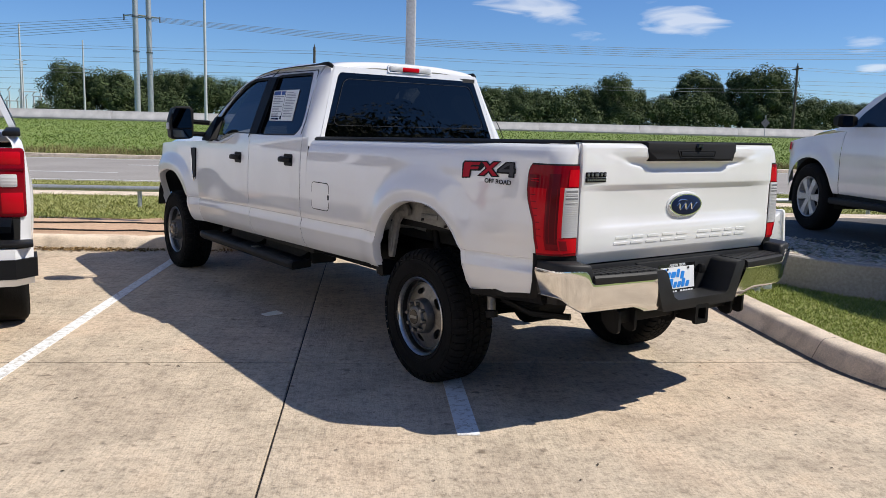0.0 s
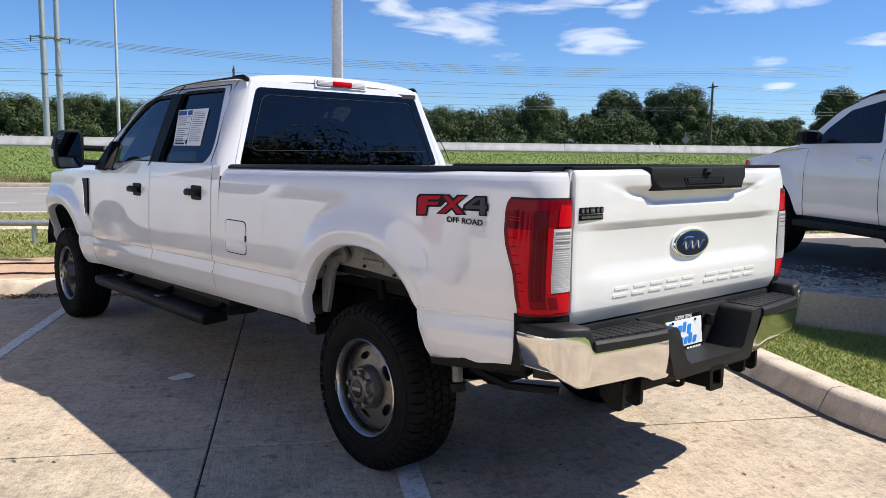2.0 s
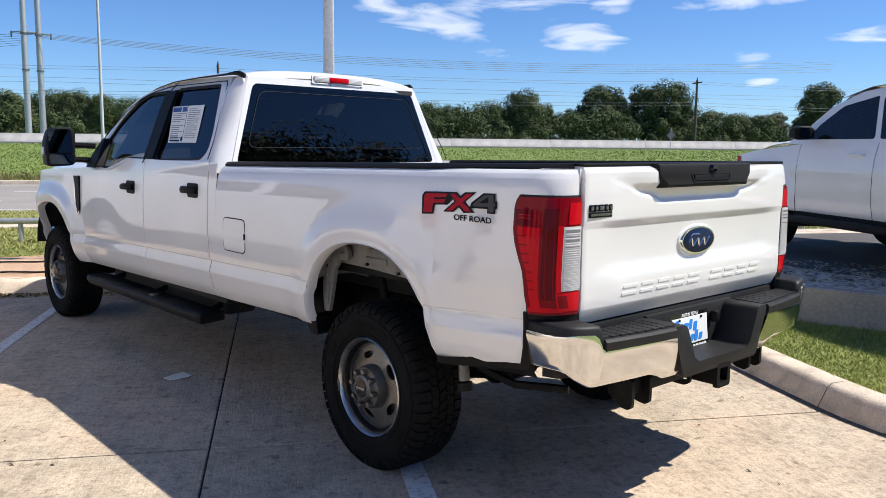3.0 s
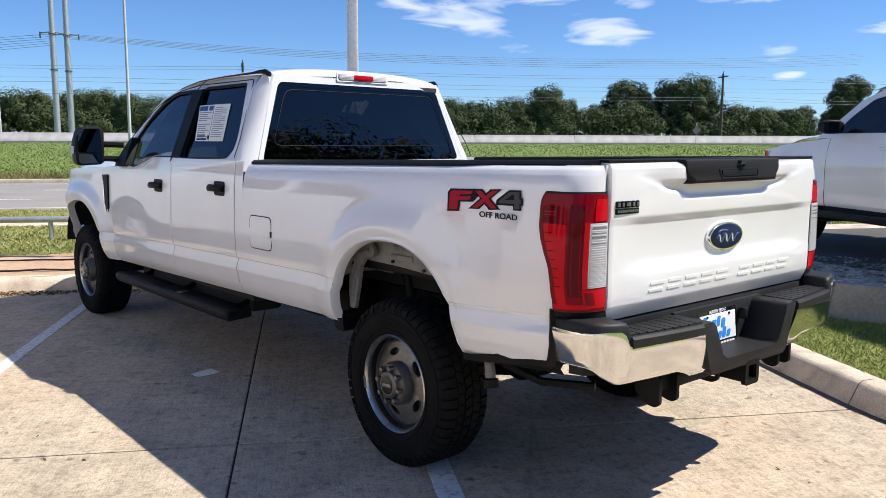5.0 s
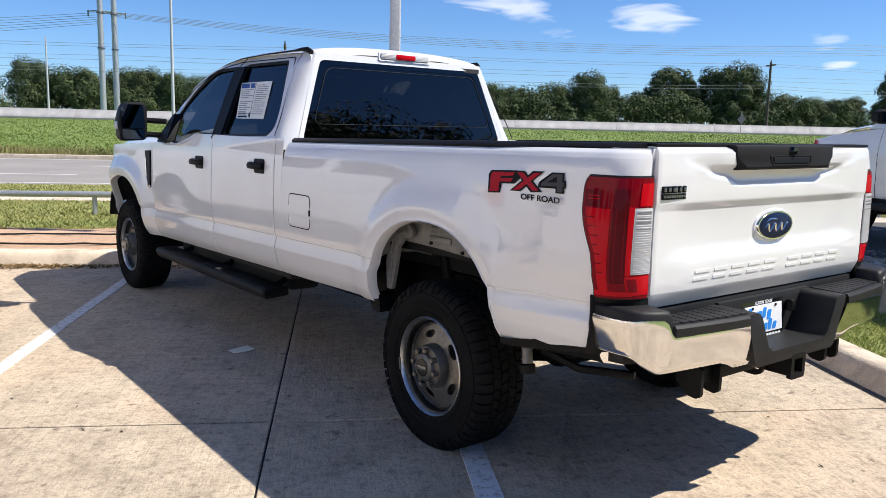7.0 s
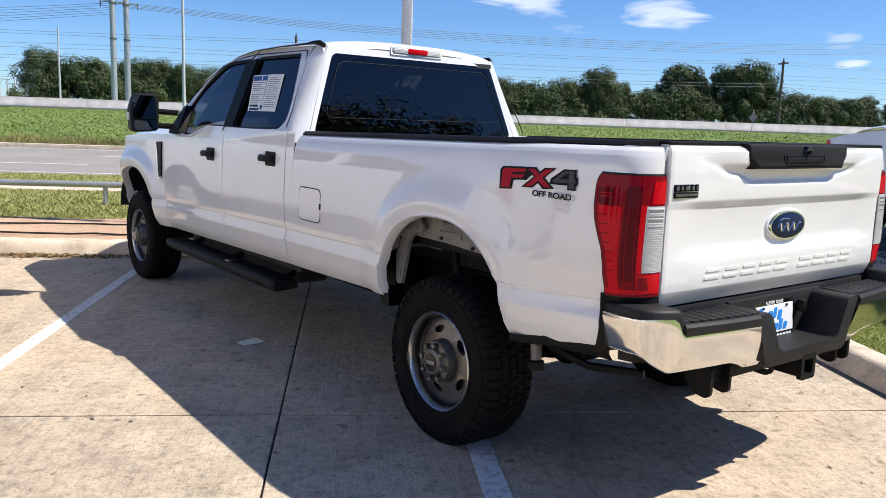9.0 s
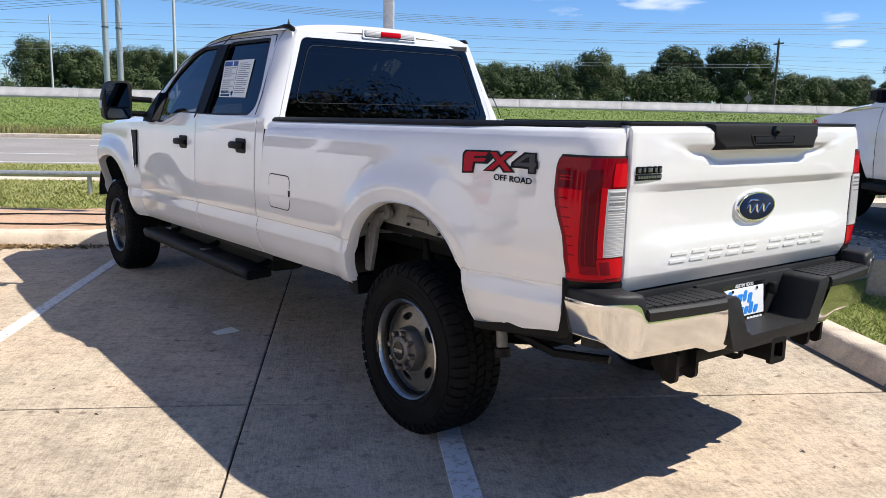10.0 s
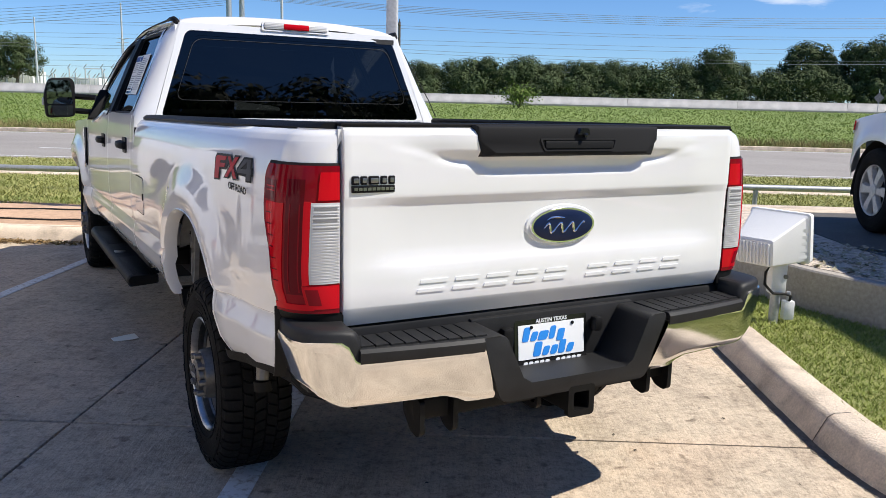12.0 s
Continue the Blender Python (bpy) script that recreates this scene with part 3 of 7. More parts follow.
def build_bed():
    marks = sorted({*np.arange(0.55, 0.68, 0.022), *CREASES, *np.arange(0.94, 1.51, 0.022), 1.425, 1.44, 1.452, 1.458})
    levels = lambda c: [z - rake(c[1] if c[0] == "s" else BED_BACK + BED_R) for z in marks]
    for side in (-1, 1):
        columns = [("s", y) for y in sorted(arch_columns(BED_BACK + BED_R, 1.438, -0.035, 0.495), reverse=True)]
        columns += [("c", a) for a in np.linspace(0.1, math.pi / 2, 10)] + [("r", x) for x in (0.8105, 0.810)]

        def low(c):
            if c[0] != "s":
                return 0.903
            y = c[1]
            foot = 0.655 - rake(y) + 0.055 * smooth01(-0.5, -1.0, y)
            return max(foot, rear_arch(y))

        def high(c):
            return 1.458 - (rake(c[1]) if c[0] == "s" else 0.0)

        bm = bm_new()
        clipped_sheet(bm, columns, levels, low, high, bed_place(side))
        bmesh.ops.recalc_face_normals(bm, faces=bm.faces)
        side_panel = part("bed_side", bm, PAINT, truck, "glossy white bed side with a flared wheel opening", angle=30)
        # rolled lip round the wheel opening
        bm = bm_new()
        ys = [-0.035 - 0.495 * math.cos(math.pi * i / 40) for i in range(41)]
        rows = []
        for y in ys:
            z = max(rear_arch(y), 0.64)
            w = bed_w(y, z)
            n = Vector((y + 0.035, (z - 0.60))).normalized()
            rows.append([(side * (w + 0.001), y, z), (side * (w + 0.004), y - n.x * 0.004, z - n.y * 0.004), (side * (w - 0.012), y - n.x * 0.012, z - n.y * 0.012), (side * (w - 0.05), y - n.x * 0.012, z - n.y * 0.012)])
        sheet(bm, rows)
        part("wheel_lip", bm, PAINT, side_panel)
        # wheel well: inner wall and arched liner
        bm = bm_new()
        rows = []
        for y in [q for q in ys if rear_arch(q) > 0.80 or q < -0.3]:
            z = max(rear_arch(y), 0.64) + 0.03
            rows.append([(side * 0.97, y * 1.02, z), (side * 0.90, y * 1.03, z + 0.02), (side * 0.74, y * 1.03, z + 0.01), (side * 0.64, y * 1.02, z - 0.02)])
        sheet(bm, rows)
        part("wheel_well", bm, WELL, truck, "pale primer-coated inner wheel well")
        bm = bm_new()
        loft(bm, [[(side * x, y, z) for x, z in ((0.862, zb), (0.866, zb), (0.874, zb + 0.012), (0.874, 1.12), (0.862, 1.12))] for y, zb in ((-0.50, 0.90), (-0.2, 0.925), (0.1, 0.94), (0.42, 0.945))])
        part("well_inner_panel", bm, WELL, truck)
        for k, (y, z) in enumerate(((0.03, 1.03), (0.05, 0.985))):
            bm = bm_new()
            box(bm, *sorted((side * 0.872, side * 0.884)), y - 0.085, y + 0.085, z - 0.015, z + 0.015, 0.006)
            part("pressed_rib", bm, WELL, truck)
        bm = bm_new()
        prism(bm, rounded([(0.40, 0.69), (0.445, 0.69), (0.455, 0.82), (0.435, 0.95), (0.375, 1.035), (0.26, 1.05), (0.225, 1.01), (0.235, 0.975), (0.30, 0.965), (0.345, 0.915), (0.365, 0.82)], 0.012), lambda u, v, d: (side * (0.915 - d), u, v), 0.02)
        for ya, za, yb_, zb_ in ((0.27, 1.005, 0.345, 0.985), (0.385, 0.955, 0.41, 0.86), (0.395, 0.84, 0.41, 0.73)):
            tube(bm, [(side * 0.917, ya, za), (side * 0.919, yb_, zb_)], 0.007, 6)
        part("well_bracket", bm, WELL, truck, "grey pressed bracket inside the wheel well")
        for y, z in ((0.40, 0.93), (0.375, 0.995), (-0.12, 0.945), (0.12, 0.962), (-0.32, 0.925)):
            bm = bm_new()
            lathe(bm, [(0.0, -0.002), (0.008, -0.002), (0.008, 0.012), (0.0, 0.012)], 8, pose(side * (0.916 if y > 0.3 else 0.875), y, z, 0, 0, 0 if side > 0 else 180))
            part("panel_hole", bm, SEAL, truck)
        # rail cap
        bm = bm_new()
        prof = [(0.945, 1.452), (0.948, 1.462), (0.93, 1.476), (0.865, 1.478), (0.85, 1.466), (0.85, 1.45)]
        loft(bm, [[(side * (a - k), y, b - rake(y) + 0.002) for a, b in prof] for y, k in ((1.43, 0.0), (0.5, 0.0), (-0.4, 0.0), (-0.7, 0.02), (-0.95, 0.05), (-1.03, 0.075), (-1.075, 0.095))])
        part("bed_rail_cap", bm, BLACK, truck, "black plastic bed rail cap")
        # inner bed wall
        bm = bm_new()
        box(bm, *sorted((side * 0.80, side * 0.86)), BED_BACK + 0.03, 1.42, 0.93, 1.44)
        for v in bm.verts:
            v.co.z -= rake(v.co.y)
        part("bed_inner_wall", bm, BLACK, truck)
        # black closing strip down the bed's rear edge, beside the bumper
        bm = bm_new()
        sheet(bm, [[(side * (bed_w(-0.99, 0.8) + o), y, z) for o, y in ((-0.012, -0.979 - k), (0.0012, -0.982 - k), (0.0012, -0.990 - k), (-0.03, -1.01 - k))] for z, k in ((0.915, 0.002), (0.86, 0.004), (0.78, 0.004), (0.72, -0.004), (0.685, -0.018))])
        part("closing_strip", bm, BLACK, truck)
        bm = bm_new()
        loft(bm, [[(side * x, y, z) for x, z in ((0.86, zt), (0.965, zt), (0.955, zb), (0.87, zb))] for y, zt, zb in ((0.445, 0.66, 0.575), (0.46, 0.665, 0.562), (0.52, 0.66, 0.570), (0.54, 0.655, 0.61))])
        part("mud_flap", bm, BLACK, truck, "short black mud flap ahead of the wheel", angle=30)
        # plastic valance below the rear corner
        bm = bm_new()
        rows = [[(side * (bed_w(y, 0.70) - 0.006), y, 0.675 - rake(y) + 0.055 * smooth01(-0.5, -1.0, y)), (side * (bed_w(y, 0.70) - 0.012), y, 0.645 - rake(y) + 0.035 * smooth01(-0.5, -1.0, y)), (side * 0.90, y, 0.62 - rake(y) + 0.03 * smooth01(-0.5, -1.0, y))] for y in np.linspace(-0.54, -1.01, 10)]
        sheet(bm, rows)
        part("rear_valance", bm, BLACK, truck, "black plastic trim under the bed corner")
    bm = bm_new()
    box(bm, -0.82, 0.82, BED_BACK + 0.03, 1.42, 0.90, 0.94)
    part("bed_floor", bm, BLACK, truck, "black lined bed floor")
    bm = bm_new()
    box(bm, -0.94, 0.94, 1.36, 1.42, 0.70, 1.40, 0.01)
    part("bed_front_wall", bm, PAINT, truck)
    # fuel door
    bm = bm_new()
    ol = rounded([(1.335, 0.925), (1.085, 0.925), (1.085, 1.11), (1.335, 1.11)], 0.035)
    prism(bm, ol, lambda u, v, d: (-(bed_w(u, v) + 0.0025 - d), u, v), 0.01)
    fuel = part("fuel_door", bm, PAINT, truck, "white square fuel door with rounded corners")
    bm = bm_new()
    pierced(bm, rounded([(1.341, 0.919), (1.079, 0.919), (1.079, 1.116), (1.341, 1.116)], 0.04), [ol], lambda u, v, d: (-(bed_w(u, v) + 0.0012 - d), u, v), 0.006)
    part("fuel_door_gap", bm, SEAL, fuel)
    bm = bm_new()
    box(bm, -1.024, -1.016, 1.074, 1.088, 1.0, 1.035, 0.003)
    part("fuel_door_notch", bm, SEAL, fuel, "black finger notch")


build_bed()


def build_tailgate():
    # profile from the foot to the top: lower swell, flat field, overhanging crease, upper band
    zs = [0.858, 0.872, 0.884, 0.90, 0.916, 0.920, 0.965, 1.0, 1.03, 1.045, 1.06, 1.10, 1.222, 1.228, 1.233, 1.252, 1.257, 1.264, 1.30, 1.36, 1.42, 1.445, 1.456, 1.463, 1.468]
    ys = [1.098, 1.106, 1.113, 1.122, 1.1305, 1.1315, 1.1335, 1.1335, 1.1325, 1.128, 1.1215, 1.120, 1.120, 1.1213, 1.1235, 1.1345, 1.1362, 1.137, 1.137, 1.136, 1.133, 1.130, 1.125, 1.117, 1.104]
    flat_ys = [1.098, 1.105, 1.111, 1.118, 1.1245, 1.1255, 1.127, 1.127, 1.1265, 1.1255, 1.125, 1.125, 1.125, 1.1254, 1.126, 1.130, 1.1308, 1.131, 1.131, 1.131, 1.130, 1.128, 1.124, 1.116, 1.104]

    def y_at(x, z):
        m = 1 - smooth01(0.58, 0.78, abs(x))
        a, b = float(np.interp(z, zs, ys)), float(np.interp(z, zs, flat_ys))
        y = b + (a - b) * m
        # scoop under the handle: an overhang above, a ledge with cut corners below
        foot = float(np.interp(abs(x), [0.0, 0.30, 0.345, 0.44, 0.62, 0.74], [1.310, 1.310, 1.332, 1.346, 1.392, 1.43]))
        y += 0.026 * (1 - smooth01(0.375, 0.62, abs(x - 0.0125))) * smooth01(1.36, 1.40, z) * (1 - smooth01(1.45, 1.468, z))
        deep = 0.017 * (1 - smooth01(0.42, 0.74, abs(x)))
        if z > foot:
            y -= deep * (1 - smooth01(foot - 0.03, 1.452, z)) * smooth01(0.0, 0.03, z - foot)
        return -y
    bm = bm_new()
    xs = [-0.797, -0.795, -0.785, *np.linspace(-0.77, 0.77, 71), 0.785, 0.795, 0.797]
    levels = sorted({*[z for z in zs if z < 1.30 or z > 1.445], *np.arange(1.30, 1.448, 0.0055)})
    rows = []
    for x in xs:
        e = 0.010 if abs(x) > 0.796 else (0.003 if abs(x) > 0.79 else 0.0)
        rows.append([(x, y_at(x, z) + e, z) for z in levels] + [(x, -1.06, 1.468), (x, -1.055, 0.858)])
    loft(bm, rows)
    gate = part("tailgate", bm, PAINT, truck, "sunlit white tailgate with pressed ridges", angle=24)
    # black handle panel: wide at the gate, its face narrower towards the foot
    bm = bm_new()
    c = 0.0125
    half = (((0.372, -1.10, 1.474), (0.372, -1.10, 1.43), (0.366, -1.10, 1.374)), ((0.374, -1.150, 1.474), (0.374, -1.154, 1.43), (0.350, -1.158, 1.376)),
            ((0.371, -1.158, 1.470), (0.368, -1.162, 1.428), (0.320, -1.169, 1.382)), ((0.364, -1.161, 1.463), (0.360, -1.165, 1.424), (0.313, -1.172, 1.389)))
    loft(bm, [[(c - top[0], *top[1:]), (c + top[0], *top[1:]), (c + mid[0], *mid[1:]), (c + low[0], *low[1:]), (c - low[0], *low[1:]), (c - mid[0], *mid[1:])] for top, mid, low in half])
    panel = part("handle_panel", bm, HANDLEBLACK, gate, "black plastic tailgate handle panel", angle=20)
    py = lambda v: -1.161 - 0.011 * min(1.0, (1.463 - v) / 0.074)
    bm = bm_new()
    pierced(bm, rounded([(-0.130, 1.434), (0.195, 1.434), (0.177, 1.392), (-0.113, 1.392)], 0.01), [rounded([(-0.123, 1.429), (0.188, 1.429), (0.173, 1.397), (-0.108, 1.397)], 0.008)], lambda u, v, d: (u, py(v) - 0.003 + d, v), 0.006)
    part("handle_surround", bm, HANDLEBLACK, panel)
    bm = bm_new()
    loft(bm, [[(u, py(v) - o, v) for v, o in ((1.399, -0.004), (1.402, 0.003), (1.420, 0.005), (1.426, 0.004), (1.427, -0.004))] for u in (-0.107, -0.101, 0.163, 0.171)])
    part("tailgate_handle", bm, BLACK, panel, "black pull handle")
    bm = bm_new()
    loft(bm, [[(0.045 + u * k, y, v) for u, v in rounded([(-0.026, 1.446), (0.026, 1.446), (0.018, 1.468), (-0.018, 1.468)], 0.004)] for y, k in ((-1.12, 1.0), (-1.174, 1.0), (-1.178, 0.9))])
    part("camera_pod", bm, GLOSSBLACK, panel)
    bm = bm_new()
    lathe(bm, [(0.0, 0.0), (0.007, 0.0), (0.007, 0.012), (0.0, 0.014)], 12, pose(0.045, -1.174, 1.445, 0, 0, -90))
    part("camera_lens", bm, GLOSSBLACK, panel)
    # black cap along the top edge
    bm = bm_new()
    box(bm, -0.80, 0.80, -1.118, -1.045, 1.466, 1.478, 0.004)
    part("top_cap", bm, BLACK, gate, "black plastic top cap with scuffed edge")
    # oval emblem, blue with a bright rim
    def oval(a, b, n=40):
        return [(0.008 + 0.965 * a * math.cos(2 * math.pi * i / n), 1.137 + b * math.sin(2 * math.pi * i / n)) for i in range(n)]
    yb = -1.122
    bm = bm_new()
    loft(bm, [[(u, yb + 0.004, v) for u, v in oval(0.158, 0.074)], [(u, yb - 0.004, v) for u, v in oval(0.153, 0.069)], [(u, yb - 0.004, v) for u, v in oval(0.142, 0.062)]], True, True)
    emblem = part("emblem", bm, PAINT, gate)
    bm = bm_new()
    loft(bm, [[(u, yb, v) for u, v in oval(0.142, 0.063)], [(u, yb - 0.012, v) for u, v in oval(0.139, 0.061)], [(u, yb - 0.013, v) for u, v in oval(0.1383, 0.0598)]], True, True)
    part("emblem_rim", bm, CHROME, emblem, "bright chrome oval rim")
    bm = bm_new()
    loft(bm, [[(u, yb - 0.01, v) for u, v in oval(0.1385, 0.0600)], [(u, yb - 0.0165, v) for u, v in oval(0.122, 0.049)], [(u, yb - 0.018, v) for u, v in oval(0.06, 0.022)]], True, True)
    part("emblem_face", bm, BLUE, emblem, "dark blue enamel oval")
    bm = bm_new()
    lean = lambda u, v: (u + 0.008 + 0.4 * (v - 1.135), yb - 0.0185 + 0.45 * u * u, v)
    tube(bm, [lean(-0.082 + 0.164 * k / 60, 1.131 + 0.016 * math.sin(k / 60 * 21.0)) for k in range(61)], [0.0028 + 0.0016 * abs(math.sin(k * 0.175)) for k in range(61)], 6)
    tube(bm, [lean(u, v) for u, v in ((-0.085, 1.156), (-0.066, 1.166), (-0.04, 1.167), (-0.012, 1.163))], [0.002, 0.0042, 0.0042, 0.002], 6)
    part("emblem_scroll", bm, CHROME, emblem, "silver scroll on the emblem")
    # pressed model-name marks: pairs of plain shallow bars
    x = -0.55
    for w in [0.10, 0.092, 0.092, 0.092, 0.094, 0, 0.094, 0.092, 0.084, 0.09]:
        if not w:
            x += 0.062
            continue
        place = lambda u, v, d: (x + u + (v - 0.96) * 0.35, y_at(x + u, v) - 0.0035 + d, v)
        for v0, v1 in ((0.950, 0.961), (0.979, 0.991)):
            bm = bm_new()
            prism(bm, rounded([(0, v0), (w, v0), (w, v1), (0, v1)], 0.004, 2), place, 0.006)
            part("pressed_bar", bm, PAINT, gate, angle=20)
        x += w + 0.027
    # dealer badge: two plain dark bars with a bright upper row
    bm = bm_new()
    box(bm, -0.775, -0.635, -1.1385, -1.128, 1.272, 1.294, 0.003)
    badge = part("dealer_badge", bm, DECALGREY, gate, "small black and silver dealer badge")
    x = -0.775
    for w in (0.024, 0.022, 0.034, 0.022, 0.022):
        bm = bm_new()
        box(bm, x, x + w, -1.1395, -1.128, 1.296, 1.322, 0.004)
        part("badge_bar", bm, DECALGREY, badge)
        bm = bm_new()
        box(bm, x + 0.005, x + w - 0.004, -1.1415, -1.139, 1.302, 1.316, 0.002)
        part("badge_bar", bm, ALLOY, badge)
        x += w + 0.004
    bm = bm_new()
    for i in range(9):
        box(bm, -0.768 + i * 0.0145, -0.757 + i * 0.0145, -1.1400, -1.138, 1.279, 1.288)
    part("badge_print", bm, ALLOY, badge)
    return gate


build_tailgate()


LAMP_EDGE = ([0.90, 0.955, 1.018, 1.072, 1.126, 1.174, 1.228, 1.32, 1.345, 1.357], [-0.996, -0.996, -0.994, -0.985, -0.964, -0.948, -0.938, -0.938, -0.944, -0.955])


def wrap(p):
    """Column of the bed's skin at the distance p round the corner from where it starts to turn."""
    if p <= 0:
        return ("s", BED_BACK + BED_R - p)
    if p <= BED_R * math.pi / 2:
        return ("c", p / BED_R)
    return ("r", 0.838 - (p - BED_R * math.pi / 2))


def lamp_left(z, inset=0.0):
    return BED_BACK + BED_R - float(np.interp(z, *LAMP_EDGE)) + inset


LAMP_END = 0.238


def lamp_plate(side, left, right, z0, z1, off, n=14, rows=10, sunk=-0.004):
    """A plate on the lamp between two edges (numbers, or functions of height), with rims turned in."""
    bm = bm_new()
    n = max(n, 22)
    lf = left if callable(left) else (lambda z: left)
    rf = right if callable(right) else (lambda z: right)
    po, pi_ = bed_place(side, off), bed_place(side, sunk)
    grid = []
    for z in np.linspace(z0, z1, rows):
        ps = np.linspace(lf(z), rf(z), n)
        grid.append([pi_(wrap(ps[0]), z), *[po(wrap(p), z) for p in ps], pi_(wrap(ps[-1]), z)])
    ps0, ps1 = np.linspace(lf(z0), rf(z0), n), np.linspace(lf(z1), rf(z1), n)
    first = [pi_(wrap(p), z0 - 0.0005) for p in [ps0[0], *ps0, ps0[-1]]]
    last = [pi_(wrap(p), z1 + 0.0005) for p in [ps1[0], *ps1, ps1[-1]]]
    sheet(bm, [first, *grid, last])
    return bm


def build_tail_lamps():
    for side in (-1, 1):
        lamp = part("tail_lamp", lamp_plate(side, lambda z: lamp_left(z, 0.004), LAMP_END - 0.003, 0.910, 1.352, 0.0085, 18, 26), REDMID, truck, "tall red tail lamp wrapping the corner with a clear reversing lens")
        part("lamp_foot", lamp_plate(side, lambda z: lamp_left(0.93, -0.012), LAMP_END + 0.012, 0.862, 0.907, 0.0035, 14, 4), BLACK, lamp, "black filler under the lamp")
        part("lamp_gap", lamp_plate(side, lambda z: lamp_left(z, -0.004), LAMP_END + 0.001, 0.902, 1.360, 0.003, 18, 26), SEAL, lamp, "dark gap round the lamp")
        part("dark_panel", lamp_plate(side, 0.076, 0.130, 0.968, 1.312, 0.0098, 6, 12), REDDARK, lamp, "dark smoked red panel")
        part("dark_panel", lamp_plate(side, lambda z: lamp_left(z, 0.010), 0.030, 1.245, 1.305, 0.0098, 6, 6), REDDARK, lamp)
        part("stop_lamp", lamp_plate(side, lambda z: lamp_left(z, 0.020), 0.068, 0.932, 1.240, 0.0108, 8, 20), RED, lamp, "bright red stepped stop lamp")
        part("stop_lamp_foot", lamp_plate(side, 0.02, 0.15, 0.920, 0.938, 0.0112, 8, 4), RED, lamp)
        for p in (0.088, 0.117):
            part("reflector_rib", lamp_plate(side, p, p + 0.0035, 0.975, 1.24, 0.0112, 5, 8), REDMID, lamp)
        for k, z in enumerate(np.linspace(1.005, 1.205, 7)):
            part("reflector_rib", lamp_plate(side, lambda q: lamp_left(q, 0.021), lambda q: lamp_left(q, 0.042 if k < 4 else 0.054), z, z + 0.0035, 0.0116, 5, 3), REDDARK, lamp)
        for z in (1.272, 1.284):
            part("reflector_rib", lamp_plate(side, lambda q: lamp_left(q, 0.022), lambda q: lamp_left(q, 0.07), z, z + 0.003, 0.0108, 5, 3), RED, lamp)
        part("lens_trim", lamp_plate(side, 0.130, 0.150, 0.998, 1.248, 0.0118, 5, 10), RED, lamp)
        part("red_panel", lamp_plate(side, 0.168, LAMP_END - 0.004, 1.252, 1.334, 0.0112, 6, 6), RED, lamp, "bright red turn lamp panel")
        part("red_panel", lamp_plate(side, 0.128, LAMP_END - 0.004, 0.924, 0.996, 0.0104, 6, 6), RED, lamp)
        part("dark_panel", lamp_plate(side, 0.136, 0.172, 0.936, 0.985, 0.0112, 5, 5), REDMID, lamp)
        lens_ = part("reversing_lens", lamp_plate(side, 0.150, LAMP_END - 0.003, 1.002, 1.244, 0.0125, 8, 14), CLEARDARK, lamp, "clear ribbed reversing lens")
        for z, h in ((1.222, 0.008), (1.204, 0.006), (1.188, 0.007), (1.166, 0.004)):
            part("lens_shade", lamp_plate(side, 0.158, LAMP_END - 0.012, z, z + h, 0.0146, 5, 3), LENSDEEP, lens_)
        for z in np.linspace(1.010, 1.233, 26):
            part("lens_rib", lamp_plate(side, 0.156, LAMP_END - 0.006, z, z + 0.0052, 0.0142, 5, 3), CLEAR, lens_)


build_tail_lamps()


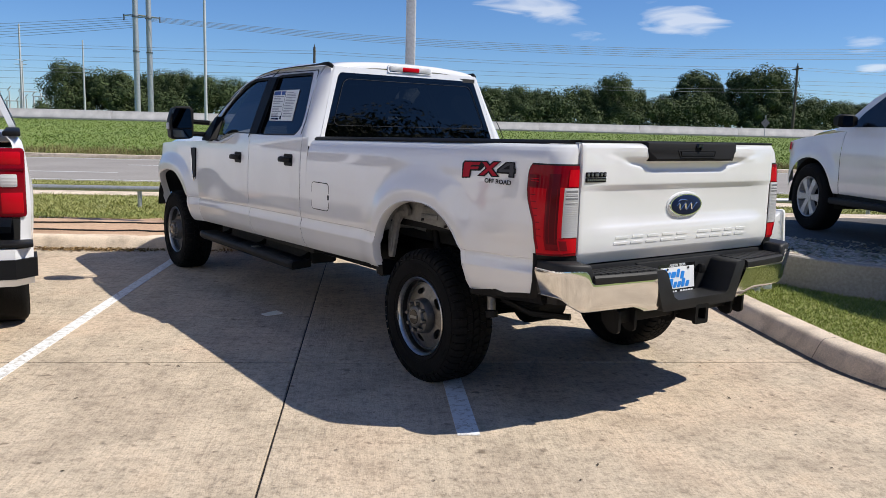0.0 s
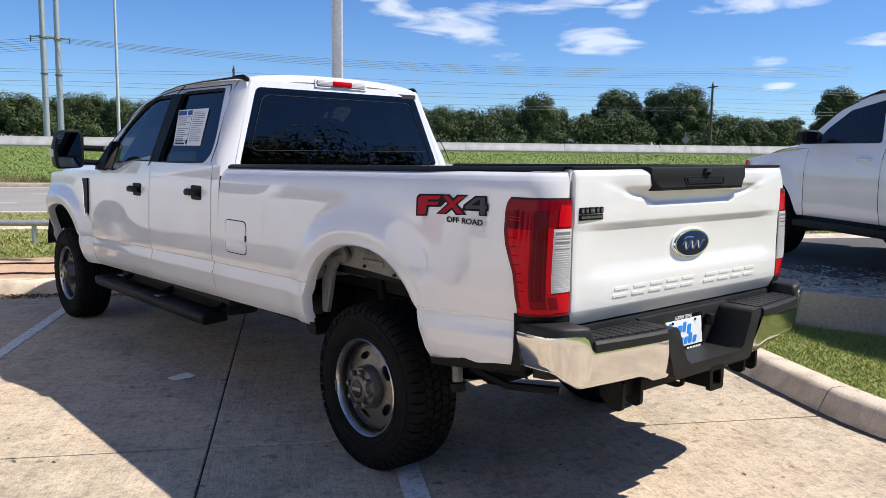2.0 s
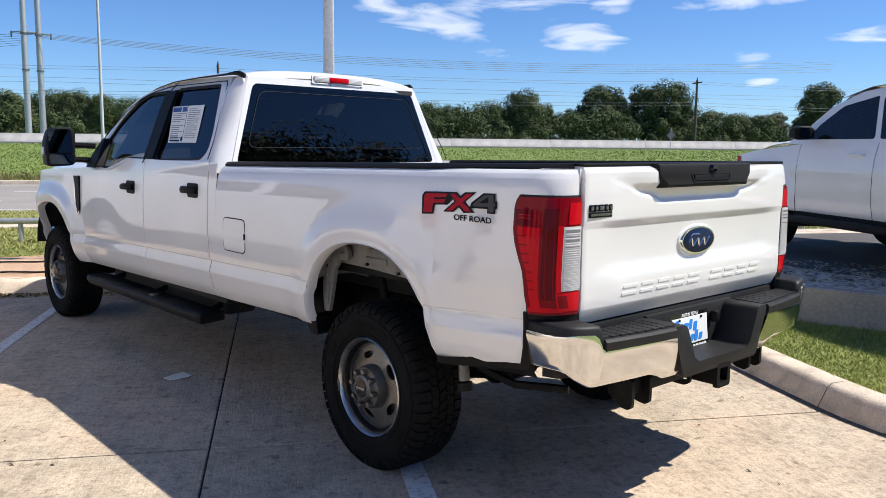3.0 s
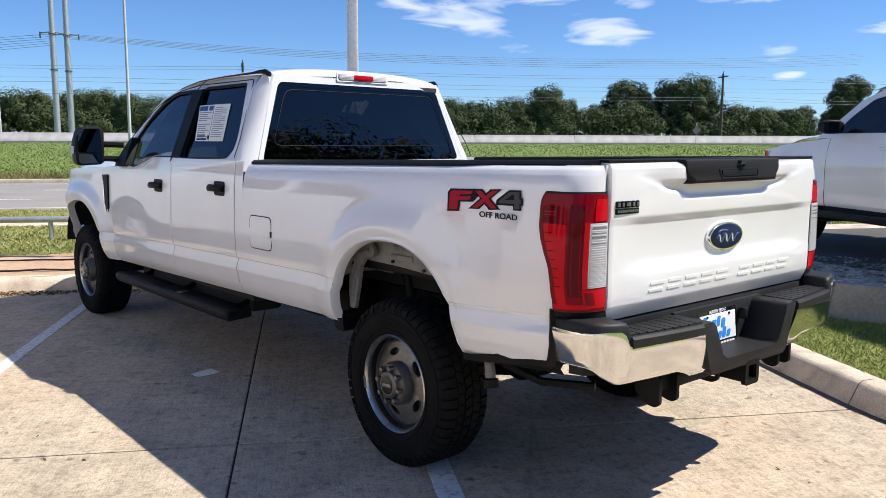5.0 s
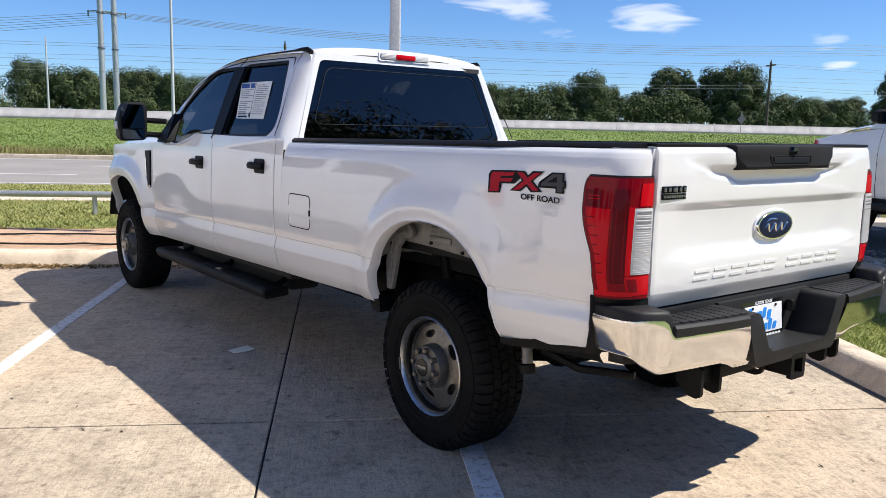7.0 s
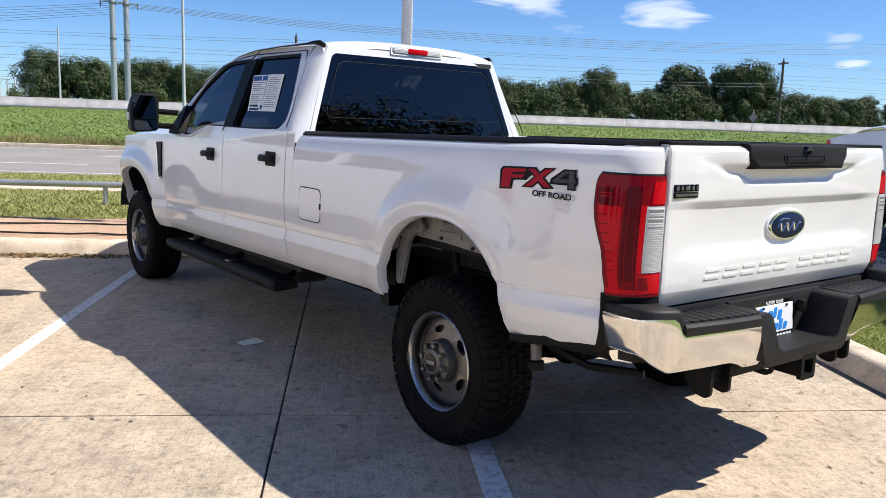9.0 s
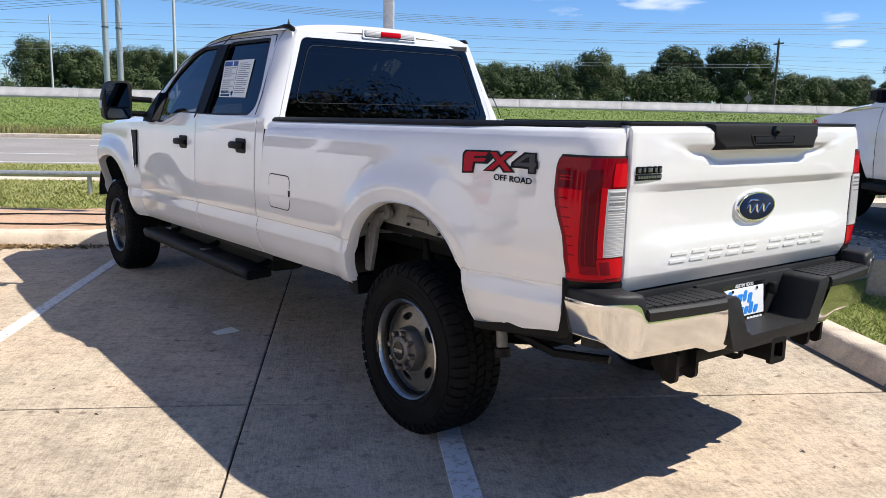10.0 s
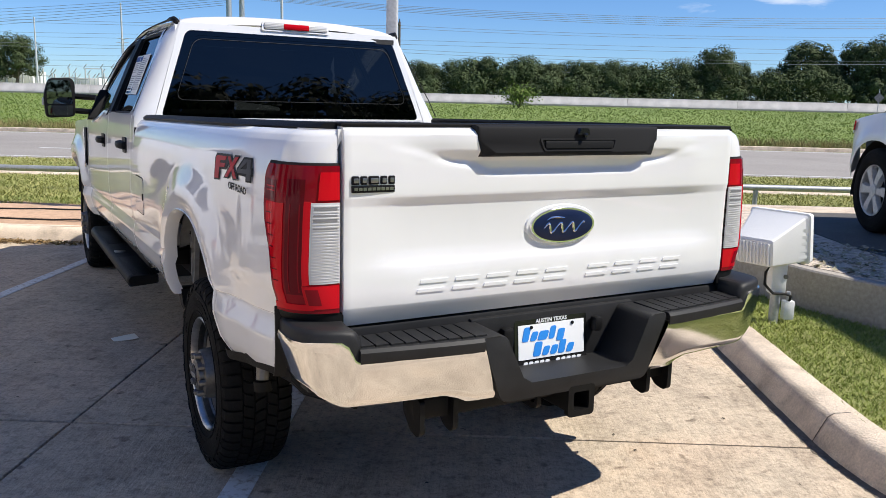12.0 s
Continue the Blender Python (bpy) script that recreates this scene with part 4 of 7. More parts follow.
def build_rear_bumper():
    # plan of the outer face, from the side round the corner to the middle
    plan = [(0.956, -0.998), (0.960, -1.05), (0.960, -1.10), (0.955, -1.143), (0.940, -1.177), (0.910, -1.204), (0.868, -1.221), (0.84, -1.228), (0.818, -1.232), (0.806, -1.2345), (0.798, -1.236), (0.792, -1.237), (0.786, -1.238), (0.775, -1.240), (0.66, -1.258), (0.55, -1.272), (0.50, -1.278), (0.455, -1.282), (0.42, -1.285), (0.395, -1.2865), (0.375, -1.287)]
    inward = lambda x, side: side * x - 0.03 * (1 - x / 0.95) + (0.02 if side > 0 else 0.0)
    bumper = part("rear_bumper", bumper_core(), SCUFFED, truck, "chrome rear bumper with black ribbed step pads")
    top_of = lambda x: float(np.interp(x, [0.35, 0.40, 0.75, 0.787, 0.797, 0.808, 0.82, 0.84, 0.90, 0.96], [0.801, 0.798, 0.788, 0.786, 0.792, 0.815, 0.838, 0.849, 0.853, 0.846]))
    foot_of = lambda x: float(np.interp(x, [0.36, 0.42, 0.455, 0.50, 0.83, 0.90, 0.95], [0.610, 0.612, 0.628, 0.640, 0.636, 0.668, 0.705]))
    front = lambda x: float(np.interp(x, [q[0] for q in plan[:2:-1]], [q[1] for q in plan[:2:-1]]))
    for side in (-1, 1):
        bm = bm_new()
        rings = []
        for k, (x, y) in enumerate(plan):
            zt, zb = top_of(x), foot_of(x)
            a, b = Vector(plan[max(0, k - 1)]), Vector(plan[min(len(plan) - 1, k + 1)])
            d = (b - a).normalized()
            n = Vector((-d.y, d.x))
            n = n if n.y < 0 or n.x > 0 else -n
            far_in = float(np.interp(x, [0.375, 0.395, 0.42, 0.455, 0.50], [0.066, 0.052, 0.032, 0.012, 0.0]))
            ring = []
            for t in np.linspace(0, 1, 11):
                z = zb + (zt - zb) * t
                out = 0.010 - 0.030 * (1 - t) ** 1.25 - 0.004 * smooth01(0.94, 1.0, t) - 0.012 * (1 - smooth01(0.0, 0.08, t))
                ring.append((inward(x + n.x * out - far_in * (1 - t), side), y + n.y * out, z))
            ring += [(inward(x - n.x * 0.025, side), y - n.y * 0.025, zt - 0.004), (inward(x - n.x * 0.025, side), y - n.y * 0.025, zb + 0.004)]
            rings.append(ring)
        loft(bm, rings)
        part("bumper_face", bm, CHROME, bumper, "polished chrome bumper face", angle=50)
        # black cap over the corner, falling in a curve to the step
        bm = bm_new()
        rings = []
        for x, y in [q for q in plan if q[0] > 0.78]:
            zt = float(np.interp(x, [0.775, 0.786, 0.792, 0.799, 0.808, 0.83, 0.95], [0.826, 0.832, 0.850, 0.866, 0.876, 0.881, 0.885]))
            zb = top_of(x) - 0.008
            rings.append([(inward(x, side), y + 0.001, zb), (inward(x * 0.999, side), y + 0.002, zt - 0.012), (inward(x - 0.006, side), y + 0.008, zt - 0.003), (inward(x - 0.016, side), y + 0.02, zt), (inward(max(x - 0.08, min(x - 0.004, 0.79)), side), max(y + 0.12, -1.12), zt), (inward(max(x - 0.08, min(x - 0.004, 0.79)), side), max(y + 0.12, -1.12), zb)])
        loft(bm, rings)
        part("corner_cap", bm, SCUFFED, bumper, "black plastic corner cap", angle=50)
        # flat step pad with its ribs
        bm = bm_new()
        loft(bm, [[(inward(x, side), y, z) for y, z in ((front(x) - 0.005, 0.775), (front(x) - 0.011, 0.790), (front(x) - 0.010, 0.814), (front(x) - 0.002, 0.8245), (-1.115, 0.826), (-1.11, 0.75), (front(x) + 0.02, 0.75))] for x in (0.785, 0.70, 0.60, 0.50, 0.42, 0.375)])
        pad = part("step_pad", bm, SCUFFED, bumper, "black ribbed bumper step pad", angle=30)
        for i in range(9):
            x = 0.755 - i * 0.0475
            bm = bm_new()
            loft(bm, [[(inward(x - 0.022, side), y, z), (inward(x + 0.022, side), y, z), (inward(x + 0.0205, side), y, z + 0.0065), (inward(x - 0.0205, side), y, z + 0.0065)] for y, z in ((front(x) + 0.016, 0.824), (-1.128, 0.826))])
            part("pad_rib", bm, SCUFFED, pad)
    # step round the plate: tray, sloping cheeks and the rim between the chrome faces
    bm = bm_new()
    ol = rounded([(-0.405, 0.825), (-0.312, 0.826), (-0.232, 0.655), (0.208, 0.655), (0.286, 0.828), (0.372, 0.828), (0.312, 0.690), (0.282, 0.602), (-0.322, 0.602), (-0.352, 0.690)], 0.022, 4)
    prism(bm, ol, lambda u, v, d: (u, -1.301 + 0.03 * abs(u) + d, v), 0.20)
    rim_edges = [e for e in bm.edges if all(v.co.y < -1.25 for v in e.verts)]
    bmesh.ops.bevel(bm, geom=rim_edges, offset=0.006, segments=2, affect="EDGES", profile=0.5)
    part("plate_step", bm, SCUFFED, bumper, "black moulded step round the plate", angle=30)
    # licence plate
    bm = bm_new()
    prism(bm, rounded([(-0.172, 0.648), (0.138, 0.648), (0.138, 0.822), (-0.172, 0.822)], 0.012), lambda u, v, d: (u, -1.152 + 0.1 * (v - 0.65) + d, v), 0.008)
    plate = part("plate_frame", bm, GLOSSBLACK, bumper, "black plate frame with a white and blue dealer plate")
    bm = bm_new()
    prism(bm, [(-0.158, 0.682), (0.124, 0.682), (0.124, 0.802), (-0.158, 0.802)], lambda u, v, d: (u, -1.155 + 0.1 * (v - 0.65) + d, v), 0.004)
    part("plate", bm, PLATEWHITE, plate, "white plate with bold blue lettering bars")
    face = lambda u, v: (u, -1.1565 + 0.1 * (v - 0.65), v)
    for u0, u1, v0, v1, sl in ((-0.145, -0.118, 0.745, 0.795, 1), (-0.112, -0.085, 0.745, 0.777, 1), (-0.08, -0.04, 0.745, 0.777, 1), (-0.033, -0.008, 0.745, 0.79, 1), (0.0, 0.03, 0.735, 0.777, 1), (-0.10, -0.068, 0.69, 0.74, 1), (-0.062, -0.035, 0.69, 0.722, 1), (-0.028, 0.0, 0.69, 0.722, 1), (0.007, 0.035, 0.69, 0.737, 1), (0.042, 0.07, 0.69, 0.722, 1)):
        bm = prism(bm_new(), rounded([(u0, v0), (u1, v0), (u1 + 0.012, v1), (u0 + 0.012, v1)], 0.009, 3), lambda u, v, d: (u, face(u, v)[1] + d, v), 0.002)
        part("blue_bar", bm, PLATEBLUE, plate)
    for i in range(11):
        if i != 5:
            bm = prism(bm_new(), rounded([(-0.14 + i * 0.023, 0.660), (-0.122 + i * 0.023, 0.660), (-0.118 + i * 0.023, 0.673), (-0.136 + i * 0.023, 0.673)], 0.005, 2), lambda u, v, d: (u, -1.155 + 0.1 * (v - 0.65) + d, v), 0.002)
            part("frame_bar", bm, PLATEWHITE, plate)
    letters("AUSTIN TEXAS", 0.020, 0.0006, PLATEWHITE, plate, Matrix.Translation((-0.017, -1.1375, 0.812)) @ pose(0, 0, 0, 90, 0, 0), "white capital letters", "frame_lettering")
    plate.location = (0.004, 0.017, -0.010)
    for x in (-0.105, 0.072):
        bm = bm_new()
        lathe(bm, [(0.0, 0.0), (0.006, 0.0), (0.006, 0.004), (0.0, 0.005)], 10, pose(x, -1.141, 0.793, 0, 0, -90))
        part("plate_bolt", bm, BLACK, plate)
    # socket beside the plate and sensors
    bm = bm_new()
    box(bm, -0.235, -0.19, -1.16, -1.12, 0.70, 0.80, 0.012)
    part("trailer_socket", bm, BLACK, bumper, "black trailer wiring socket")
    bm = bm_new()
    box(bm, 0.155, 0.19, -1.16, -1.12, 0.745, 0.80, 0.012)
    part("trailer_socket", bm, BLACK, bumper)
    # tow hitch: receiver, cross tube, brackets
    hitch = part("tow_hitch", tube(bm_new(), [(-0.46, -1.10, 0.575), (0.46, -1.10, 0.575)], 0.038, 12), FRAME, truck, "black tow hitch receiver under the bumper")
    bm = bm_new()
    pierced(bm, rounded([(-0.045, 0.515), (0.045, 0.515), (0.045, 0.605), (-0.045, 0.605)], 0.012), [rounded([(-0.031, 0.529), (0.031, 0.529), (0.031, 0.591), (-0.031, 0.591)], 0.006)], lambda u, v, d: (u, -1.30 + d, v), 0.26)
    part("receiver", bm, FRAME, hitch, "square hitch receiver")
    bm = bm_new()
    pierced(bm, rounded([(-0.055, 0.505), (0.055, 0.505), (0.055, 0.615), (-0.055, 0.615)], 0.016), [rounded([(-0.032, 0.528), (0.032, 0.528), (0.032, 0.592), (-0.032, 0.592)], 0.006)], lambda u, v, d: (u, -1.306 + d, v), 0.02)
    part("receiver_collar", bm, FRAME, hitch)
    part("cross_beam", box(bm_new(), -0.58, 0.49, -1.20, -1.115, 0.545, 0.615, 0.008), FRAME, hitch, "black square cross beam")
    for x in (-0.105, 0.105):
        bm = bm_new()
        pierced(bm, rounded([(-1.21, 0.60), (-1.21, 0.52), (-1.18, 0.505), (-1.08, 0.51), (-1.08, 0.61)], 0.015), [rounded([(-1.195, 0.57), (-1.195, 0.53), (-1.15, 0.53), (-1.15, 0.57)], 0.012)], lambda u, v, d: (x + d - 0.008, u, v), 0.016)
        part("chain_plate", bm, FRAME, hitch)
    hitch.location = (0.0, 0.013, 0.0)
    for x in (-0.57, -0.45, 0.365, 0.47):
        bm = bm_new()
        prism(bm, rounded([(-1.235, 0.62), (-1.235, 0.512), (-1.215, 0.498), (-1.17, 0.505), (-1.12, 0.55), (-1.10, 0.64)], 0.012), lambda u, v, d: (x + d - 0.009, u, v), 0.018)
        part("hitch_bracket", bm, FRAME, hitch)


def bumper_core():
    """Black carrier behind the chrome and the wall behind the plate."""
    bm = bm_new()
    box(bm, -0.92, 0.92, -1.10, -1.03, 0.70, 0.852, 0.01)
    box(bm, -0.34, 0.36, -1.118, -1.08, 0.61, 0.835, 0.006)
    # lower skirt
    for s in (-1, 1):
        loft(bm, [[(s * 0.90, -1.10, 0.70), (s * 0.90, -1.03, 0.70), (s * 0.90, -1.03, 0.66), (s * 0.90, -1.10, 0.665)], [(s * 0.30, -1.27, 0.64), (s * 0.30, -1.10, 0.64), (s * 0.30, -1.10, 0.62), (s * 0.30, -1.27, 0.62)]])
    return bm


build_rear_bumper()


def belt(y):
    """Height of the lower edge of the side windows."""
    return float(np.interp(y, [1.4, 2.80, 2.97, 3.14, 3.75, 4.4, 4.75, 5.15, 5.42], [1.425, 1.425, 1.38, 1.338, 1.335, 1.31, 1.29, 1.24, 1.16]))


def house_x(z, y=2.0):
    """Half-width of the glasshouse."""
    return 0.982 - (z - 1.42) * 0.45 - 0.5 * max(0.0, z - 1.86) ** 2 * 8 - 0.05 * smooth01(3.2, 3.8, y)


REAR_WIN = [(2.46, 1.895), (1.835, 1.895), (1.69, 1.61), (1.665, 1.50), (1.72, 1.445), (2.395, 1.43)]
FRONT_WIN = [(2.60, 1.885), (2.93, 1.875), (3.06, 1.825), (3.22, 1.72), (3.42, 1.55), (3.50, 1.37), (3.16, 1.352), (2.99, 1.395), (2.85, 1.435), (2.53, 1.435)]
HOUSE = [(1.565, 1.405), (1.62, 1.60), (1.725, 1.93), (1.77, 1.962), (2.30, 1.97), (2.67, 1.958), (2.86, 1.925), (3.06, 1.872), (3.25, 1.785), (3.45, 1.615), (3.70, 1.345), (3.60, 1.32), (3.15, 1.33), (2.96, 1.37), (2.83, 1.415)]


def set_back(bm):
    """Lets the cab's back run slightly askew to the tailgate."""
    for v in bm.verts:
        v.co.y += (0.058 + 0.064 * v.co.x) * (1 - smooth01(1.72, 2.4, v.co.y))
    return bm


def build_cab():
    marks = sorted({*np.arange(0.50, 0.68, 0.03), *CREASES, *np.arange(0.95, 1.60, 0.03), 1.30, 1.34, 1.38})
    levels = lambda y: [z - rake(y) for z in marks]
    for side in (-1, 1):
        place = lambda y, z: (side * cab_w(y, z), y, z)
        foot = lambda y: 0.655 - rake(y)
        for name, y0, y1, label in (("cab_corner", 1.445, 1.548, ""), ("rear_door", 1.556, 2.520, "white rear door with a black handle"), ("front_door", 2.528, 3.742, "white front door with a black handle"), ("front_fender", 3.750, 5.24, "white front fender with a flared wheel opening")):
            bm = bm_new()
            ys = sorted({y0, y0 + 0.004, y1 - 0.004, y1, *np.arange(y0, y1, 0.09)}) if name != "front_fender" else arch_columns(y0, y1, 4.54, 0.58)
            def put(y, z):
                x, yy, zz = place(y, z)
                edge = 0.004 if (y in (y0, y1)) else 0.0
                return (x - side * edge, yy, zz)
            clipped_sheet(bm, ys, levels, (lambda y: max(foot(y), front_arch(y))) if name == "front_fender" else foot, belt, put)
            panel = part(name, bm, PAINT, truck, label, angle=30)
            if name == "front_fender":
                bm = bm_new()
                rows = []
                for i in range(37):
                    y = 4.54 - 0.58 * math.cos(math.pi * i / 36)
                    z = max(front_arch(y), 0.58)
                    w = cab_w(y, z)
                    rows.append([(side * (w + 0.001), y, z), (side * (w - 0.01), y, z - 0.012), (side * (w - 0.07), y, z - 0.012)])
                sheet(bm, rows)
                part("wheel_lip", bm, PAINT, panel)
                bm = bm_new()
                sheet(bm, [[(side * 0.97, 4.54 - 0.60 * math.cos(math.pi * i / 24), max(front_arch(4.54 - 0.579 * math.cos(math.pi * i / 24)), 0.5) + 0.02), (side * 0.55, 4.54 - 0.60 * math.cos(math.pi * i / 24), max(front_arch(4.54 - 0.579 * math.cos(math.pi * i / 24)), 0.5) + 0.02)] for i in range(25)])
                part("wheel_well", bm, UNDER, truck, "black front wheel well")
                bm = bm_new()
                prism(bm, rounded([(3.90, 1.265), (3.80, 1.27), (3.79, 1.0), (3.815, 0.96), (3.85, 1.0)], 0.015), lambda u, v, d: (side * (cab_w(u, v) + 0.012 - d), u, v), 0.02)
                part("fender_vent", bm, BLACK, panel, "black fender vent with a chrome edge")
                bm = bm_new()
                tube(bm, [(side * (cab_w(y, z) + 0.012), y, z) for y, z in ((3.905, 1.268), (3.862, 1.05), (3.845, 0.985), (3.815, 0.955), (3.79, 0.99))], 0.006, 6)
                part("vent_trim", bm, CHROME, panel)
            if "door" in name:
                yh = 2.755 if name == "front_door" else 1.765
                zh = 1.225 if name == "front_door" else 1.248
                x = cab_w(yh, zh)
                bm = bm_new()
                prism(bm, rounded([(yh - 0.085, zh - 0.045), (yh + 0.055, zh - 0.045), (yh + 0.055, zh + 0.045), (yh - 0.085, zh + 0.045)], 0.02), lambda u, v, d: (side * (x + 0.006 - d), u, v), 0.02)
                cup = part("handle_cup", bm, BLACK, panel, "black door handle")
                bm = bm_new()
                loft(bm, [[(side * (x + 0.004 + o), y, z) for o, z in ((0.0, zh - 0.022), (h, zh - 0.018), (h + 0.006, zh), (h, zh + 0.018), (0.0, zh + 0.022))] for y, h in ((yh - 0.08, 0.018), (yh - 0.06, 0.034), (yh + 0.04, 0.038), (yh + 0.085, 0.034), (yh + 0.125, 0.012))])
                part("handle_grip", bm, BLACK, cup)
        # glasshouse side
        gp = lambda u, v, d: (side * (house_x(v, u) - d), u + (0.10 * (1 - smooth01(1.6, 2.4, u)) if side > 0 else 0.0), v)
        bm = bm_new()
        dense = lambda pts: [tuple(Vector(pts[i]).lerp(Vector(pts[(i + 1) % len(pts)]), k / 4)) for i in range(len(pts)) for k in range(4)]
        rw, fw = rounded(REAR_WIN, 0.05), rounded(FRONT_WIN, 0.04)
        pierced(bm, dense(rounded(HOUSE, 0.03, 2)), [dense(rounded([(u + (0.022 if u > 2.2 else -0.022), v + (0.02 if v > 1.7 else -0.012)) for u, v in REAR_WIN], 0.055)), dense(rounded([(u + (0.015 if u > 2.8 else -0.02), v + (0.022 if v > 1.7 else -0.008)) for u, v in FRONT_WIN], 0.04))], gp, 0.05)
        frame_ = part("window_frame", bm, PAINT, truck, "white cab pillars and door frames", angle=30)
        for nm, hole, lab in (("rear_door_glass", REAR_WIN, "dark tinted rear door glass"), ("front_door_glass", FRONT_WIN, "tinted front door glass")):
            ol = dense(rounded(hole, 0.045))
            grow = dense(rounded([(u + (0.026 if u > (2.2 if hole is REAR_WIN else 2.8) else -0.026), v + (0.023 if v > 1.7 else -0.014)) for u, v in hole], 0.058))
            bm = bm_new()
            pierced(bm, grow, [ol], lambda u, v, d: gp(u, v, d + 0.008), 0.03)
            part("window_seal", bm, SEAL, frame_, "black window surround")
            bm = bm_new()
            vs = [bm.verts.new(gp(u, v, 0.02)) for u, v in ol]
            bm.faces.new(vs)
            pane = part(nm, bm, TINT if hole is REAR_WIN else TINTLIGHT, frame_, lab)
            pane.visible_shadow = False
        # black pillar applique between the doors
        bm = bm_new()
        prism(bm, dense([(2.615, 1.895), (2.455, 1.90), (2.39, 1.428), (2.54, 1.428)]), lambda u, v, d: gp(u, v, d - 0.012), 0.022)
        part("pillar_trim", bm, BLACK, frame_, "black pillar trim")
        bm = bm_new()
        tube(bm, [(side * (house_x(z) + 0.012), y, z) for y, z in ((2.545, 1.96), (2.545, 1.90), (2.515, 1.43), (2.525, 1.40))], 0.0035, 6)
        tube(bm, [(side * (house_x(z) + 0.0005), y, z) for y, z in ((1.60, 1.44), (1.615, 1.55), (1.74, 1.90), (1.79, 1.932), (2.6, 1.935), (2.85, 1.905), (3.05, 1.853), (3.24, 1.765), (3.43, 1.60), (3.62, 1.37))], 0.0035, 6)
        part("door_gap", bm, SEAL, frame_, "dark door shut line")
        # rounded rear corner of the cab
        bm = bm_new()
        rows = []
        for z in np.linspace(1.36, 1.955, 9):
            ys_, xs_ = 1.558 + (0.10 if side > 0 else 0.0) + (z - 1.405) * 0.30, house_x(max(z, 1.40))
            xb = 0.895 - (z - 1.36) * 0.33
            yb = 1.475 + (z - 1.36) * 0.165 + 0.058 + side * 0.064 * xb
            rows.append([(side * (xb + (xs_ - xb) * math.sin(a)), ys_ - (ys_ - yb) * math.cos(a), z) for a in np.linspace(0, math.pi / 2, 8)])
        sheet(bm, rows)
        part("cab_rear_corner", bm, PAINT, truck, angle=60)
        # black drip moulding along the roof, thick at the back
        bm = bm_new()
        path = [(0.70, 1.60, 1.925), (0.712, 1.605, 1.955), (0.722, 1.635, 1.972), (0.728, 1.70, 1.976), (0.728, 1.80, 1.973), (0.730, 2.2, 1.972), (0.731, 2.6, 1.961), (0.738, 2.86, 1.929), (0.753, 3.06, 1.874)]
        tube(bm, [(side * x, y, z) for x, y, z in path], [0.016, 0.018, 0.017, 0.012, 0.007, 0.0045, 0.004, 0.003, 0.002], 8)
        set_back(bm)
        part("drip_moulding", bm, BLACK, truck, "black roof drip moulding")
        # tow mirror
        bm = bm_new()
        ring = lambda y, g: [(side * (1.2025 + u * (1 - g)), y, 1.497 + v * (1 - g)) for u, v in rounded([(-0.105, -0.14), (0.105, -0.15), (0.115, 0.02), (0.075, 0.15), (-0.085, 0.155), (-0.11, 0.12)], 0.04)]
        loft(bm, [ring(3.575, 0.10), ring(3.58, 0.02), ring(3.61, 0.0), ring(3.68, 0.04), ring(3.74, 0.22), ring(3.76, 0.5)])
        mir = part("tow_mirror", bm, BLACK, truck, "large black tow mirror on two arms")
        for nm, v0, v1 in (("mirror_glass", -0.045, 0.135), ("spotter_glass", -0.13, -0.055)):
            bm = bm_new()
            prism(bm, rounded([(-0.088, v0), (0.092, v0), (0.088, v1 - 0.02), (0.065, v1), (-0.075, v1)] if v1 > 0 else [(-0.085, v0), (0.085, v0), (0.09, v1), (-0.088, v1)], 0.02), lambda u, v, d: (side * (1.2025 + u), 3.570 + d, 1.497 + v), 0.006)
            part(nm, bm, MIRROR, mir, "mirror glass")
        bm = bm_new()
        box(bm, *sorted((side * 1.312, side * 1.325)), 3.60, 3.66, 1.44, 1.50, 0.006)
        part("marker_lens", bm, CLEAR, mir, "clear side marker")
        for z in (1.515, 1.405):
            bm = bm_new()
            tube(bm, [(side * 1.12, 3.64, z), (side * 1.04, 3.62, z - 0.005), (side * 0.95, 3.56, z - 0.01)], 0.022, 8)
            part("mirror_arm", bm, BLACK, mir)
        bm = bm_new()
        prism(bm, rounded([(3.32, 1.345), (3.62, 1.345), (3.60, 1.42), (3.46, 1.56), (3.40, 1.57)], 0.02), lambda u, v, d: (side * (house_x(v, u) + 0.035 - d), u, v), 0.07)
        part("mirror_sail", bm, BLACK, mir, "black mirror mount")
        # side step
        bm = bm_new()
        sec = rounded([(-0.085, -0.024), (0.082, -0.036), (0.092, 0.008), (0.074, 0.031), (-0.085, 0.031)], 0.014, 3)
        loft(bm, [[(side * (0.945 - inn + u * k), y, 0.455 + v * k) for u, v in sec] for y, k, inn in ((1.642, 0.93, 0.0), (1.650, 1.0, 0.0), (1.70, 1.0, 0.0), (3.60, 1.0, 0.0), (3.70, 0.9, 0.01), (3.74, 0.55, 0.02))])
        step = part("side_step", bm, BLACK, truck, "black oval side step bar")
        for i, y in enumerate((1.98, 3.10)):
            bm = bm_new()
            box(bm, *sorted((side * 0.89, side * 1.0)), y - 0.30, y + 0.30, 0.480, 0.4875, 0.003)
            part("step_tread", bm, BLACK, step)
        bm = bm_new()
        box(bm, *sorted((side * 0.93, side * 1.0)), 2.44, 2.50, 0.480, 0.492, 0.002)
        part("step_plate", bm, ALLOY, step, "bright worn plate on the step")
        for y in (1.85, 2.7, 3.5):
            bm = bm_new()
            tube(bm, [(side * 0.92, y, 0.44), (side * 0.80, y, 0.48), (side * 0.66, y, 0.60)], 0.022, 8)
            part("step_bracket", bm, FRAME, step)
        # rocker underside
        bm = bm_new()
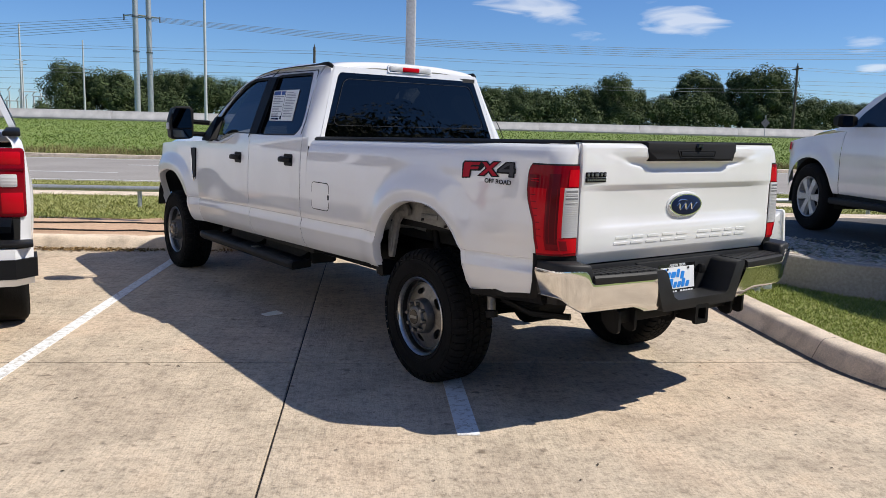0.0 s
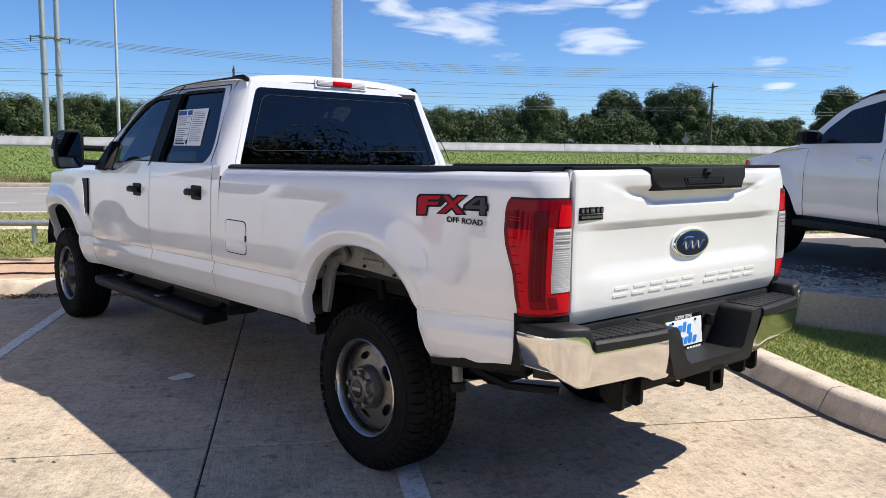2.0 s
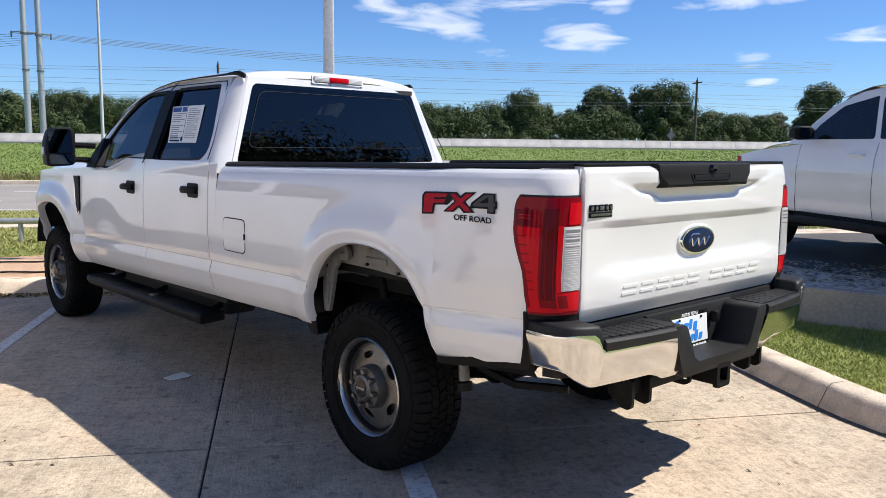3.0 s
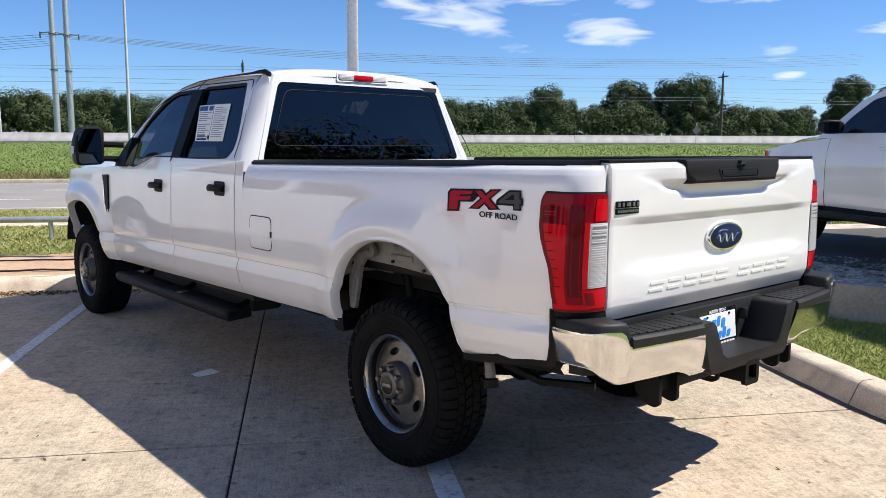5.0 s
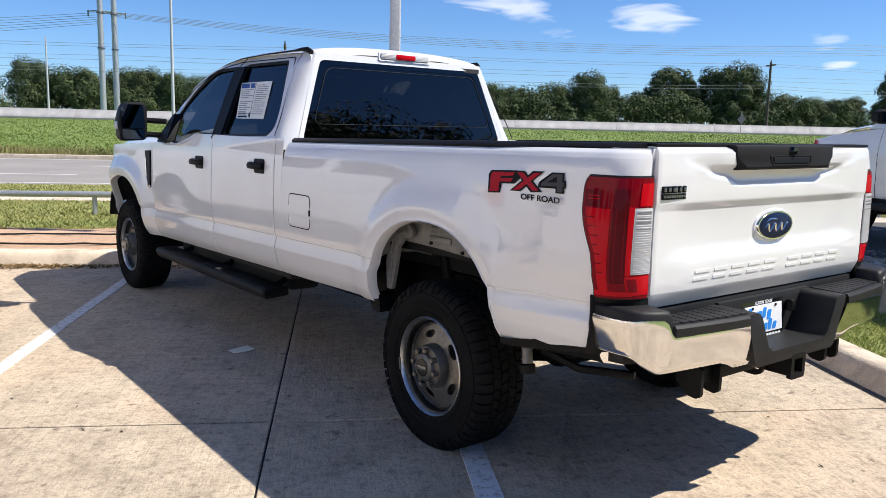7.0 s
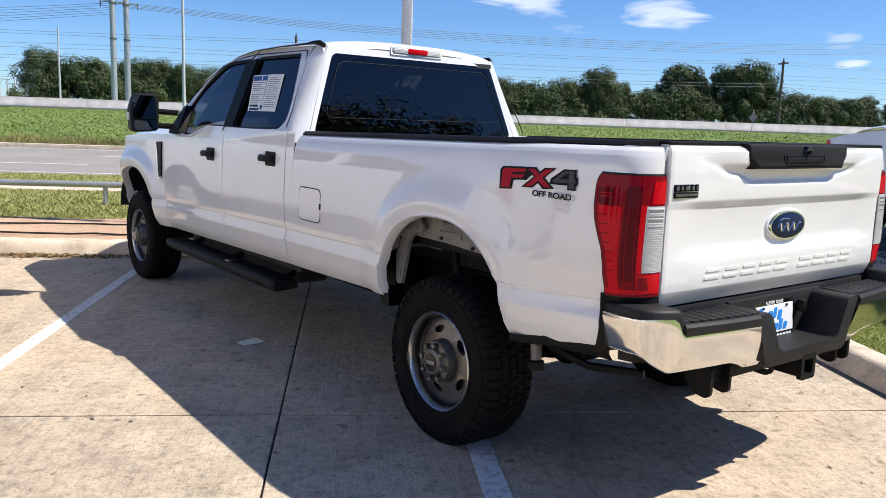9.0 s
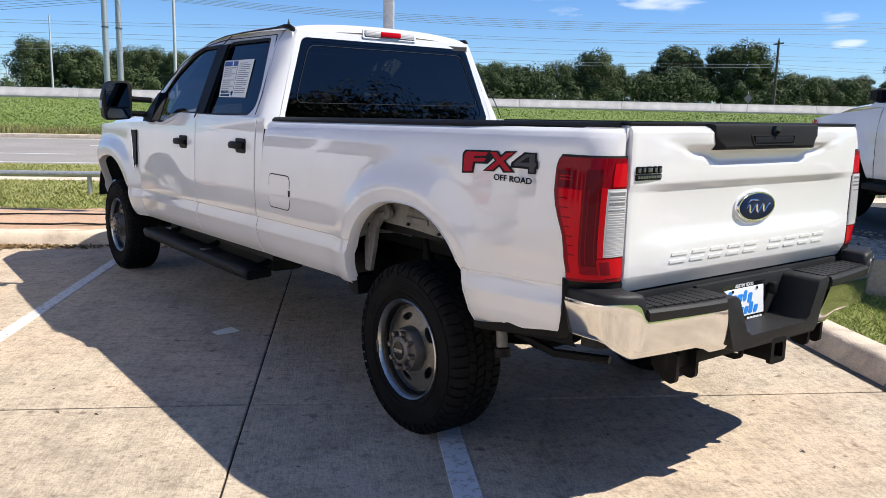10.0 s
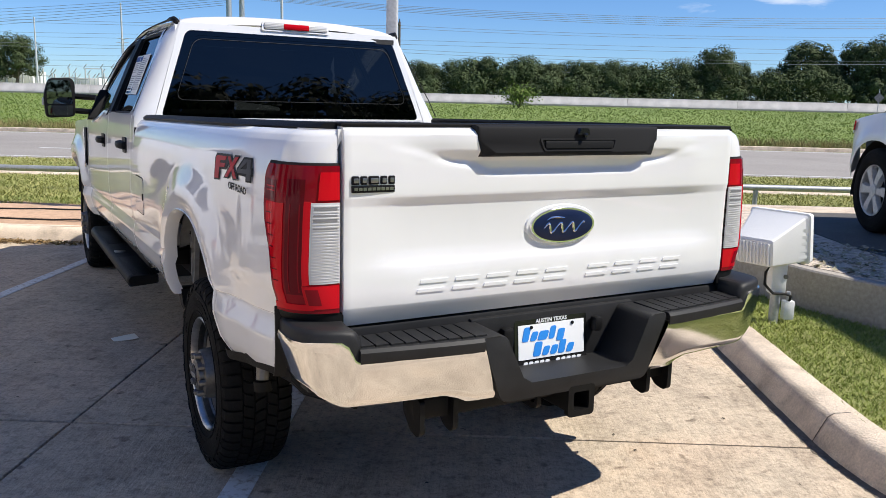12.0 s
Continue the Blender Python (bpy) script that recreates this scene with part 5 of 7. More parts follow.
        box(bm, *sorted((side * 0.70, side * 0.945)), 1.45, 3.75, 0.57, 0.66, 0.01)
        box(bm, *sorted((side * 0.55, side * 0.78)), 1.80, 3.75, 0.42, 0.60, 0.03)
        part("rocker", bm, UNDER, truck)
        # dark backing behind the shut lines
        for y in (1.435, 1.552, 2.524, 3.746):
            bm = bm_new()
            sheet(bm, [[(side * (cab_w(y, z) - 0.02), y + d, z) for d in (-0.03, 0.03)] for z in np.linspace(0.62, 1.33, 12)])
            part("shut_line", bm, SEAL, truck)
    # back wall of the cab with its window
    bp = lambda u, v, d: (u, 1.475 + (v - 1.36) * 0.165 + d, v)
    hole = rounded([(-0.842, 1.415), (0.842, 1.415), (0.670, 1.912), (-0.670, 1.912)], 0.04)
    bm = bm_new()
    pierced(bm, [(-0.897, 1.34), (0.897, 1.34), (0.699, 1.955), (-0.699, 1.955)], [hole], bp, 0.03)
    wall = part("cab_back", set_back(bm), PAINT, truck, "white cab back panel")
    bm = bm_new()
    pierced(bm, hole, [rounded([(-0.79, 1.44), (0.79, 1.44), (0.628, 1.885), (-0.628, 1.885)], 0.05)], lambda u, v, d: bp(u, v, d + 0.002), 0.008)
    part("rear_window_border", set_back(bm), TINT, wall, "gloss black window border")
    bm = bm_new()
    bm.faces.new([bm.verts.new(bp(u, v, 0.006)) for u, v in rounded([(-0.80, 1.43), (0.80, 1.43), (0.638, 1.895), (-0.638, 1.895)], 0.05)])
    part("rear_window", set_back(bm), TINT, wall, "dark tinted rear window").visible_shadow = False
    bm = bm_new()
    pierced(bm, rounded([(-0.755, 1.515), (0.755, 1.515), (0.627, 1.868), (-0.627, 1.868)], 0.06, 6), [rounded([(-0.7525, 1.5175), (0.7525, 1.5175), (0.6245, 1.8655), (-0.6245, 1.8655)], 0.059, 6)], lambda u, v, d: bp(u, v, d + 0.0005), 0.002)
    part("defroster_line", set_back(bm), principled("window_print", (0.008, 0.008, 0.009), 0.6), wall, "fine printed line inside the window edge")
    bm = bm_new()
    box(bm, -0.90, 0.90, 1.46, 1.50, 0.72, 1.36)
    part("cab_back_lower", bm, PAINT, truck)
    bm = bm_new()
    loft(bm, [[(x, 1.462, z) for x, z in ((-0.86, 1.405), (0.86, 1.405), (0.855, 1.416), (-0.855, 1.416))], [(x, 1.486, z) for x, z in ((-0.86, 1.405), (0.86, 1.405), (0.855, 1.416), (-0.855, 1.416))]])
    part("window_sill_trim", set_back(bm), PAINT, truck)
    # roof
    bm = bm_new()
    rows = []
    for y, drop in ((1.575, 0.055), (1.583, 0.03), (1.60, 0.014), (1.64, 0.004), (1.72, 0.0), (1.9, -0.006), (2.15, -0.012), (2.4, -0.012), (2.65, -0.002), (2.82, 0.018), (2.95, 0.045), (3.03, 0.068)):
        row = []
        for x in np.linspace(-1, 1, 25):
            e = 0.728 + (0.02 * smooth01(2.6, 3.0, y))
            z = 1.957 + 0.045 * (1 - abs(x) ** 2.6) + 0.02 * (1 - smooth01(0.88, 1.0, abs(x))) - drop
            row.append((x * e, y, z))
        rows.append(row)
    sheet(bm, rows)
    part("roof", set_back(bm), PAINT, truck, "white cab roof", angle=60)
    # high brake lamp
    brake = part("high_brake_lamp", set_back(box(bm_new(), -0.205, 0.205, 1.555, 1.60, 1.945, 1.988, 0.012)), CLEAR, truck, "high brake lamp with red centre and clear ends")
    part("brake_lens", set_back(box(bm_new(), -0.085, 0.085, 1.550, 1.59, 1.948, 1.984, 0.010)), RED, brake, "red brake lens")
    bm = bm_new()
    pierced(bm, rounded([(-0.222, 1.936), (0.222, 1.936), (0.212, 1.996), (-0.212, 1.996)], 0.015), [rounded([(-0.208, 1.944), (0.208, 1.944), (0.2, 1.988), (-0.2, 1.988)], 0.012)], lambda u, v, d: (u, 1.561 + (v - 1.936) * 0.2 + d, v), 0.03)
    part("lamp_bezel", set_back(bm), PAINT, brake)
    # windscreen, bonnet, nose
    bm = bm_new()
    rows = [[(x * w, y + 0.12 * (1 - x * x), z) for x in np.linspace(-1, 1, 9)] for w, y, z in ((0.735, 2.92, 1.905), (0.79, 3.20, 1.67), (0.84, 3.58, 1.36))]
    sheet(bm, rows)
    part("windscreen", bm, TINTLIGHT, truck, "curved windscreen").visible_shadow = False
    bm = bm_new()
    rows = []
    for y, z, w in ((3.55, 1.345, 0.97), (3.75, 1.36, 0.975), (4.2, 1.36, 0.97), (4.7, 1.335, 0.955), (4.95, 1.30, 0.93), (5.15, 1.25, 0.86), (5.24, 1.18, 0.82)):
        rows.append([(x * w, y, (belt(y) if abs(x) == 1 else z + 0.04 * (1 - abs(x) ** 3) - 0.02 * (abs(x) > 0.93))) for x in (-1, -0.95, -0.85, -0.6, -0.3, 0, 0.3, 0.6, 0.85, 0.95, 1)])
    sheet(bm, rows)
    part("bonnet", bm, PAINT, truck, "white bonnet", angle=60)
    bm = bm_new()
    box(bm, -0.78, 0.78, 5.12, 5.26, 0.70, 1.17, 0.03)
    grille = part("grille", bm, BLACK, truck, "black front grille")
    part("front_bumper", box(bm_new(), -0.86, 0.86, 5.10, 5.34, 0.55, 0.78, 0.04), CHROME, truck, "chrome front bumper")
    for s in (-1, 1):
        part("headlamp", box(bm_new(), *sorted((s * 0.58, s * 0.80)), 5.10, 5.265, 0.93, 1.14, 0.03), CLEAR, truck, "clear headlamp")


build_cab()


def build_cabin():
    """Seats, wheel and floor, dim behind the tinted glass."""
    part("cabin_floor", box(bm_new(), -0.90, 0.90, 1.50, 3.7, 0.66, 0.72), CLOTH, truck)
    part("rear_seat", rear_seat(), CLOTH, truck, "dark cloth rear bench")
    for x in (-0.42, 0.42):
        bm = bm_new()
        box(bm, x - 0.26, x + 0.26, 2.55, 3.05, 0.80, 1.02, 0.06)
        box(bm, x - 0.25, x + 0.25, 2.40, 2.55, 0.95, 1.58, 0.06)
        box(bm, x - 0.14, x + 0.14, 2.40, 2.50, 1.60, 1.77, 0.05)
        part("front_seat", bm, CLOTH, truck, "dark cloth front seat with headrest")
    part("dashboard", box(bm_new(), -0.86, 0.86, 3.30, 3.62, 0.95, 1.33, 0.06), BLACK, truck, "black dashboard")
    bm = bm_new()
    m = pose(-0.42, 3.16, 1.22, 62, 0, 0)
    tube(bm, [m @ Vector((0.19 * math.cos(a), 0.19 * math.sin(a), 0)) for a in np.linspace(0, 2 * math.pi, 33)], 0.016, 8)
    tube(bm, [m @ Vector((-0.18, 0, 0)), m @ Vector((0.18, 0, 0))], 0.03, 6)
    tube(bm, [m @ Vector((0, 0, 0)), m @ Vector((0, 0, 0.2))], 0.04, 8)
    part("steering_wheel", bm, BLACK, truck, "black steering wheel")
    part("headliner", box(bm_new(), -0.68, 0.68, 1.66, 2.9, 1.90, 1.93), CLOTH, truck)


def rear_seat():
    bm = bm_new()
    box(bm, -0.78, 0.78, 1.84, 2.28, 0.80, 1.02, 0.05)
    box(bm, -0.78, 0.78, 1.70, 1.84, 0.95, 1.46, 0.05)
    for x in (-0.5, 0.5):
        box(bm, x - 0.13, x + 0.13, 1.76, 1.85, 1.46, 1.60, 0.04)
    return bm


build_cabin()


def build_paper():
    """The price sheet on the rear door glass."""
    gp = lambda u, v, d: (-(house_x(v) - 0.0185 + d), u, v)
    quad = lambda s, t: (2.45 - 0.145 * (1 - t) * 1.0 - s * (0.475 - 0.055 * (1 - t)), 1.54 + 0.245 * t)
    def patch(bm, s0, s1, t0, t1, d):
        return prism(bm, [quad(s0, t0), quad(s1, t0), quad(s1, t1), quad(s0, t1)], lambda u, v, k: gp(u, v, d - k), 0.001)
    sticker = part("price_sheet", patch(bm_new(), 0, 1, 0, 1, 0.002), PAPER, truck, "white printed price sheet behind the rear door glass")
    part("sheet_header", patch(bm_new(), 0.03, 0.30, 0.84, 0.97, 0.0035), INKBLUE, sticker, "blue printed header")
    part("sheet_header", patch(bm_new(), 0.34, 0.48, 0.84, 0.97, 0.0035), INKBLUE, sticker)
    bm = bm_new()
    for k in range(13):
        t = 0.78 - k * 0.055
        if 4 < k < 6:
            continue
        patch(bm, 0.05, 0.05 + (0.28 if k % 3 else 0.40), t, t + 0.022, 0.0035)
    for k in range(16):
        t = 0.90 - k * 0.052
        patch(bm, 0.55, 0.62 + (0.30 if k % 4 else 0.18), t, t + 0.018, 0.0035)
    part("sheet_print", bm, INK, sticker, "grey lines of print")
    bm = bm_new()
    patch(bm, 0.05, 0.40, 0.03, 0.08, 0.0035)
    patch(bm, 0.05, 0.34, 0.11, 0.16, 0.0035)
    patch(bm, 0.44, 0.49, 0.05, 0.16, 0.0035)
    patch(bm, 0.495, 0.503, 0.02, 0.98, 0.0035)
    part("sheet_bars", bm, GLOSSBLACK, sticker, "black bold bars of print")


build_paper()


def build_decal():
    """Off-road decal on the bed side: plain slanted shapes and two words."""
    gp = lambda u, v, d: (-(bed_w(-u, v) + 0.004 + d), -u, v)
    def flatshape(outline, mat, name, d, parent, label=""):
        bm = bm_new()
        prism(bm, outline, lambda u, v, k: gp(u, v, d - k), 0.001)
        return part(name, bm, mat, parent, label)
    back_ = flatshape([(0.43, 1.332), (0.445, 1.348), (0.601, 1.354), (0.625, 1.327), (0.594, 1.301), (0.517, 1.297), (0.511, 1.259), (0.438, 1.254)], DECALGREY, "decal", 0.0, truck, "red and black slanted off-road decal")
    flatshape([(0.584, 1.352), (0.64, 1.355), (0.754, 1.279), (0.691, 1.274)], DECALGREY, "decal_block", 0.0004, back_)
    flatshape([(0.688, 1.356), (0.752, 1.359), (0.633, 1.274), (0.569, 1.272)], DECALGREY, "decal_block", 0.0007, back_)
    flatshape([(0.446, 1.332), (0.459, 1.341), (0.588, 1.345), (0.577, 1.331), (0.509, 1.327), (0.506, 1.318), (0.581, 1.322), (0.572, 1.308), (0.504, 1.304), (0.502, 1.265), (0.447, 1.261)], DECALRED, "decal_block", 0.0012, back_, "dark red block")
    flatshape([(0.601, 1.346), (0.634, 1.348), (0.736, 1.283), (0.70, 1.281)], DECALRED, "decal_block", 0.0012, back_)
    flatshape([(0.697, 1.349), (0.737, 1.353), (0.624, 1.279), (0.588, 1.278)], DECALRED, "decal_block", 0.0015, back_)
    flatshape([(0.731, 1.317), (0.79, 1.357), (0.846, 1.358), (0.85, 1.328), (0.857, 1.328), (0.861, 1.301), (0.853, 1.299), (0.855, 1.28), (0.818, 1.28), (0.817, 1.297), (0.728, 1.296)], DECALGREY, "decal_block", 0.0010, back_)
    bm = bm_new()
    pierced(bm, [(0.744, 1.313), (0.794, 1.35), (0.839, 1.352), (0.843, 1.322), (0.85, 1.322), (0.852, 1.308), (0.845, 1.306), (0.848, 1.286), (0.824, 1.285), (0.822, 1.306), (0.746, 1.304)], [[(0.771, 1.318), (0.816, 1.344), (0.82, 1.32)]], lambda u, v, k: gp(u, v, 0.0016 - k), 0.001)
    part("decal_block", bm, principled("decal_pewter", (0.06, 0.06, 0.066), 0.45, 0.0, 0.0, 0.15), back_, "pewter grey block")
    x = -(bed_w(-0.70, 1.247) + 0.003)
    m = Matrix(((0, 0, -1, x), (-1, 0, 0, -0.743), (0, 1, 0, 1.2530), (0, 0, 0, 1)))
    letters("OFF ROAD", 0.032, 0.0004, DECALGREY, back_, m @ Matrix.Diagonal((1.38, 1, 1, 1)), "small black capital letters", "decal_lettering")


build_decal()


def tread_mesh():
    """All-terrain tread, one mesh: five staggered rows of zigzag blocks with narrow grooves, lugs over the shoulders."""
    bm = bm_new()
    r0, r1 = 0.392, TYRE_R
    n = 52
    rows = ((-0.135, 0.040, 0.0, 1), (-0.0885, 0.041, 0.55, -1), (-0.1815, 0.041, 0.45, -1))
    for i in range(n):
        for c, w, ph, way in rows:
            a = (i + ph) * 2 * math.pi / n
            da = math.pi / n * 0.86
            sk, h = 0.022 * way, 0.010
            outline = ((-w / 2, -da + sk), (-w * 0.08, -da + sk * 0.3), (w * 0.08, -da - sk * 0.3 + h * way), (w / 2, -da - sk), (w / 2, da - sk), (w * 0.08, da - sk * 0.3 + h * way), (-w * 0.08, da + sk * 0.3), (-w / 2, da + sk))
            low = [bm.verts.new((c + u, r0 * math.cos(a + t), r0 * math.sin(a + t))) for u, t in outline]
            top = [bm.verts.new((c + u * 0.95, r1 * math.cos(a + t * 0.95), r1 * math.sin(a + t * 0.95))) for u, t in outline]
            bm.faces.new(top)
            for k in range(8):
                bm.faces.new((low[k], low[(k + 1) % 8], top[(k + 1) % 8], top[k]))
        for s in (0, 1):
            a = (i + 0.25 + 0.5 * s) * 2 * math.pi / n
            da = math.pi / n * (0.84 if i % 2 else 0.74)
            deep = 0.030 + 0.016 * (i % 2)
            prof = [(-0.064, r1), (-0.034, r1 - 0.002), (-0.015, r1 - 0.011), (-0.003, r1 - 0.024), (0.0025, r1 - deep - 0.006)]
            base_ = [(-0.064, r0), (-0.036, r0 - 0.002), (-0.022, r0 - 0.010), (-0.011, r1 - 0.028), (-0.005, r1 - deep - 0.010)]
            if s:
                prof, base_ = [(-0.27 - x, r) for x, r in prof], [(-0.27 - x, r) for x, r in base_]
            loft(bm, [[(x, r * math.cos(aa), r * math.sin(aa)) for x, r in [*prof, *base_[::-1]]] for aa in (a - da, a + da)])
    return finish(bm, "tread", RUBBER, 25)


def tyre_mesh():
    prof = [(0.232, -0.030), (0.240, -0.012), (0.255, -0.002), (0.285, 0.003), (0.320, 0.004), (0.350, -0.001), (0.372, -0.011), (0.386, -0.026), (0.3935, -0.050), (0.3935, -0.220), (0.386, -0.244), (0.372, -0.259), (0.350, -0.269), (0.300, -0.274), (0.255, -0.268), (0.232, -0.245)]
    bm = bm_new()
    lathe(bm, prof, 64)
    # raised rings and plain raised bars on the sidewall
    lathe(bm, [(0.262, 0.0), (0.264, 0.004), (0.268, 0.0042), (0.270, 0.001)], 64)
    lathe(bm, [(0.342, 0.0), (0.344, 0.004), (0.347, 0.004), (0.349, -0.001)], 64)
    for a0, cnt in ((0.6, 10), (2.1, 3), (3.7, 10), (5.2, 3)):
        for i in range(cnt):
            a = a0 + i * 0.085
            rings = [[(x, r * math.cos(aa), r * math.sin(aa)) for aa in (a, a + 0.055)] for r, x in ((0.288, 0.002), (0.289, 0.0065), (0.322, 0.0068), (0.323, 0.002))]
            loft(bm, rings, False, False)
    return finish(bm, "tyre", RUBBER, 40)


def rim_meshes():
    bm = bm_new()
    lathe(bm, [(0.221, -0.034), (0.221, -0.030), (0.226, -0.014), (0.2345, -0.006), (0.239, -0.010), (0.239, -0.020), (0.232, -0.034)], 56)
    lip = finish(bm, "rim_lip", LIPALLOY, 30)
    bm = bm_new()
    lathe(bm, [(0.224, -0.235), (0.226, -0.10), (0.222, -0.055), (0.2212, -0.033)], 56)
    lathe(bm, [(0.222, -0.075), (0.214, -0.070), (0.207, -0.056), (0.201, -0.053), (0.196, -0.062)], 56)
    def ov(a, r=0.152, l=0.040, w=0.018, n=14):
        return [(r * math.cos(a) + w * math.cos(t) * math.cos(a) - l * math.sin(t) * math.sin(a), r * math.sin(a) + w * math.cos(t) * math.sin(a) + l * math.sin(t) * math.cos(a)) for t in [2 * math.pi * k / n for k in range(n)]]
    ring = lambda r, n=56: [(r * math.cos(2 * math.pi * k / n), r * math.sin(2 * math.pi * k / n)) for k in range(n)]
    pierced(bm, ring(0.199), [ring(0.075, 32)] + [ov(k * math.pi * 0.4 + 0.2) for k in range(5)], lambda u, v, d: (-0.066 + 0.020 * smooth01(0.20, 0.12, math.hypot(u, v)) - d, u, v), 0.018)
    rim = finish(bm, "rim", RIMALLOY, 30)
    bm = bm_new()
    lathe(bm, [(0.112, -0.060), (0.108, -0.048), (0.104, -0.010), (0.098, 0.002), (0.070, 0.006), (0.064, 0.022), (0.052, 0.029), (0.0, 0.029)], 40)
    hub = finish(bm, "hub_cap", HUBGREY, 30)
    bm = bm_new()
    lathe(bm, [(0.044, 0.028), (0.042, 0.032), (0.0, 0.0325)], 28)
    badge = finish(bm, "hub_badge", GLOSSBLACK, 30)
    bm = bm_new()
    box(bm, 0.0322, 0.0345, -0.034, 0.034, -0.009, 0.009, 0.001)
    bar = finish(bm, "badge_bar", ALLOY, 30)
    bm = bm_new()
    lathe(bm, [(0.0135, -0.02), (0.0135, 0.020), (0.011, 0.026), (0.0, 0.027)], 8)
    nut = finish(bm, "lug_nut", RIMALLOY, 30)
    bm = bm_new()
    box(bm, -0.008, -0.001, -0.03, 0.03, 0.228, 0.239, 0.002)
    weight = finish(bm, "balance_weight", STEELDARK, 30)
    bm = bm_new()
    lathe(bm, [(0.17, -0.09), (0.17, -0.12), (0.07, -0.12), (0.07, -0.09), (0.17, -0.09)], 40)
    disc = finish(bm, "brake_disc", STEELDARK, 30)
    return rim, lip, hub, badge, bar, nut, weight, disc


TREAD, TYRE = tread_mesh(), tyre_mesh()
RIMS = rim_meshes()


def hang(name, me, parent, m=None, label=""):
    ob = new(name, me)
    ob.parent = parent
    if m is not None:
        ob.matrix_local = m
    return tagged(ob, label)


def build_wheel(side, y, parent, steer=0.0, spin=0.0):
    w = hang("wheel", TYRE, parent, pose(side * 0.98, y, HUB_Z, 0, 0, (180 if side < 0 else 0) + steer) @ pose(0, 0, 0, spin, 0, 0), "chunky all-terrain tyre on an eight-lug alloy wheel")
    hang("tread", TREAD, w, label="blocky all-terrain tread")
    rim, lip, hub, badge, bar, nut, weight, disc = RIMS
    hang("rim", rim, w, label="dull machined alloy rim with oval slots")
    hang("rim_lip", lip, w, label="bright worn rim lip")
    hang("hub_cap", hub, w)
    hang("hub_badge", badge, w)
    hang("badge_bar", bar, w, pose(0, 0, 0, -20, 0, 0))
    hang("brake_disc", disc, w)
    hang("balance_weight", weight, w, pose(0, 0, 0, 75, 0, 0))
    for k in range(8):
        a = (k + 0.25) * math.pi / 4
        hang("lug_nut", nut, w, pose(0.004, 0.083 * math.cos(a), 0.083 * math.sin(a)))
    return w


for _s in (-1, 1):
    build_wheel(_s, 0.0, truck, 0.0, 25 if _s < 0 else 70)
    build_wheel(_s, AXLE_F, truck, 0.0, 10 if _s < 0 else 40)


def build_chassis():
    for s in (-1, 1):
        part("frame_rail", box(bm_new(), *sorted((s * 0.42, s * 0.50)), -1.08, 5.2, 0.58, 0.74, 0.01), FRAME, truck)
        bm = bm_new()
        for k in range(4):
            tube(bm, [(s * 0.56, y, 0.46 + 0.13 * (abs(y) / 0.75) ** 2 - 0.018 * k * (1 - abs(y) * 0.8)) for y in np.linspace(-0.75 + 0.1 * k, 0.75 - 0.1 * k, 9)], 0.012, 6)
        part("leaf_spring", bm, FRAME, truck)
        part("shock_absorber", tube(bm_new(), [(s * 0.62, 0.18, 0.38), (s * 0.62, 0.36, 0.90)], 0.03, 10), FRAME, truck)
    part("rear_axle", tube(bm_new(), [(-0.80, 0, HUB_Z), (-0.2, 0, HUB_Z), (-0.12, 0, HUB_Z), (0.12, 0, HUB_Z), (0.2, 0, HUB_Z), (0.80, 0, HUB_Z)], [0.055, 0.055, 0.14, 0.14, 0.055, 0.055], 16), FRAME, truck)
    part("front_axle", tube(bm_new(), [(-0.80, AXLE_F, HUB_Z), (0.80, AXLE_F, HUB_Z)], 0.055, 12), FRAME, truck)
    part("drive_shaft", tube(bm_new(), [(0, 0.1, HUB_Z + 0.02), (0, 2.6, 0.6)], 0.045, 10), FRAME, truck)
    bm = bm_new()
    lathe(bm, [(0.12, -0.10), (0.22, -0.11), (0.36, -0.10), (0.38, 0.0), (0.36, 0.10), (0.22, 0.11), (0.12, 0.10)], 40, pose(0, -0.62, 0.66, 0, 90, 0))
    part("spare_tyre", bm, RUBBER, truck, "spare tyre slung under the bed")
    part("fuel_tank", box(bm_new(), -0.72, -0.50, 0.75, 1.9, 0.50, 0.72, 0.04), FRAME, truck)
    part("transmission", box(bm_new(), -0.30, 0.30, 2.5, 4.9, 0.48, 0.9, 0.08), UNDER, truck)
    part("underbody", box(bm_new(), -0.62, 0.62, -1.05, 5.2, 0.78, 0.90), UNDER, truck)
    part("exhaust_pipe", tube(bm_new(), [(0.60, 2.4, 0.52), (0.60, 0.9, 0.55), (0.70, 0.3, 0.62), (0.74, -0.5, 0.56), (0.90, -0.75, 0.50)], 0.045, 12), STEELDARK, truck, "steel exhaust pipe")
    part("tow_eye_bracket", tube(bm_new(), [(-0.885, -0.56, 0.66), (-0.885, -0.575, 0.60), (-0.89, -0.585, 0.54)], 0.024, 12), STEELDARK, truck, "short grey bracket tube under the bed")
    part("tow_eye_clamp", tube(bm_new(), [(-0.89, -0.585, 0.535), (-0.89, -0.59, 0.50)], 0.034, 10), FRAME, truck)
    part("under_bar", tube(bm_new(), [(-0.84, -0.62, 0.60), (-0.80, -0.80, 0.555), (-0.70, -1.0, 0.56)], 0.018, 8), FRAME, truck)


build_chassis()


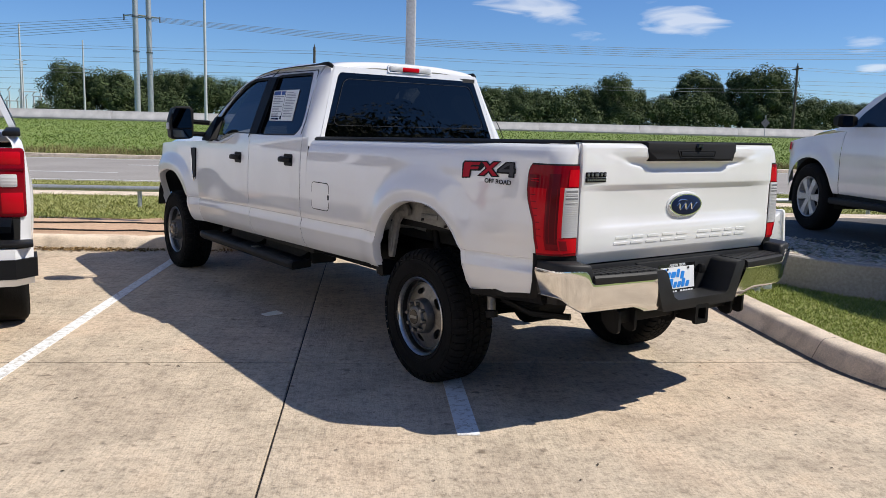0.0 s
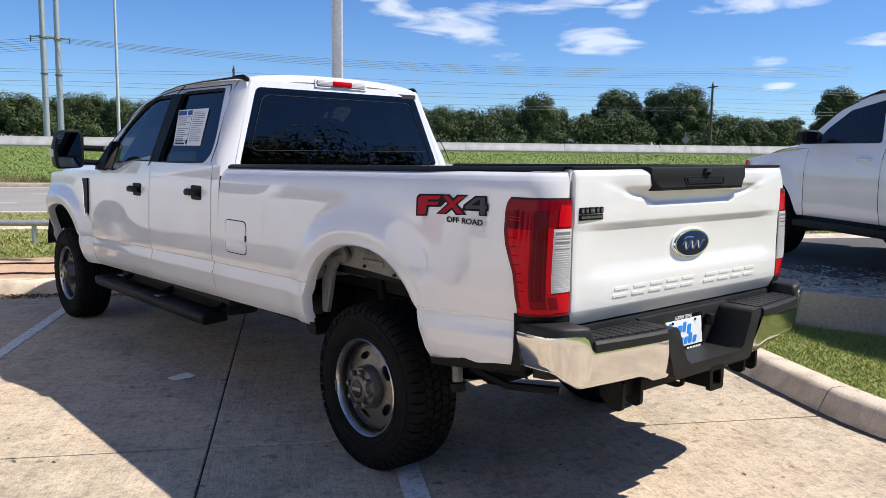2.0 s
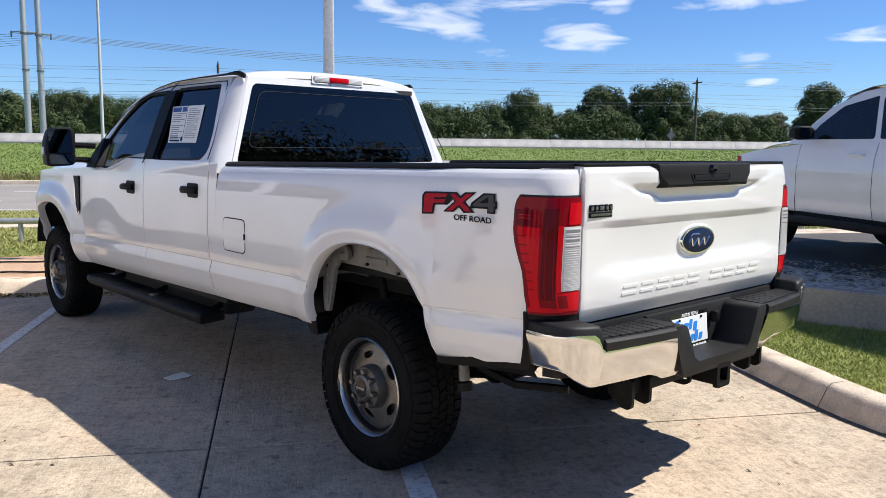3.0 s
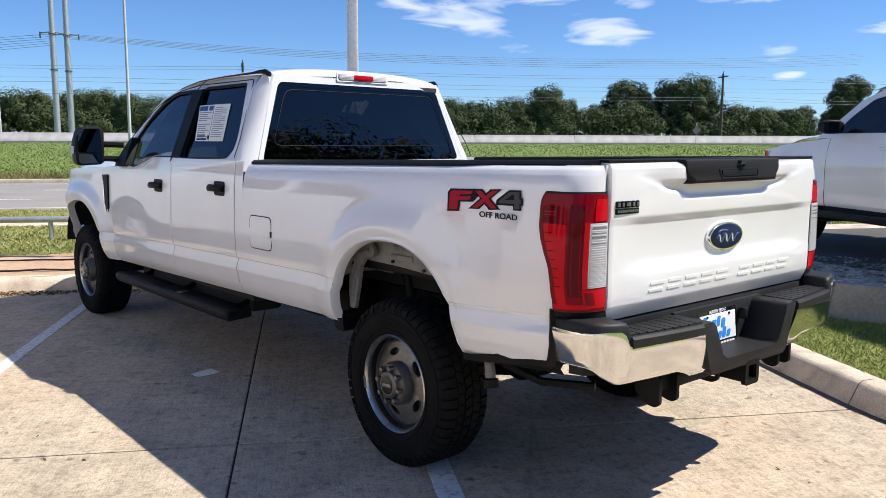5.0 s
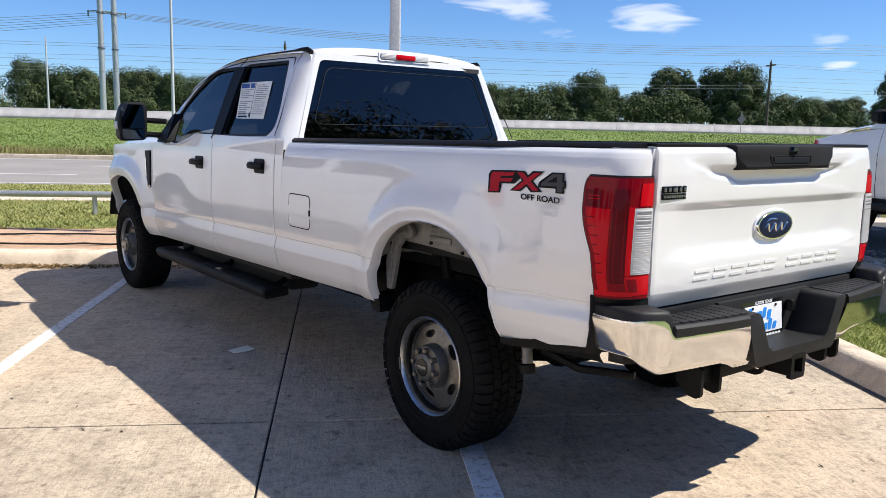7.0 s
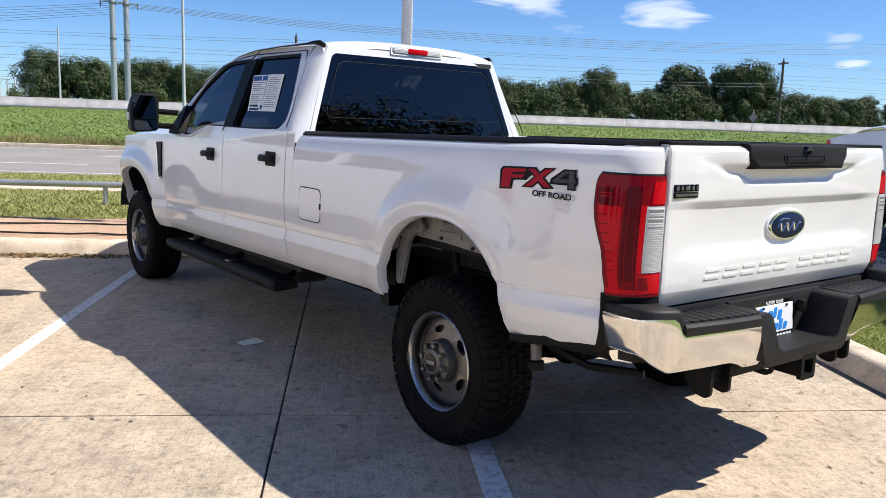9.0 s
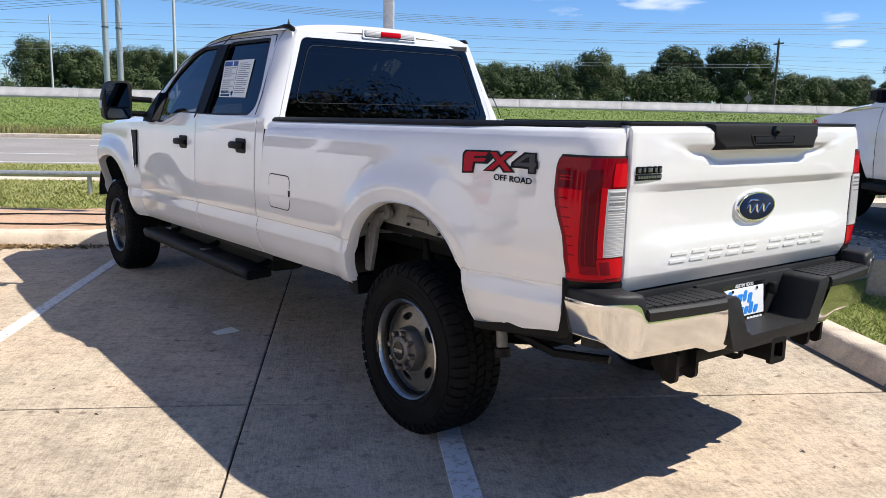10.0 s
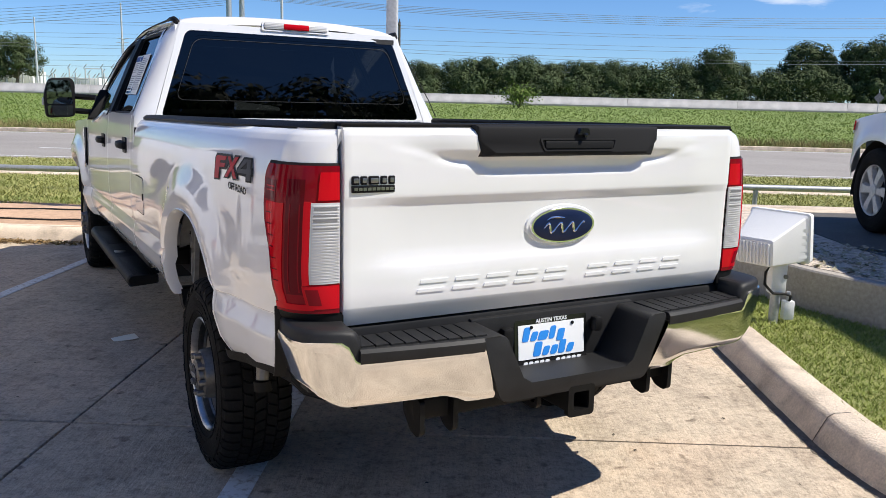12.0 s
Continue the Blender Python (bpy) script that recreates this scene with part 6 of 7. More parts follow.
# ---- planting bed, rail and lamp beside the bays ----
def strip(name, x0, x1, y0, y1, z, mat, label, category, bumps=0.012, nx=60, ny=14, seed=3):
    """A slightly uneven sheet of ground."""
    bm = bm_new()
    rows = []
    for j in range(ny + 1):
        y = y0 + (y1 - y0) * j / ny
        rows.append([(x0 + (x1 - x0) * i / nx, y, z + bumps * noise.noise(Vector((i * 0.7 + seed, j * 0.9, seed)))) for i in range(nx + 1)])
    sheet(bm, rows)
    return alone(name, bm, mat, label, category, "structure", m=LOT, angle=80)


strip("planting_bed", -26, 2.2, 4.62, 6.45, 0.150, DIRT, "bare reddish clay planting bed behind the kerb", "soil", 0.02, 120, 16)
strip("lawn", -60, 60, 6.30, 13.62, 0.135, LAWN_SOIL, "mown sunlit lawn strip beside the road", "lawn", 0.015, 90, 20)
flat("sidewalk", -120, 120, 10.1, 10.95, -0.1, 0.150, KERB, "narrow pale concrete footpath through the lawn", "footpath", 0.01)


def build_hoses():
    rng = random.Random(5)
    for y0, lab in ((5.02, "thin black irrigation hose lying on bare soil"), (5.78, "thin black irrigation hose half buried in soil")):
        pts, y = [], y0
        for i in range(70):
            y += rng.uniform(-0.02, 0.02) + (y0 - y) * 0.1
            pts.append((-16 + i * 0.25, y, 0.168 + rng.uniform(-0.004, 0.006)))
        alone("irrigation_hose", tube(bm_new(), pts, 0.011, 6), SEAL, lab, "hose", group="irrigation hoses", m=LOT)


build_hoses()


def build_rail():
    rail = thing("pipe_rail", "low galvanised pipe rail on short posts in the lawn", "rail", LOT)
    part("top_rail", tube(bm_new(), [(-70, 8.05, 0.432), (70, 8.05, 0.432)], 0.044, 12), GALVANISED, rail, "long galvanised pipe")
    me = finish(tube(bm_new(), [(0, 8.05, 0.0), (0, 8.05, 0.40)], 0.034, 10), "post", GALVANISED)
    for i in range(-16, 17):
        hang("post", me, rail, pose(-4.75 + i * 3.05, 0, 0))


build_rail()


def leaf_quads(points, normals, size, rng):
    """Small crossed leaf cards round the points: arrays of vertices and faces."""
    n = len(points)
    a = rng.normal(size=(n, 3))
    a -= (a * normals).sum(1, keepdims=True) * normals
    a /= np.linalg.norm(a, axis=1, keepdims=True) + 1e-9
    b = np.cross(normals, a)
    s = size[:, None]
    v = np.stack([points - a * s, points + b * s * 0.45 + normals * s * 0.12, points + a * s, points - b * s * 0.45 + normals * s * 0.12], 1).reshape(-1, 3)
    return v, np.arange(4 * n).reshape(n, 4)


def build_litter():
    rng = np.random.default_rng(4)
    n = 900
    x = np.where(rng.random(n) < 0.6, rng.normal(-4.35, 0.35, n), rng.uniform(-6.0, -2.6, n))
    y = 4.49 - np.abs(rng.normal(0, 0.07, n))
    z = 0.008 + rng.random(n) * 0.02
    nm = rng.normal(size=(n, 3)) * 0.5 + (0, 0, 1)
    nm /= np.linalg.norm(nm, axis=1, keepdims=True)
    v, f = leaf_quads(np.stack([x, y, z], 1), nm, rng.uniform(0.012, 0.03, n), rng)
    ob = tagged(new("leaf_litter", from_arrays("leaf_litter", v, f, greens("dry_leaves", (0.10, 0.06, 0.03), (0.32, 0.21, 0.11), (0.45, 0.33, 0.18)))), "dry brown leaf litter swept against the kerb", "leaf litter", "", "stuff")
    ob.matrix_world = LOT
    # a few leaves and bits scattered over the slabs
    n = 170
    p = np.stack([rng.uniform(-3.4, 2.6, n), rng.uniform(-4.2, 3.0, n), np.full(n, 0.004)], 1)
    nm = rng.normal(size=(n, 3)) * 0.15 + (0, 0, 1)
    nm /= np.linalg.norm(nm, axis=1, keepdims=True)
    v, f = leaf_quads(p, nm, rng.uniform(0.005, 0.016, n), rng)
    ob = tagged(new("scattered_leaves", from_arrays("scattered_leaves", v, f, principled("dead_leaf", (0.06, 0.045, 0.03), 0.9))), "tiny dead leaves scattered over the concrete", "leaf litter", "", "stuff")
    ob.matrix_world = LOT


build_litter()


# a spot of sunlight inside the pickup's shadow, put in as a cream sheet
def build_sun_patch():
    bm = bm_new()
    ol = [(-0.085, -0.01), (-0.04, -0.07), (0.07, -0.05), (0.095, 0.0), (0.03, 0.085), (-0.02, 0.07)]
    prism(bm, ol, lambda u, v, d: (u, v, 0.006 - d + 0.006 * math.sin(u * 30)), 0.002)
    alone("paper_scrap", bm, SUN_PATCH, "crumpled cream paper scrap lying on the concrete", "paper", m=lot(-1.91, 1.235))


build_sun_patch()

# ---- grass island, retaining wall and upper lot ----
WALL_LINE = [(2.20, 5.9), (2.24, 4.4), (2.30, 3.4), (2.44, 2.6), (2.70, 1.98), (3.02, 1.47), (3.42, 1.08), (4.2, 0.62), (6.0, 0.15), (10.0, -0.1), (24.0, -0.1)]


def build_island():
    bm = bm_new()
    outer = [(x + 0.19, y) for x, y in ISLAND_EDGE[:5]] + [(1.92 + _r - (_r - 0.19) * math.cos(a), -0.05 - (_r - 0.19) * math.sin(a)) for a in np.linspace(0.06, math.pi / 2, 12)] + [(9.0, -1.96), (9.0, 0.2), (6.0, 0.25), (4.2, 0.72), (3.42, 1.18), (3.02, 1.57), (2.72, 2.08), (2.50, 2.7), (2.36, 3.4), (2.30, 4.4)]
    bm.faces.new([bm.verts.new((x, y, 0.135)) for x, y in outer])
    alone("island_soil", bm, LAWN_SOIL, "soil of the small grass island", "soil", "structure", m=LOT)
    rng = np.random.default_rng(8)
    n = 90000
    p = np.stack([rng.uniform(2.10, 4.6, n), rng.uniform(-2.0, 3.4, n)], 1)
    wx, wy = [q[0] for q in WALL_LINE], [q[1] for q in WALL_LINE]
    inside = (p[:, 1] < np.interp(p[:, 0], wx, wy) - 0.02)
    d = np.hypot(p[:, 0] - (1.92 + _r), p[:, 1] + 0.05)
    inside &= (p[:, 1] > -0.05) & (p[:, 0] > 2.115) | (p[:, 1] <= -0.05) & (d < _r - 0.185)
    p = p[inside]
    ob = tagged(new("island_grass", blades(p, 0.14, 0.010, 0.032, 0.004, BLADE_ISLAND, rng, 0.9)), "short dense green grass on the kerbed island", "grass", "", "stuff")
    ob.matrix_world = LOT


def blades(p, z, low, high, width, mat, rng, lean=0.6):
    """Grass: one narrow triangle a blade."""
    n = len(p)
    h = rng.uniform(low, high, n)
    a = rng.uniform(0, 2 * math.pi, n)
    side = np.stack([np.cos(a), np.sin(a), np.zeros(n)], 1) * width * rng.uniform(0.6, 1.4, n)[:, None]
    root = np.column_stack([p, z if isinstance(z, np.ndarray) else np.full(n, z)])
    tip = root + np.column_stack([rng.normal(0, lean, n) * h, rng.normal(0, lean, n) * h, h])
    v = np.stack([root - side, root + side, tip], 1).reshape(-1, 3)
    return from_arrays("blades", v, np.arange(3 * n).reshape(n, 3), mat)


build_island()


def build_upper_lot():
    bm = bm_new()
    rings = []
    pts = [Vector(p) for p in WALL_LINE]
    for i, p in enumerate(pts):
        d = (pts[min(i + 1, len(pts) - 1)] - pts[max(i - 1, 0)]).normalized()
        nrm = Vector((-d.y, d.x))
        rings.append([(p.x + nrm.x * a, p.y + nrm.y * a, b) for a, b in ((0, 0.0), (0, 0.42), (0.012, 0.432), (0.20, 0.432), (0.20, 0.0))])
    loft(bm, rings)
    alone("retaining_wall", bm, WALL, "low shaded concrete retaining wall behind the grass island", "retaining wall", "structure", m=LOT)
    bm = bm_new()
    inner = []
    for i, p in enumerate(pts):
        d = (pts[min(i + 1, len(pts) - 1)] - pts[max(i - 1, 0)]).normalized()
        inner.append((p.x - d.y * 0.1, p.y + d.x * 0.1))
    prism(bm, inner + [(24.0, 5.70)], lambda u, v, d: (u, v, 0.436 - d), 0.3)
    alone("upper_lot", bm, AGGREGATE, "pale rough exposed-aggregate strip along the upper parking lot", "pavement", "structure", m=LOT)
    bm = bm_new()
    far_ = [(3.4, 5.25), (3.45, 3.0), (3.6, 2.2), (3.95, 1.75), (4.6, 1.32), (6.0, 0.85), (10.0, 0.6), (24.0, 0.6)]
    prism(bm, far_ + [(24.0, 5.25)], lambda u, v, d: (u, v, 0.441 - d), 0.2)
    alone("upper_asphalt", bm, DARKASPHALT, "dark grey worn asphalt of the upper parking lot", "asphalt", "structure", m=LOT)
    flat("upper_kerb", 2.2, 24, 5.25, 5.75, 0.0, 0.447, KERB, "pale flush concrete edge of the upper lot", "kerb", 0.02)
    rng = np.random.default_rng(6)
    n = 2600
    x = 2.3 + rng.random(n) ** 1.5 * 3.2
    y = np.interp(x, [p[0] for p in WALL_LINE], [p[1] for p in WALL_LINE]) + 0.22 + rng.random(n) * 1.8
    p = np.column_stack([x, y, np.full(n, 0.442)])
    nm = rng.normal(size=(n, 3)) * 0.25 + (0, 0, 1)
    nm /= np.linalg.norm(nm, axis=1, keepdims=True)
    v, f = leaf_quads(p, nm, rng.uniform(0.012, 0.04, n), rng)
    ob = tagged(new("gravel", from_arrays("gravel", v, f, greens("pale_gravel", (0.28, 0.23, 0.18), (0.52, 0.45, 0.36), (0.62, 0.56, 0.48)))), "loose pale gravel on the upper lot", "gravel", "", "stuff")
    ob.matrix_world = LOT


build_upper_lot()


def build_flood_light():
    t = thing("flood_light", "white ground flood light on a short steel post in grass", "flood light", lot(2.33, 1.62, 0.13))
    post = part("post", tube(bm_new(), [(0, 0, 0), (0, 0, 0.24)], 0.032, 14), GALVANISED, t, "grey steel post")
    part("knuckle", box(bm_new(), -0.05, 0.05, -0.045, 0.045, 0.21, 0.42, 0.008), FIXTURE, t, "white swivel bracket")
    part("bracket_bolt", tube(bm_new(), [(0.04, -0.05, 0.33), (0.04, 0.05, 0.33)], 0.016, 8), STEELDARK, t)
    part("junction_box", box(bm_new(), 0.055, 0.125, -0.03, 0.03, 0.035, 0.16, 0.006), FIXTURE, t, "small grey junction box")
    part("conduit", tube(bm_new(), [(0.088, 0, 0.15), (0.088, 0, 0.22)], 0.014, 8), GALVANISED, t)
    part("cable", tube(bm_new(), [(-0.06, -0.05, 0.42), (-0.10, -0.06, 0.36), (-0.10, -0.06, 0.28), (-0.04, -0.06, 0.22), (0.05, -0.045, 0.215), (0.09, -0.03, 0.20), (0.09, -0.01, 0.14)], 0.009, 8), SEAL, t, "black supply cable")
    m = pose(-0.055, 0.05, 0.57, 8, 0, -52) @ Matrix.Scale(0.9, 4)
    def ring(y, w, h0, h1, r):
        return [m @ Vector((u, y, v)) for u, v in rounded([(-w, h0), (w, h0), (w, h1), (-w, h1)], r, 3)]
    bm = bm_new()
    loft(bm, [ring(-0.20, 0.135, -0.145, 0.03, 0.02), ring(-0.19, 0.15, -0.155, 0.045, 0.025), ring(0.10, 0.225, -0.175, 0.165, 0.03), ring(0.115, 0.235, -0.185, 0.175, 0.03)])
    head = part("head", bm, FIXTURE, t, "white cast lamp head with cooling fins", angle=18)
    bm = bm_new()
    loft(bm, [ring(0.125, 0.24, -0.19, 0.18, 0.03), ring(0.13, 0.245, -0.195, 0.185, 0.03), ring(0.175, 0.24, -0.19, 0.18, 0.03), ring(0.18, 0.225, -0.175, 0.165, 0.03)])
    part("lens_frame", bm, FIXTURE, head, "white lens frame")
    bm = bm_new()
    loft(bm, [ring(0.181, 0.22, -0.17, 0.16, 0.02), ring(0.186, 0.215, -0.165, 0.155, 0.02)])
    part("lens", bm, CLEAR, head)
    for i in range(10):
        u = -0.126 + i * 0.028
        bm = bm_new()
        box(bm, u - 0.006, u + 0.006, -0.215, -0.195, -0.14, 0.02, 0.004, m)
        part("back_fin", bm, FIXTURE, head)
    for i in range(5):
        v = -0.13 + i * 0.05
        bm = bm_new()
        for s in (-1, 1):
            loft(bm, [[m @ Vector((s * 0.19, -0.02 + 0.004 * i, v)), m @ Vector((s * 0.19, -0.02, v + 0.006))], [m @ Vector((s * 0.232, 0.112, v - 0.012)), m @ Vector((s * 0.232, 0.112, v + 0.014))], [m @ Vector((s * 0.215, 0.112, v - 0.012)), m @ Vector((s * 0.215, 0.112, v + 0.014))]], False, False)
        part("side_fin", bm, FIXTURE, head)


build_flood_light()

# ---- neighbouring vehicles ----


def generic_wheel(parent, x, y, z, side, r, w=0.25, spokes=6):
    """A road wheel: tyre with its rim, spokes and hub under it."""
    k = r / TYRE_R
    m = pose(x, y, z, 0, 0, 180 if side < 0 else 0)
    wheel = hang("wheel", TYRE, parent, m @ Matrix.Diagonal((w / 0.27, k, k, 1)), "black tyre on a spoked alloy wheel")
    bm = bm_new()
    lathe(bm, [(0.224, -0.20), (0.226, -0.05), (0.226, -0.014), (0.236, -0.006), (0.240, -0.018)], 40)
    part("rim", bm, LIGHTALLOY, wheel)
    bm = bm_new()
    lathe(bm, [(0.215, -0.12), (0.05, -0.12)], 30)
    part("rim_back", bm, UNDER, wheel)
    for i in range(spokes):
        a = 2 * math.pi * (i + 0.5) / spokes
        mm = pose(0, 0, 0, math.degrees(a), 0, 0)
        bm = bm_new()
        loft(bm, [[mm @ Vector((x_, y_, z_)) for x_, y_ in ((-0.06, -wd), (d, -wd * 0.8), (d, wd * 0.8), (-0.06, wd))] for z_, wd, d in ((0.04, 0.036, -0.02), (0.13, 0.038, -0.012), (0.226, 0.058, -0.016))])
        part("spoke", bm, LIGHTALLOY, wheel)
    bm = bm_new()
    lathe(bm, [(0.062, -0.05), (0.060, -0.012), (0.03, -0.006), (0.0, -0.005)], 24)
    part("hub_cap", bm, LIGHTALLOY, wheel)
    return wheel


def build_suv():
    """White off-road wagon on the upper lot; origin on the ground under its front axle."""
    t = thing("parked_suv", "white off-road wagon with dark windows on the upper lot", "car", lot(4.92, 3.86, 0.436, 0.0))
    W = ([0.42, 0.48, 0.60, 0.74, 0.90, 1.0, 1.10, 1.20], [0.84, 0.89, 0.915, 0.925, 0.925, 0.915, 0.895, 0.86])
    lift = lambda z: 1.18 + (z - 1.18) * 1.07
    fore = lambda y, z: y + 0.05 + 0.15 * smooth01(1.18, 1.55, z)
    fa = lambda y: max(arch(y, 0.0, 0.49, 0.85, 0.30, 2.3), arch(y, -2.79, 0.49, 0.85, 0.30, 2.3))
    foot = lambda y: max(0.47 + 0.08 * smooth01(0.3, 0.9, y), fa(y))
    top = lambda y: float(np.interp(y, [-3.95, -1.0, -0.6, 0.2, 0.6, 0.86], [1.19, 1.18, 1.16, 1.085, 1.02, 0.93]))
    def w(y, z):
        k = float(np.interp(z, *W)) - 0.30 * smooth01(0.42, 1.0, y) ** 1.3
        for c in (0.0, -2.79):
            d = math.hypot((y - c) / 0.51, max(0.0, z - 0.30) / 0.57)
            k += 0.035 * (1 - smooth01(1.02, 1.32, d))
        return k
    levels = list(np.arange(0.30, 1.22, 0.03))
    for side in (-1, 1):
        for name, y0, y1 in (("rear_quarter", -3.95, -2.66), ("rear_door", -2.652, -1.68), ("front_door", -1.672, -0.575), ("front_fender", -0.567, 0.86)):
            ys = sorted({y0, y1, *np.arange(y0, y1, 0.08), *[c + 0.49 * math.cos(math.pi * i / 20) for c in (0.0, -2.79) for i in range(21) if y0 < c + 0.49 * math.cos(math.pi * i / 20) < y1]})
            bm = bm_new()
            clipped_sheet(bm, ys, levels, foot, top, lambda y, z: (side * w(y, z), y, z))
            panel = part(name, bm, PAINT, t, "glossy white body panel", angle=50)
            if "door" in name:
                yh = y0 + 0.22
                bm = bm_new()
                tube(bm, [(side * (w(yh, 1.05) + 0.012 + o), yh + a, 1.055) for a, o in ((-0.09, -0.012), (-0.07, 0.02), (0.0, 0.028), (0.07, 0.02), (0.10, -0.012))], 0.013, 8)
                part("door_handle", bm, PAINT, panel, "white door handle")
        bm = bm_new()
        prism(bm, rounded([(-0.36, 1.155), (-0.64, 1.30), (-1.02, 1.50), (-1.38, 1.62), (-1.85, 1.66), (-3.7, 1.64), (-3.85, 1.19)], 0.05), lambda u, v, d: (side * (0.865 - (v - 1.18) * 0.42 - d), fore(u, v), lift(v)), 0.04)
        house = part("glasshouse", bm, PAINT, t, "white pillars round dark side glass")
        for pts in ([(-0.66, 1.20), (-0.86, 1.34), (-1.19, 1.50), (-1.64, 1.575), (-1.64, 1.20)], [(-1.71, 1.20), (-1.71, 1.57), (-2.55, 1.585), (-2.62, 1.20)], [(-2.70, 1.20), (-2.68, 1.58), (-3.60, 1.55), (-3.73, 1.22)]):
            bm = bm_new()
            prism(bm, rounded(pts, 0.03), lambda u, v, d: (side * (0.869 - (v - 1.18) * 0.42 - d), fore(u, v), lift(v)), 0.01)
            part("side_window", bm, GLOSSBLACK, house, "dark side window")
        bm = bm_new()
        ring = lambda x, g: [(side * x, -0.76 + u * g * 0.82, 1.262 + v * g * 0.82) for u, v in rounded([(-0.07, -0.085), (0.09, -0.07), (0.10, 0.05), (0.02, 0.09), (-0.07, 0.085)], 0.03)]
        loft(bm, [ring(0.90, 0.6), ring(0.95, 0.95), ring(1.08, 1.0), ring(1.12, 0.7)])
        mir = part("door_mirror", bm, BLACK, t, "black door mirror")
        bm = bm_new()
        prism(bm, rounded([(0.97, 1.21), (1.08, 1.21), (1.08, 1.315), (0.97, 1.315)], 0.02), lambda u, v, d: (side * u, -0.822 + d, v), 0.006)
        part("mirror_glass", bm, MIRROR, mir)
        bm = bm_new()
        box(bm, *sorted((side * 0.86, side * 1.0)), -2.35, -0.52, 0.36, 0.43, 0.02)
        part("running_board", bm, BLACK, t, "black running board")
        bm = bm_new()
        box(bm, *sorted((side * 0.60, side * 0.87)), -2.5, -0.4, 0.38, 0.50, 0.01)
        part("sill", bm, BLACK, t)
        bm = bm_new()
        rows = [[(side * (w(y, z) + 0.012), y, z) for z in (0.90, 0.95, 1.0, 1.03)] for y in np.linspace(0.50, 0.82, 7)]
        sheet(bm, rows)
        lamp = part("headlamp", bm, CLEAR, t, "clear headlamp with a red-orange corner")
        bm = bm_new()
        sheet(bm, [[(side * (w(y, z) + 0.016), y, z) for z in (0.93, 0.97, 1.02)] for y in np.linspace(0.47, 0.60, 4)])
        part("corner_lens", bm, RED, lamp, "red-orange corner lens")
        for y in (0.0, -2.79):
            generic_wheel(t, side * 0.945, y, 0.395, side, 0.40)
            bm = bm_new()
            sheet(bm, [[(side * x, y + 0.50 * math.cos(math.pi * i / 18), 0.30 + 0.56 * math.sin(math.pi * i / 18)) for x in (0.90, 0.45)] for i in range(19)])
            part("wheel_well", bm, UNDER, t)
    bm = bm_new()
    rows = []
    for y, z, k in ((-0.40, 1.19, 0.87), (-0.25, 1.18, 0.87), (0.0, 1.15, 0.86), (0.4, 1.07, 0.80), (0.72, 0.99, 0.68), (0.86, 0.93, 0.60)):
        rows.append([(x * k, y, z + 0.04 * (1 - abs(x) ** 3) - 0.015 * (abs(x) == 1)) for x in (-1, -0.93, -0.8, -0.5, 0, 0.5, 0.8, 0.93, 1)])
    sheet(bm, rows)
    part("bonnet", bm, PAINT, t, "white bonnet", angle=60)
    bm = bm_new()
    rows = [[(x * k, fore(y, z), lift(z) + 0.03 * (1 - x * x)) for x in np.linspace(-1, 1, 11)] for y, z, k in ((-1.12, 1.585, 0.68), (-1.5, 1.66, 0.68), (-2.6, 1.71, 0.68), (-3.5, 1.70, 0.67), (-3.88, 1.62, 0.65))]
    sheet(bm, rows)
    part("roof", bm, PAINT, t, "white roof")
    bm = bm_new()
    sheet(bm, [[(x * 0.80, -0.34, 1.19), (x * 0.64, -0.94, 1.615)] for x in np.linspace(-1, 1, 7)])
    part("windscreen", bm, GLOSSBLACK, t, "dark windscreen")
    part("front_bumper", box(bm_new(), -0.62, 0.62, 0.62, 0.93, 0.45, 0.90, 0.06), BLACK, t, "dark front bumper and grille")
    part("tailgate", box(bm_new(), -0.84, 0.84, -3.99, -3.90, 0.5, 1.60, 0.03), PAINT, t)
    part("floor_pan", box(bm_new(), -0.8, 0.8, -3.9, 0.6, 0.42, 0.55, 0.02), UNDER, t)


build_suv()


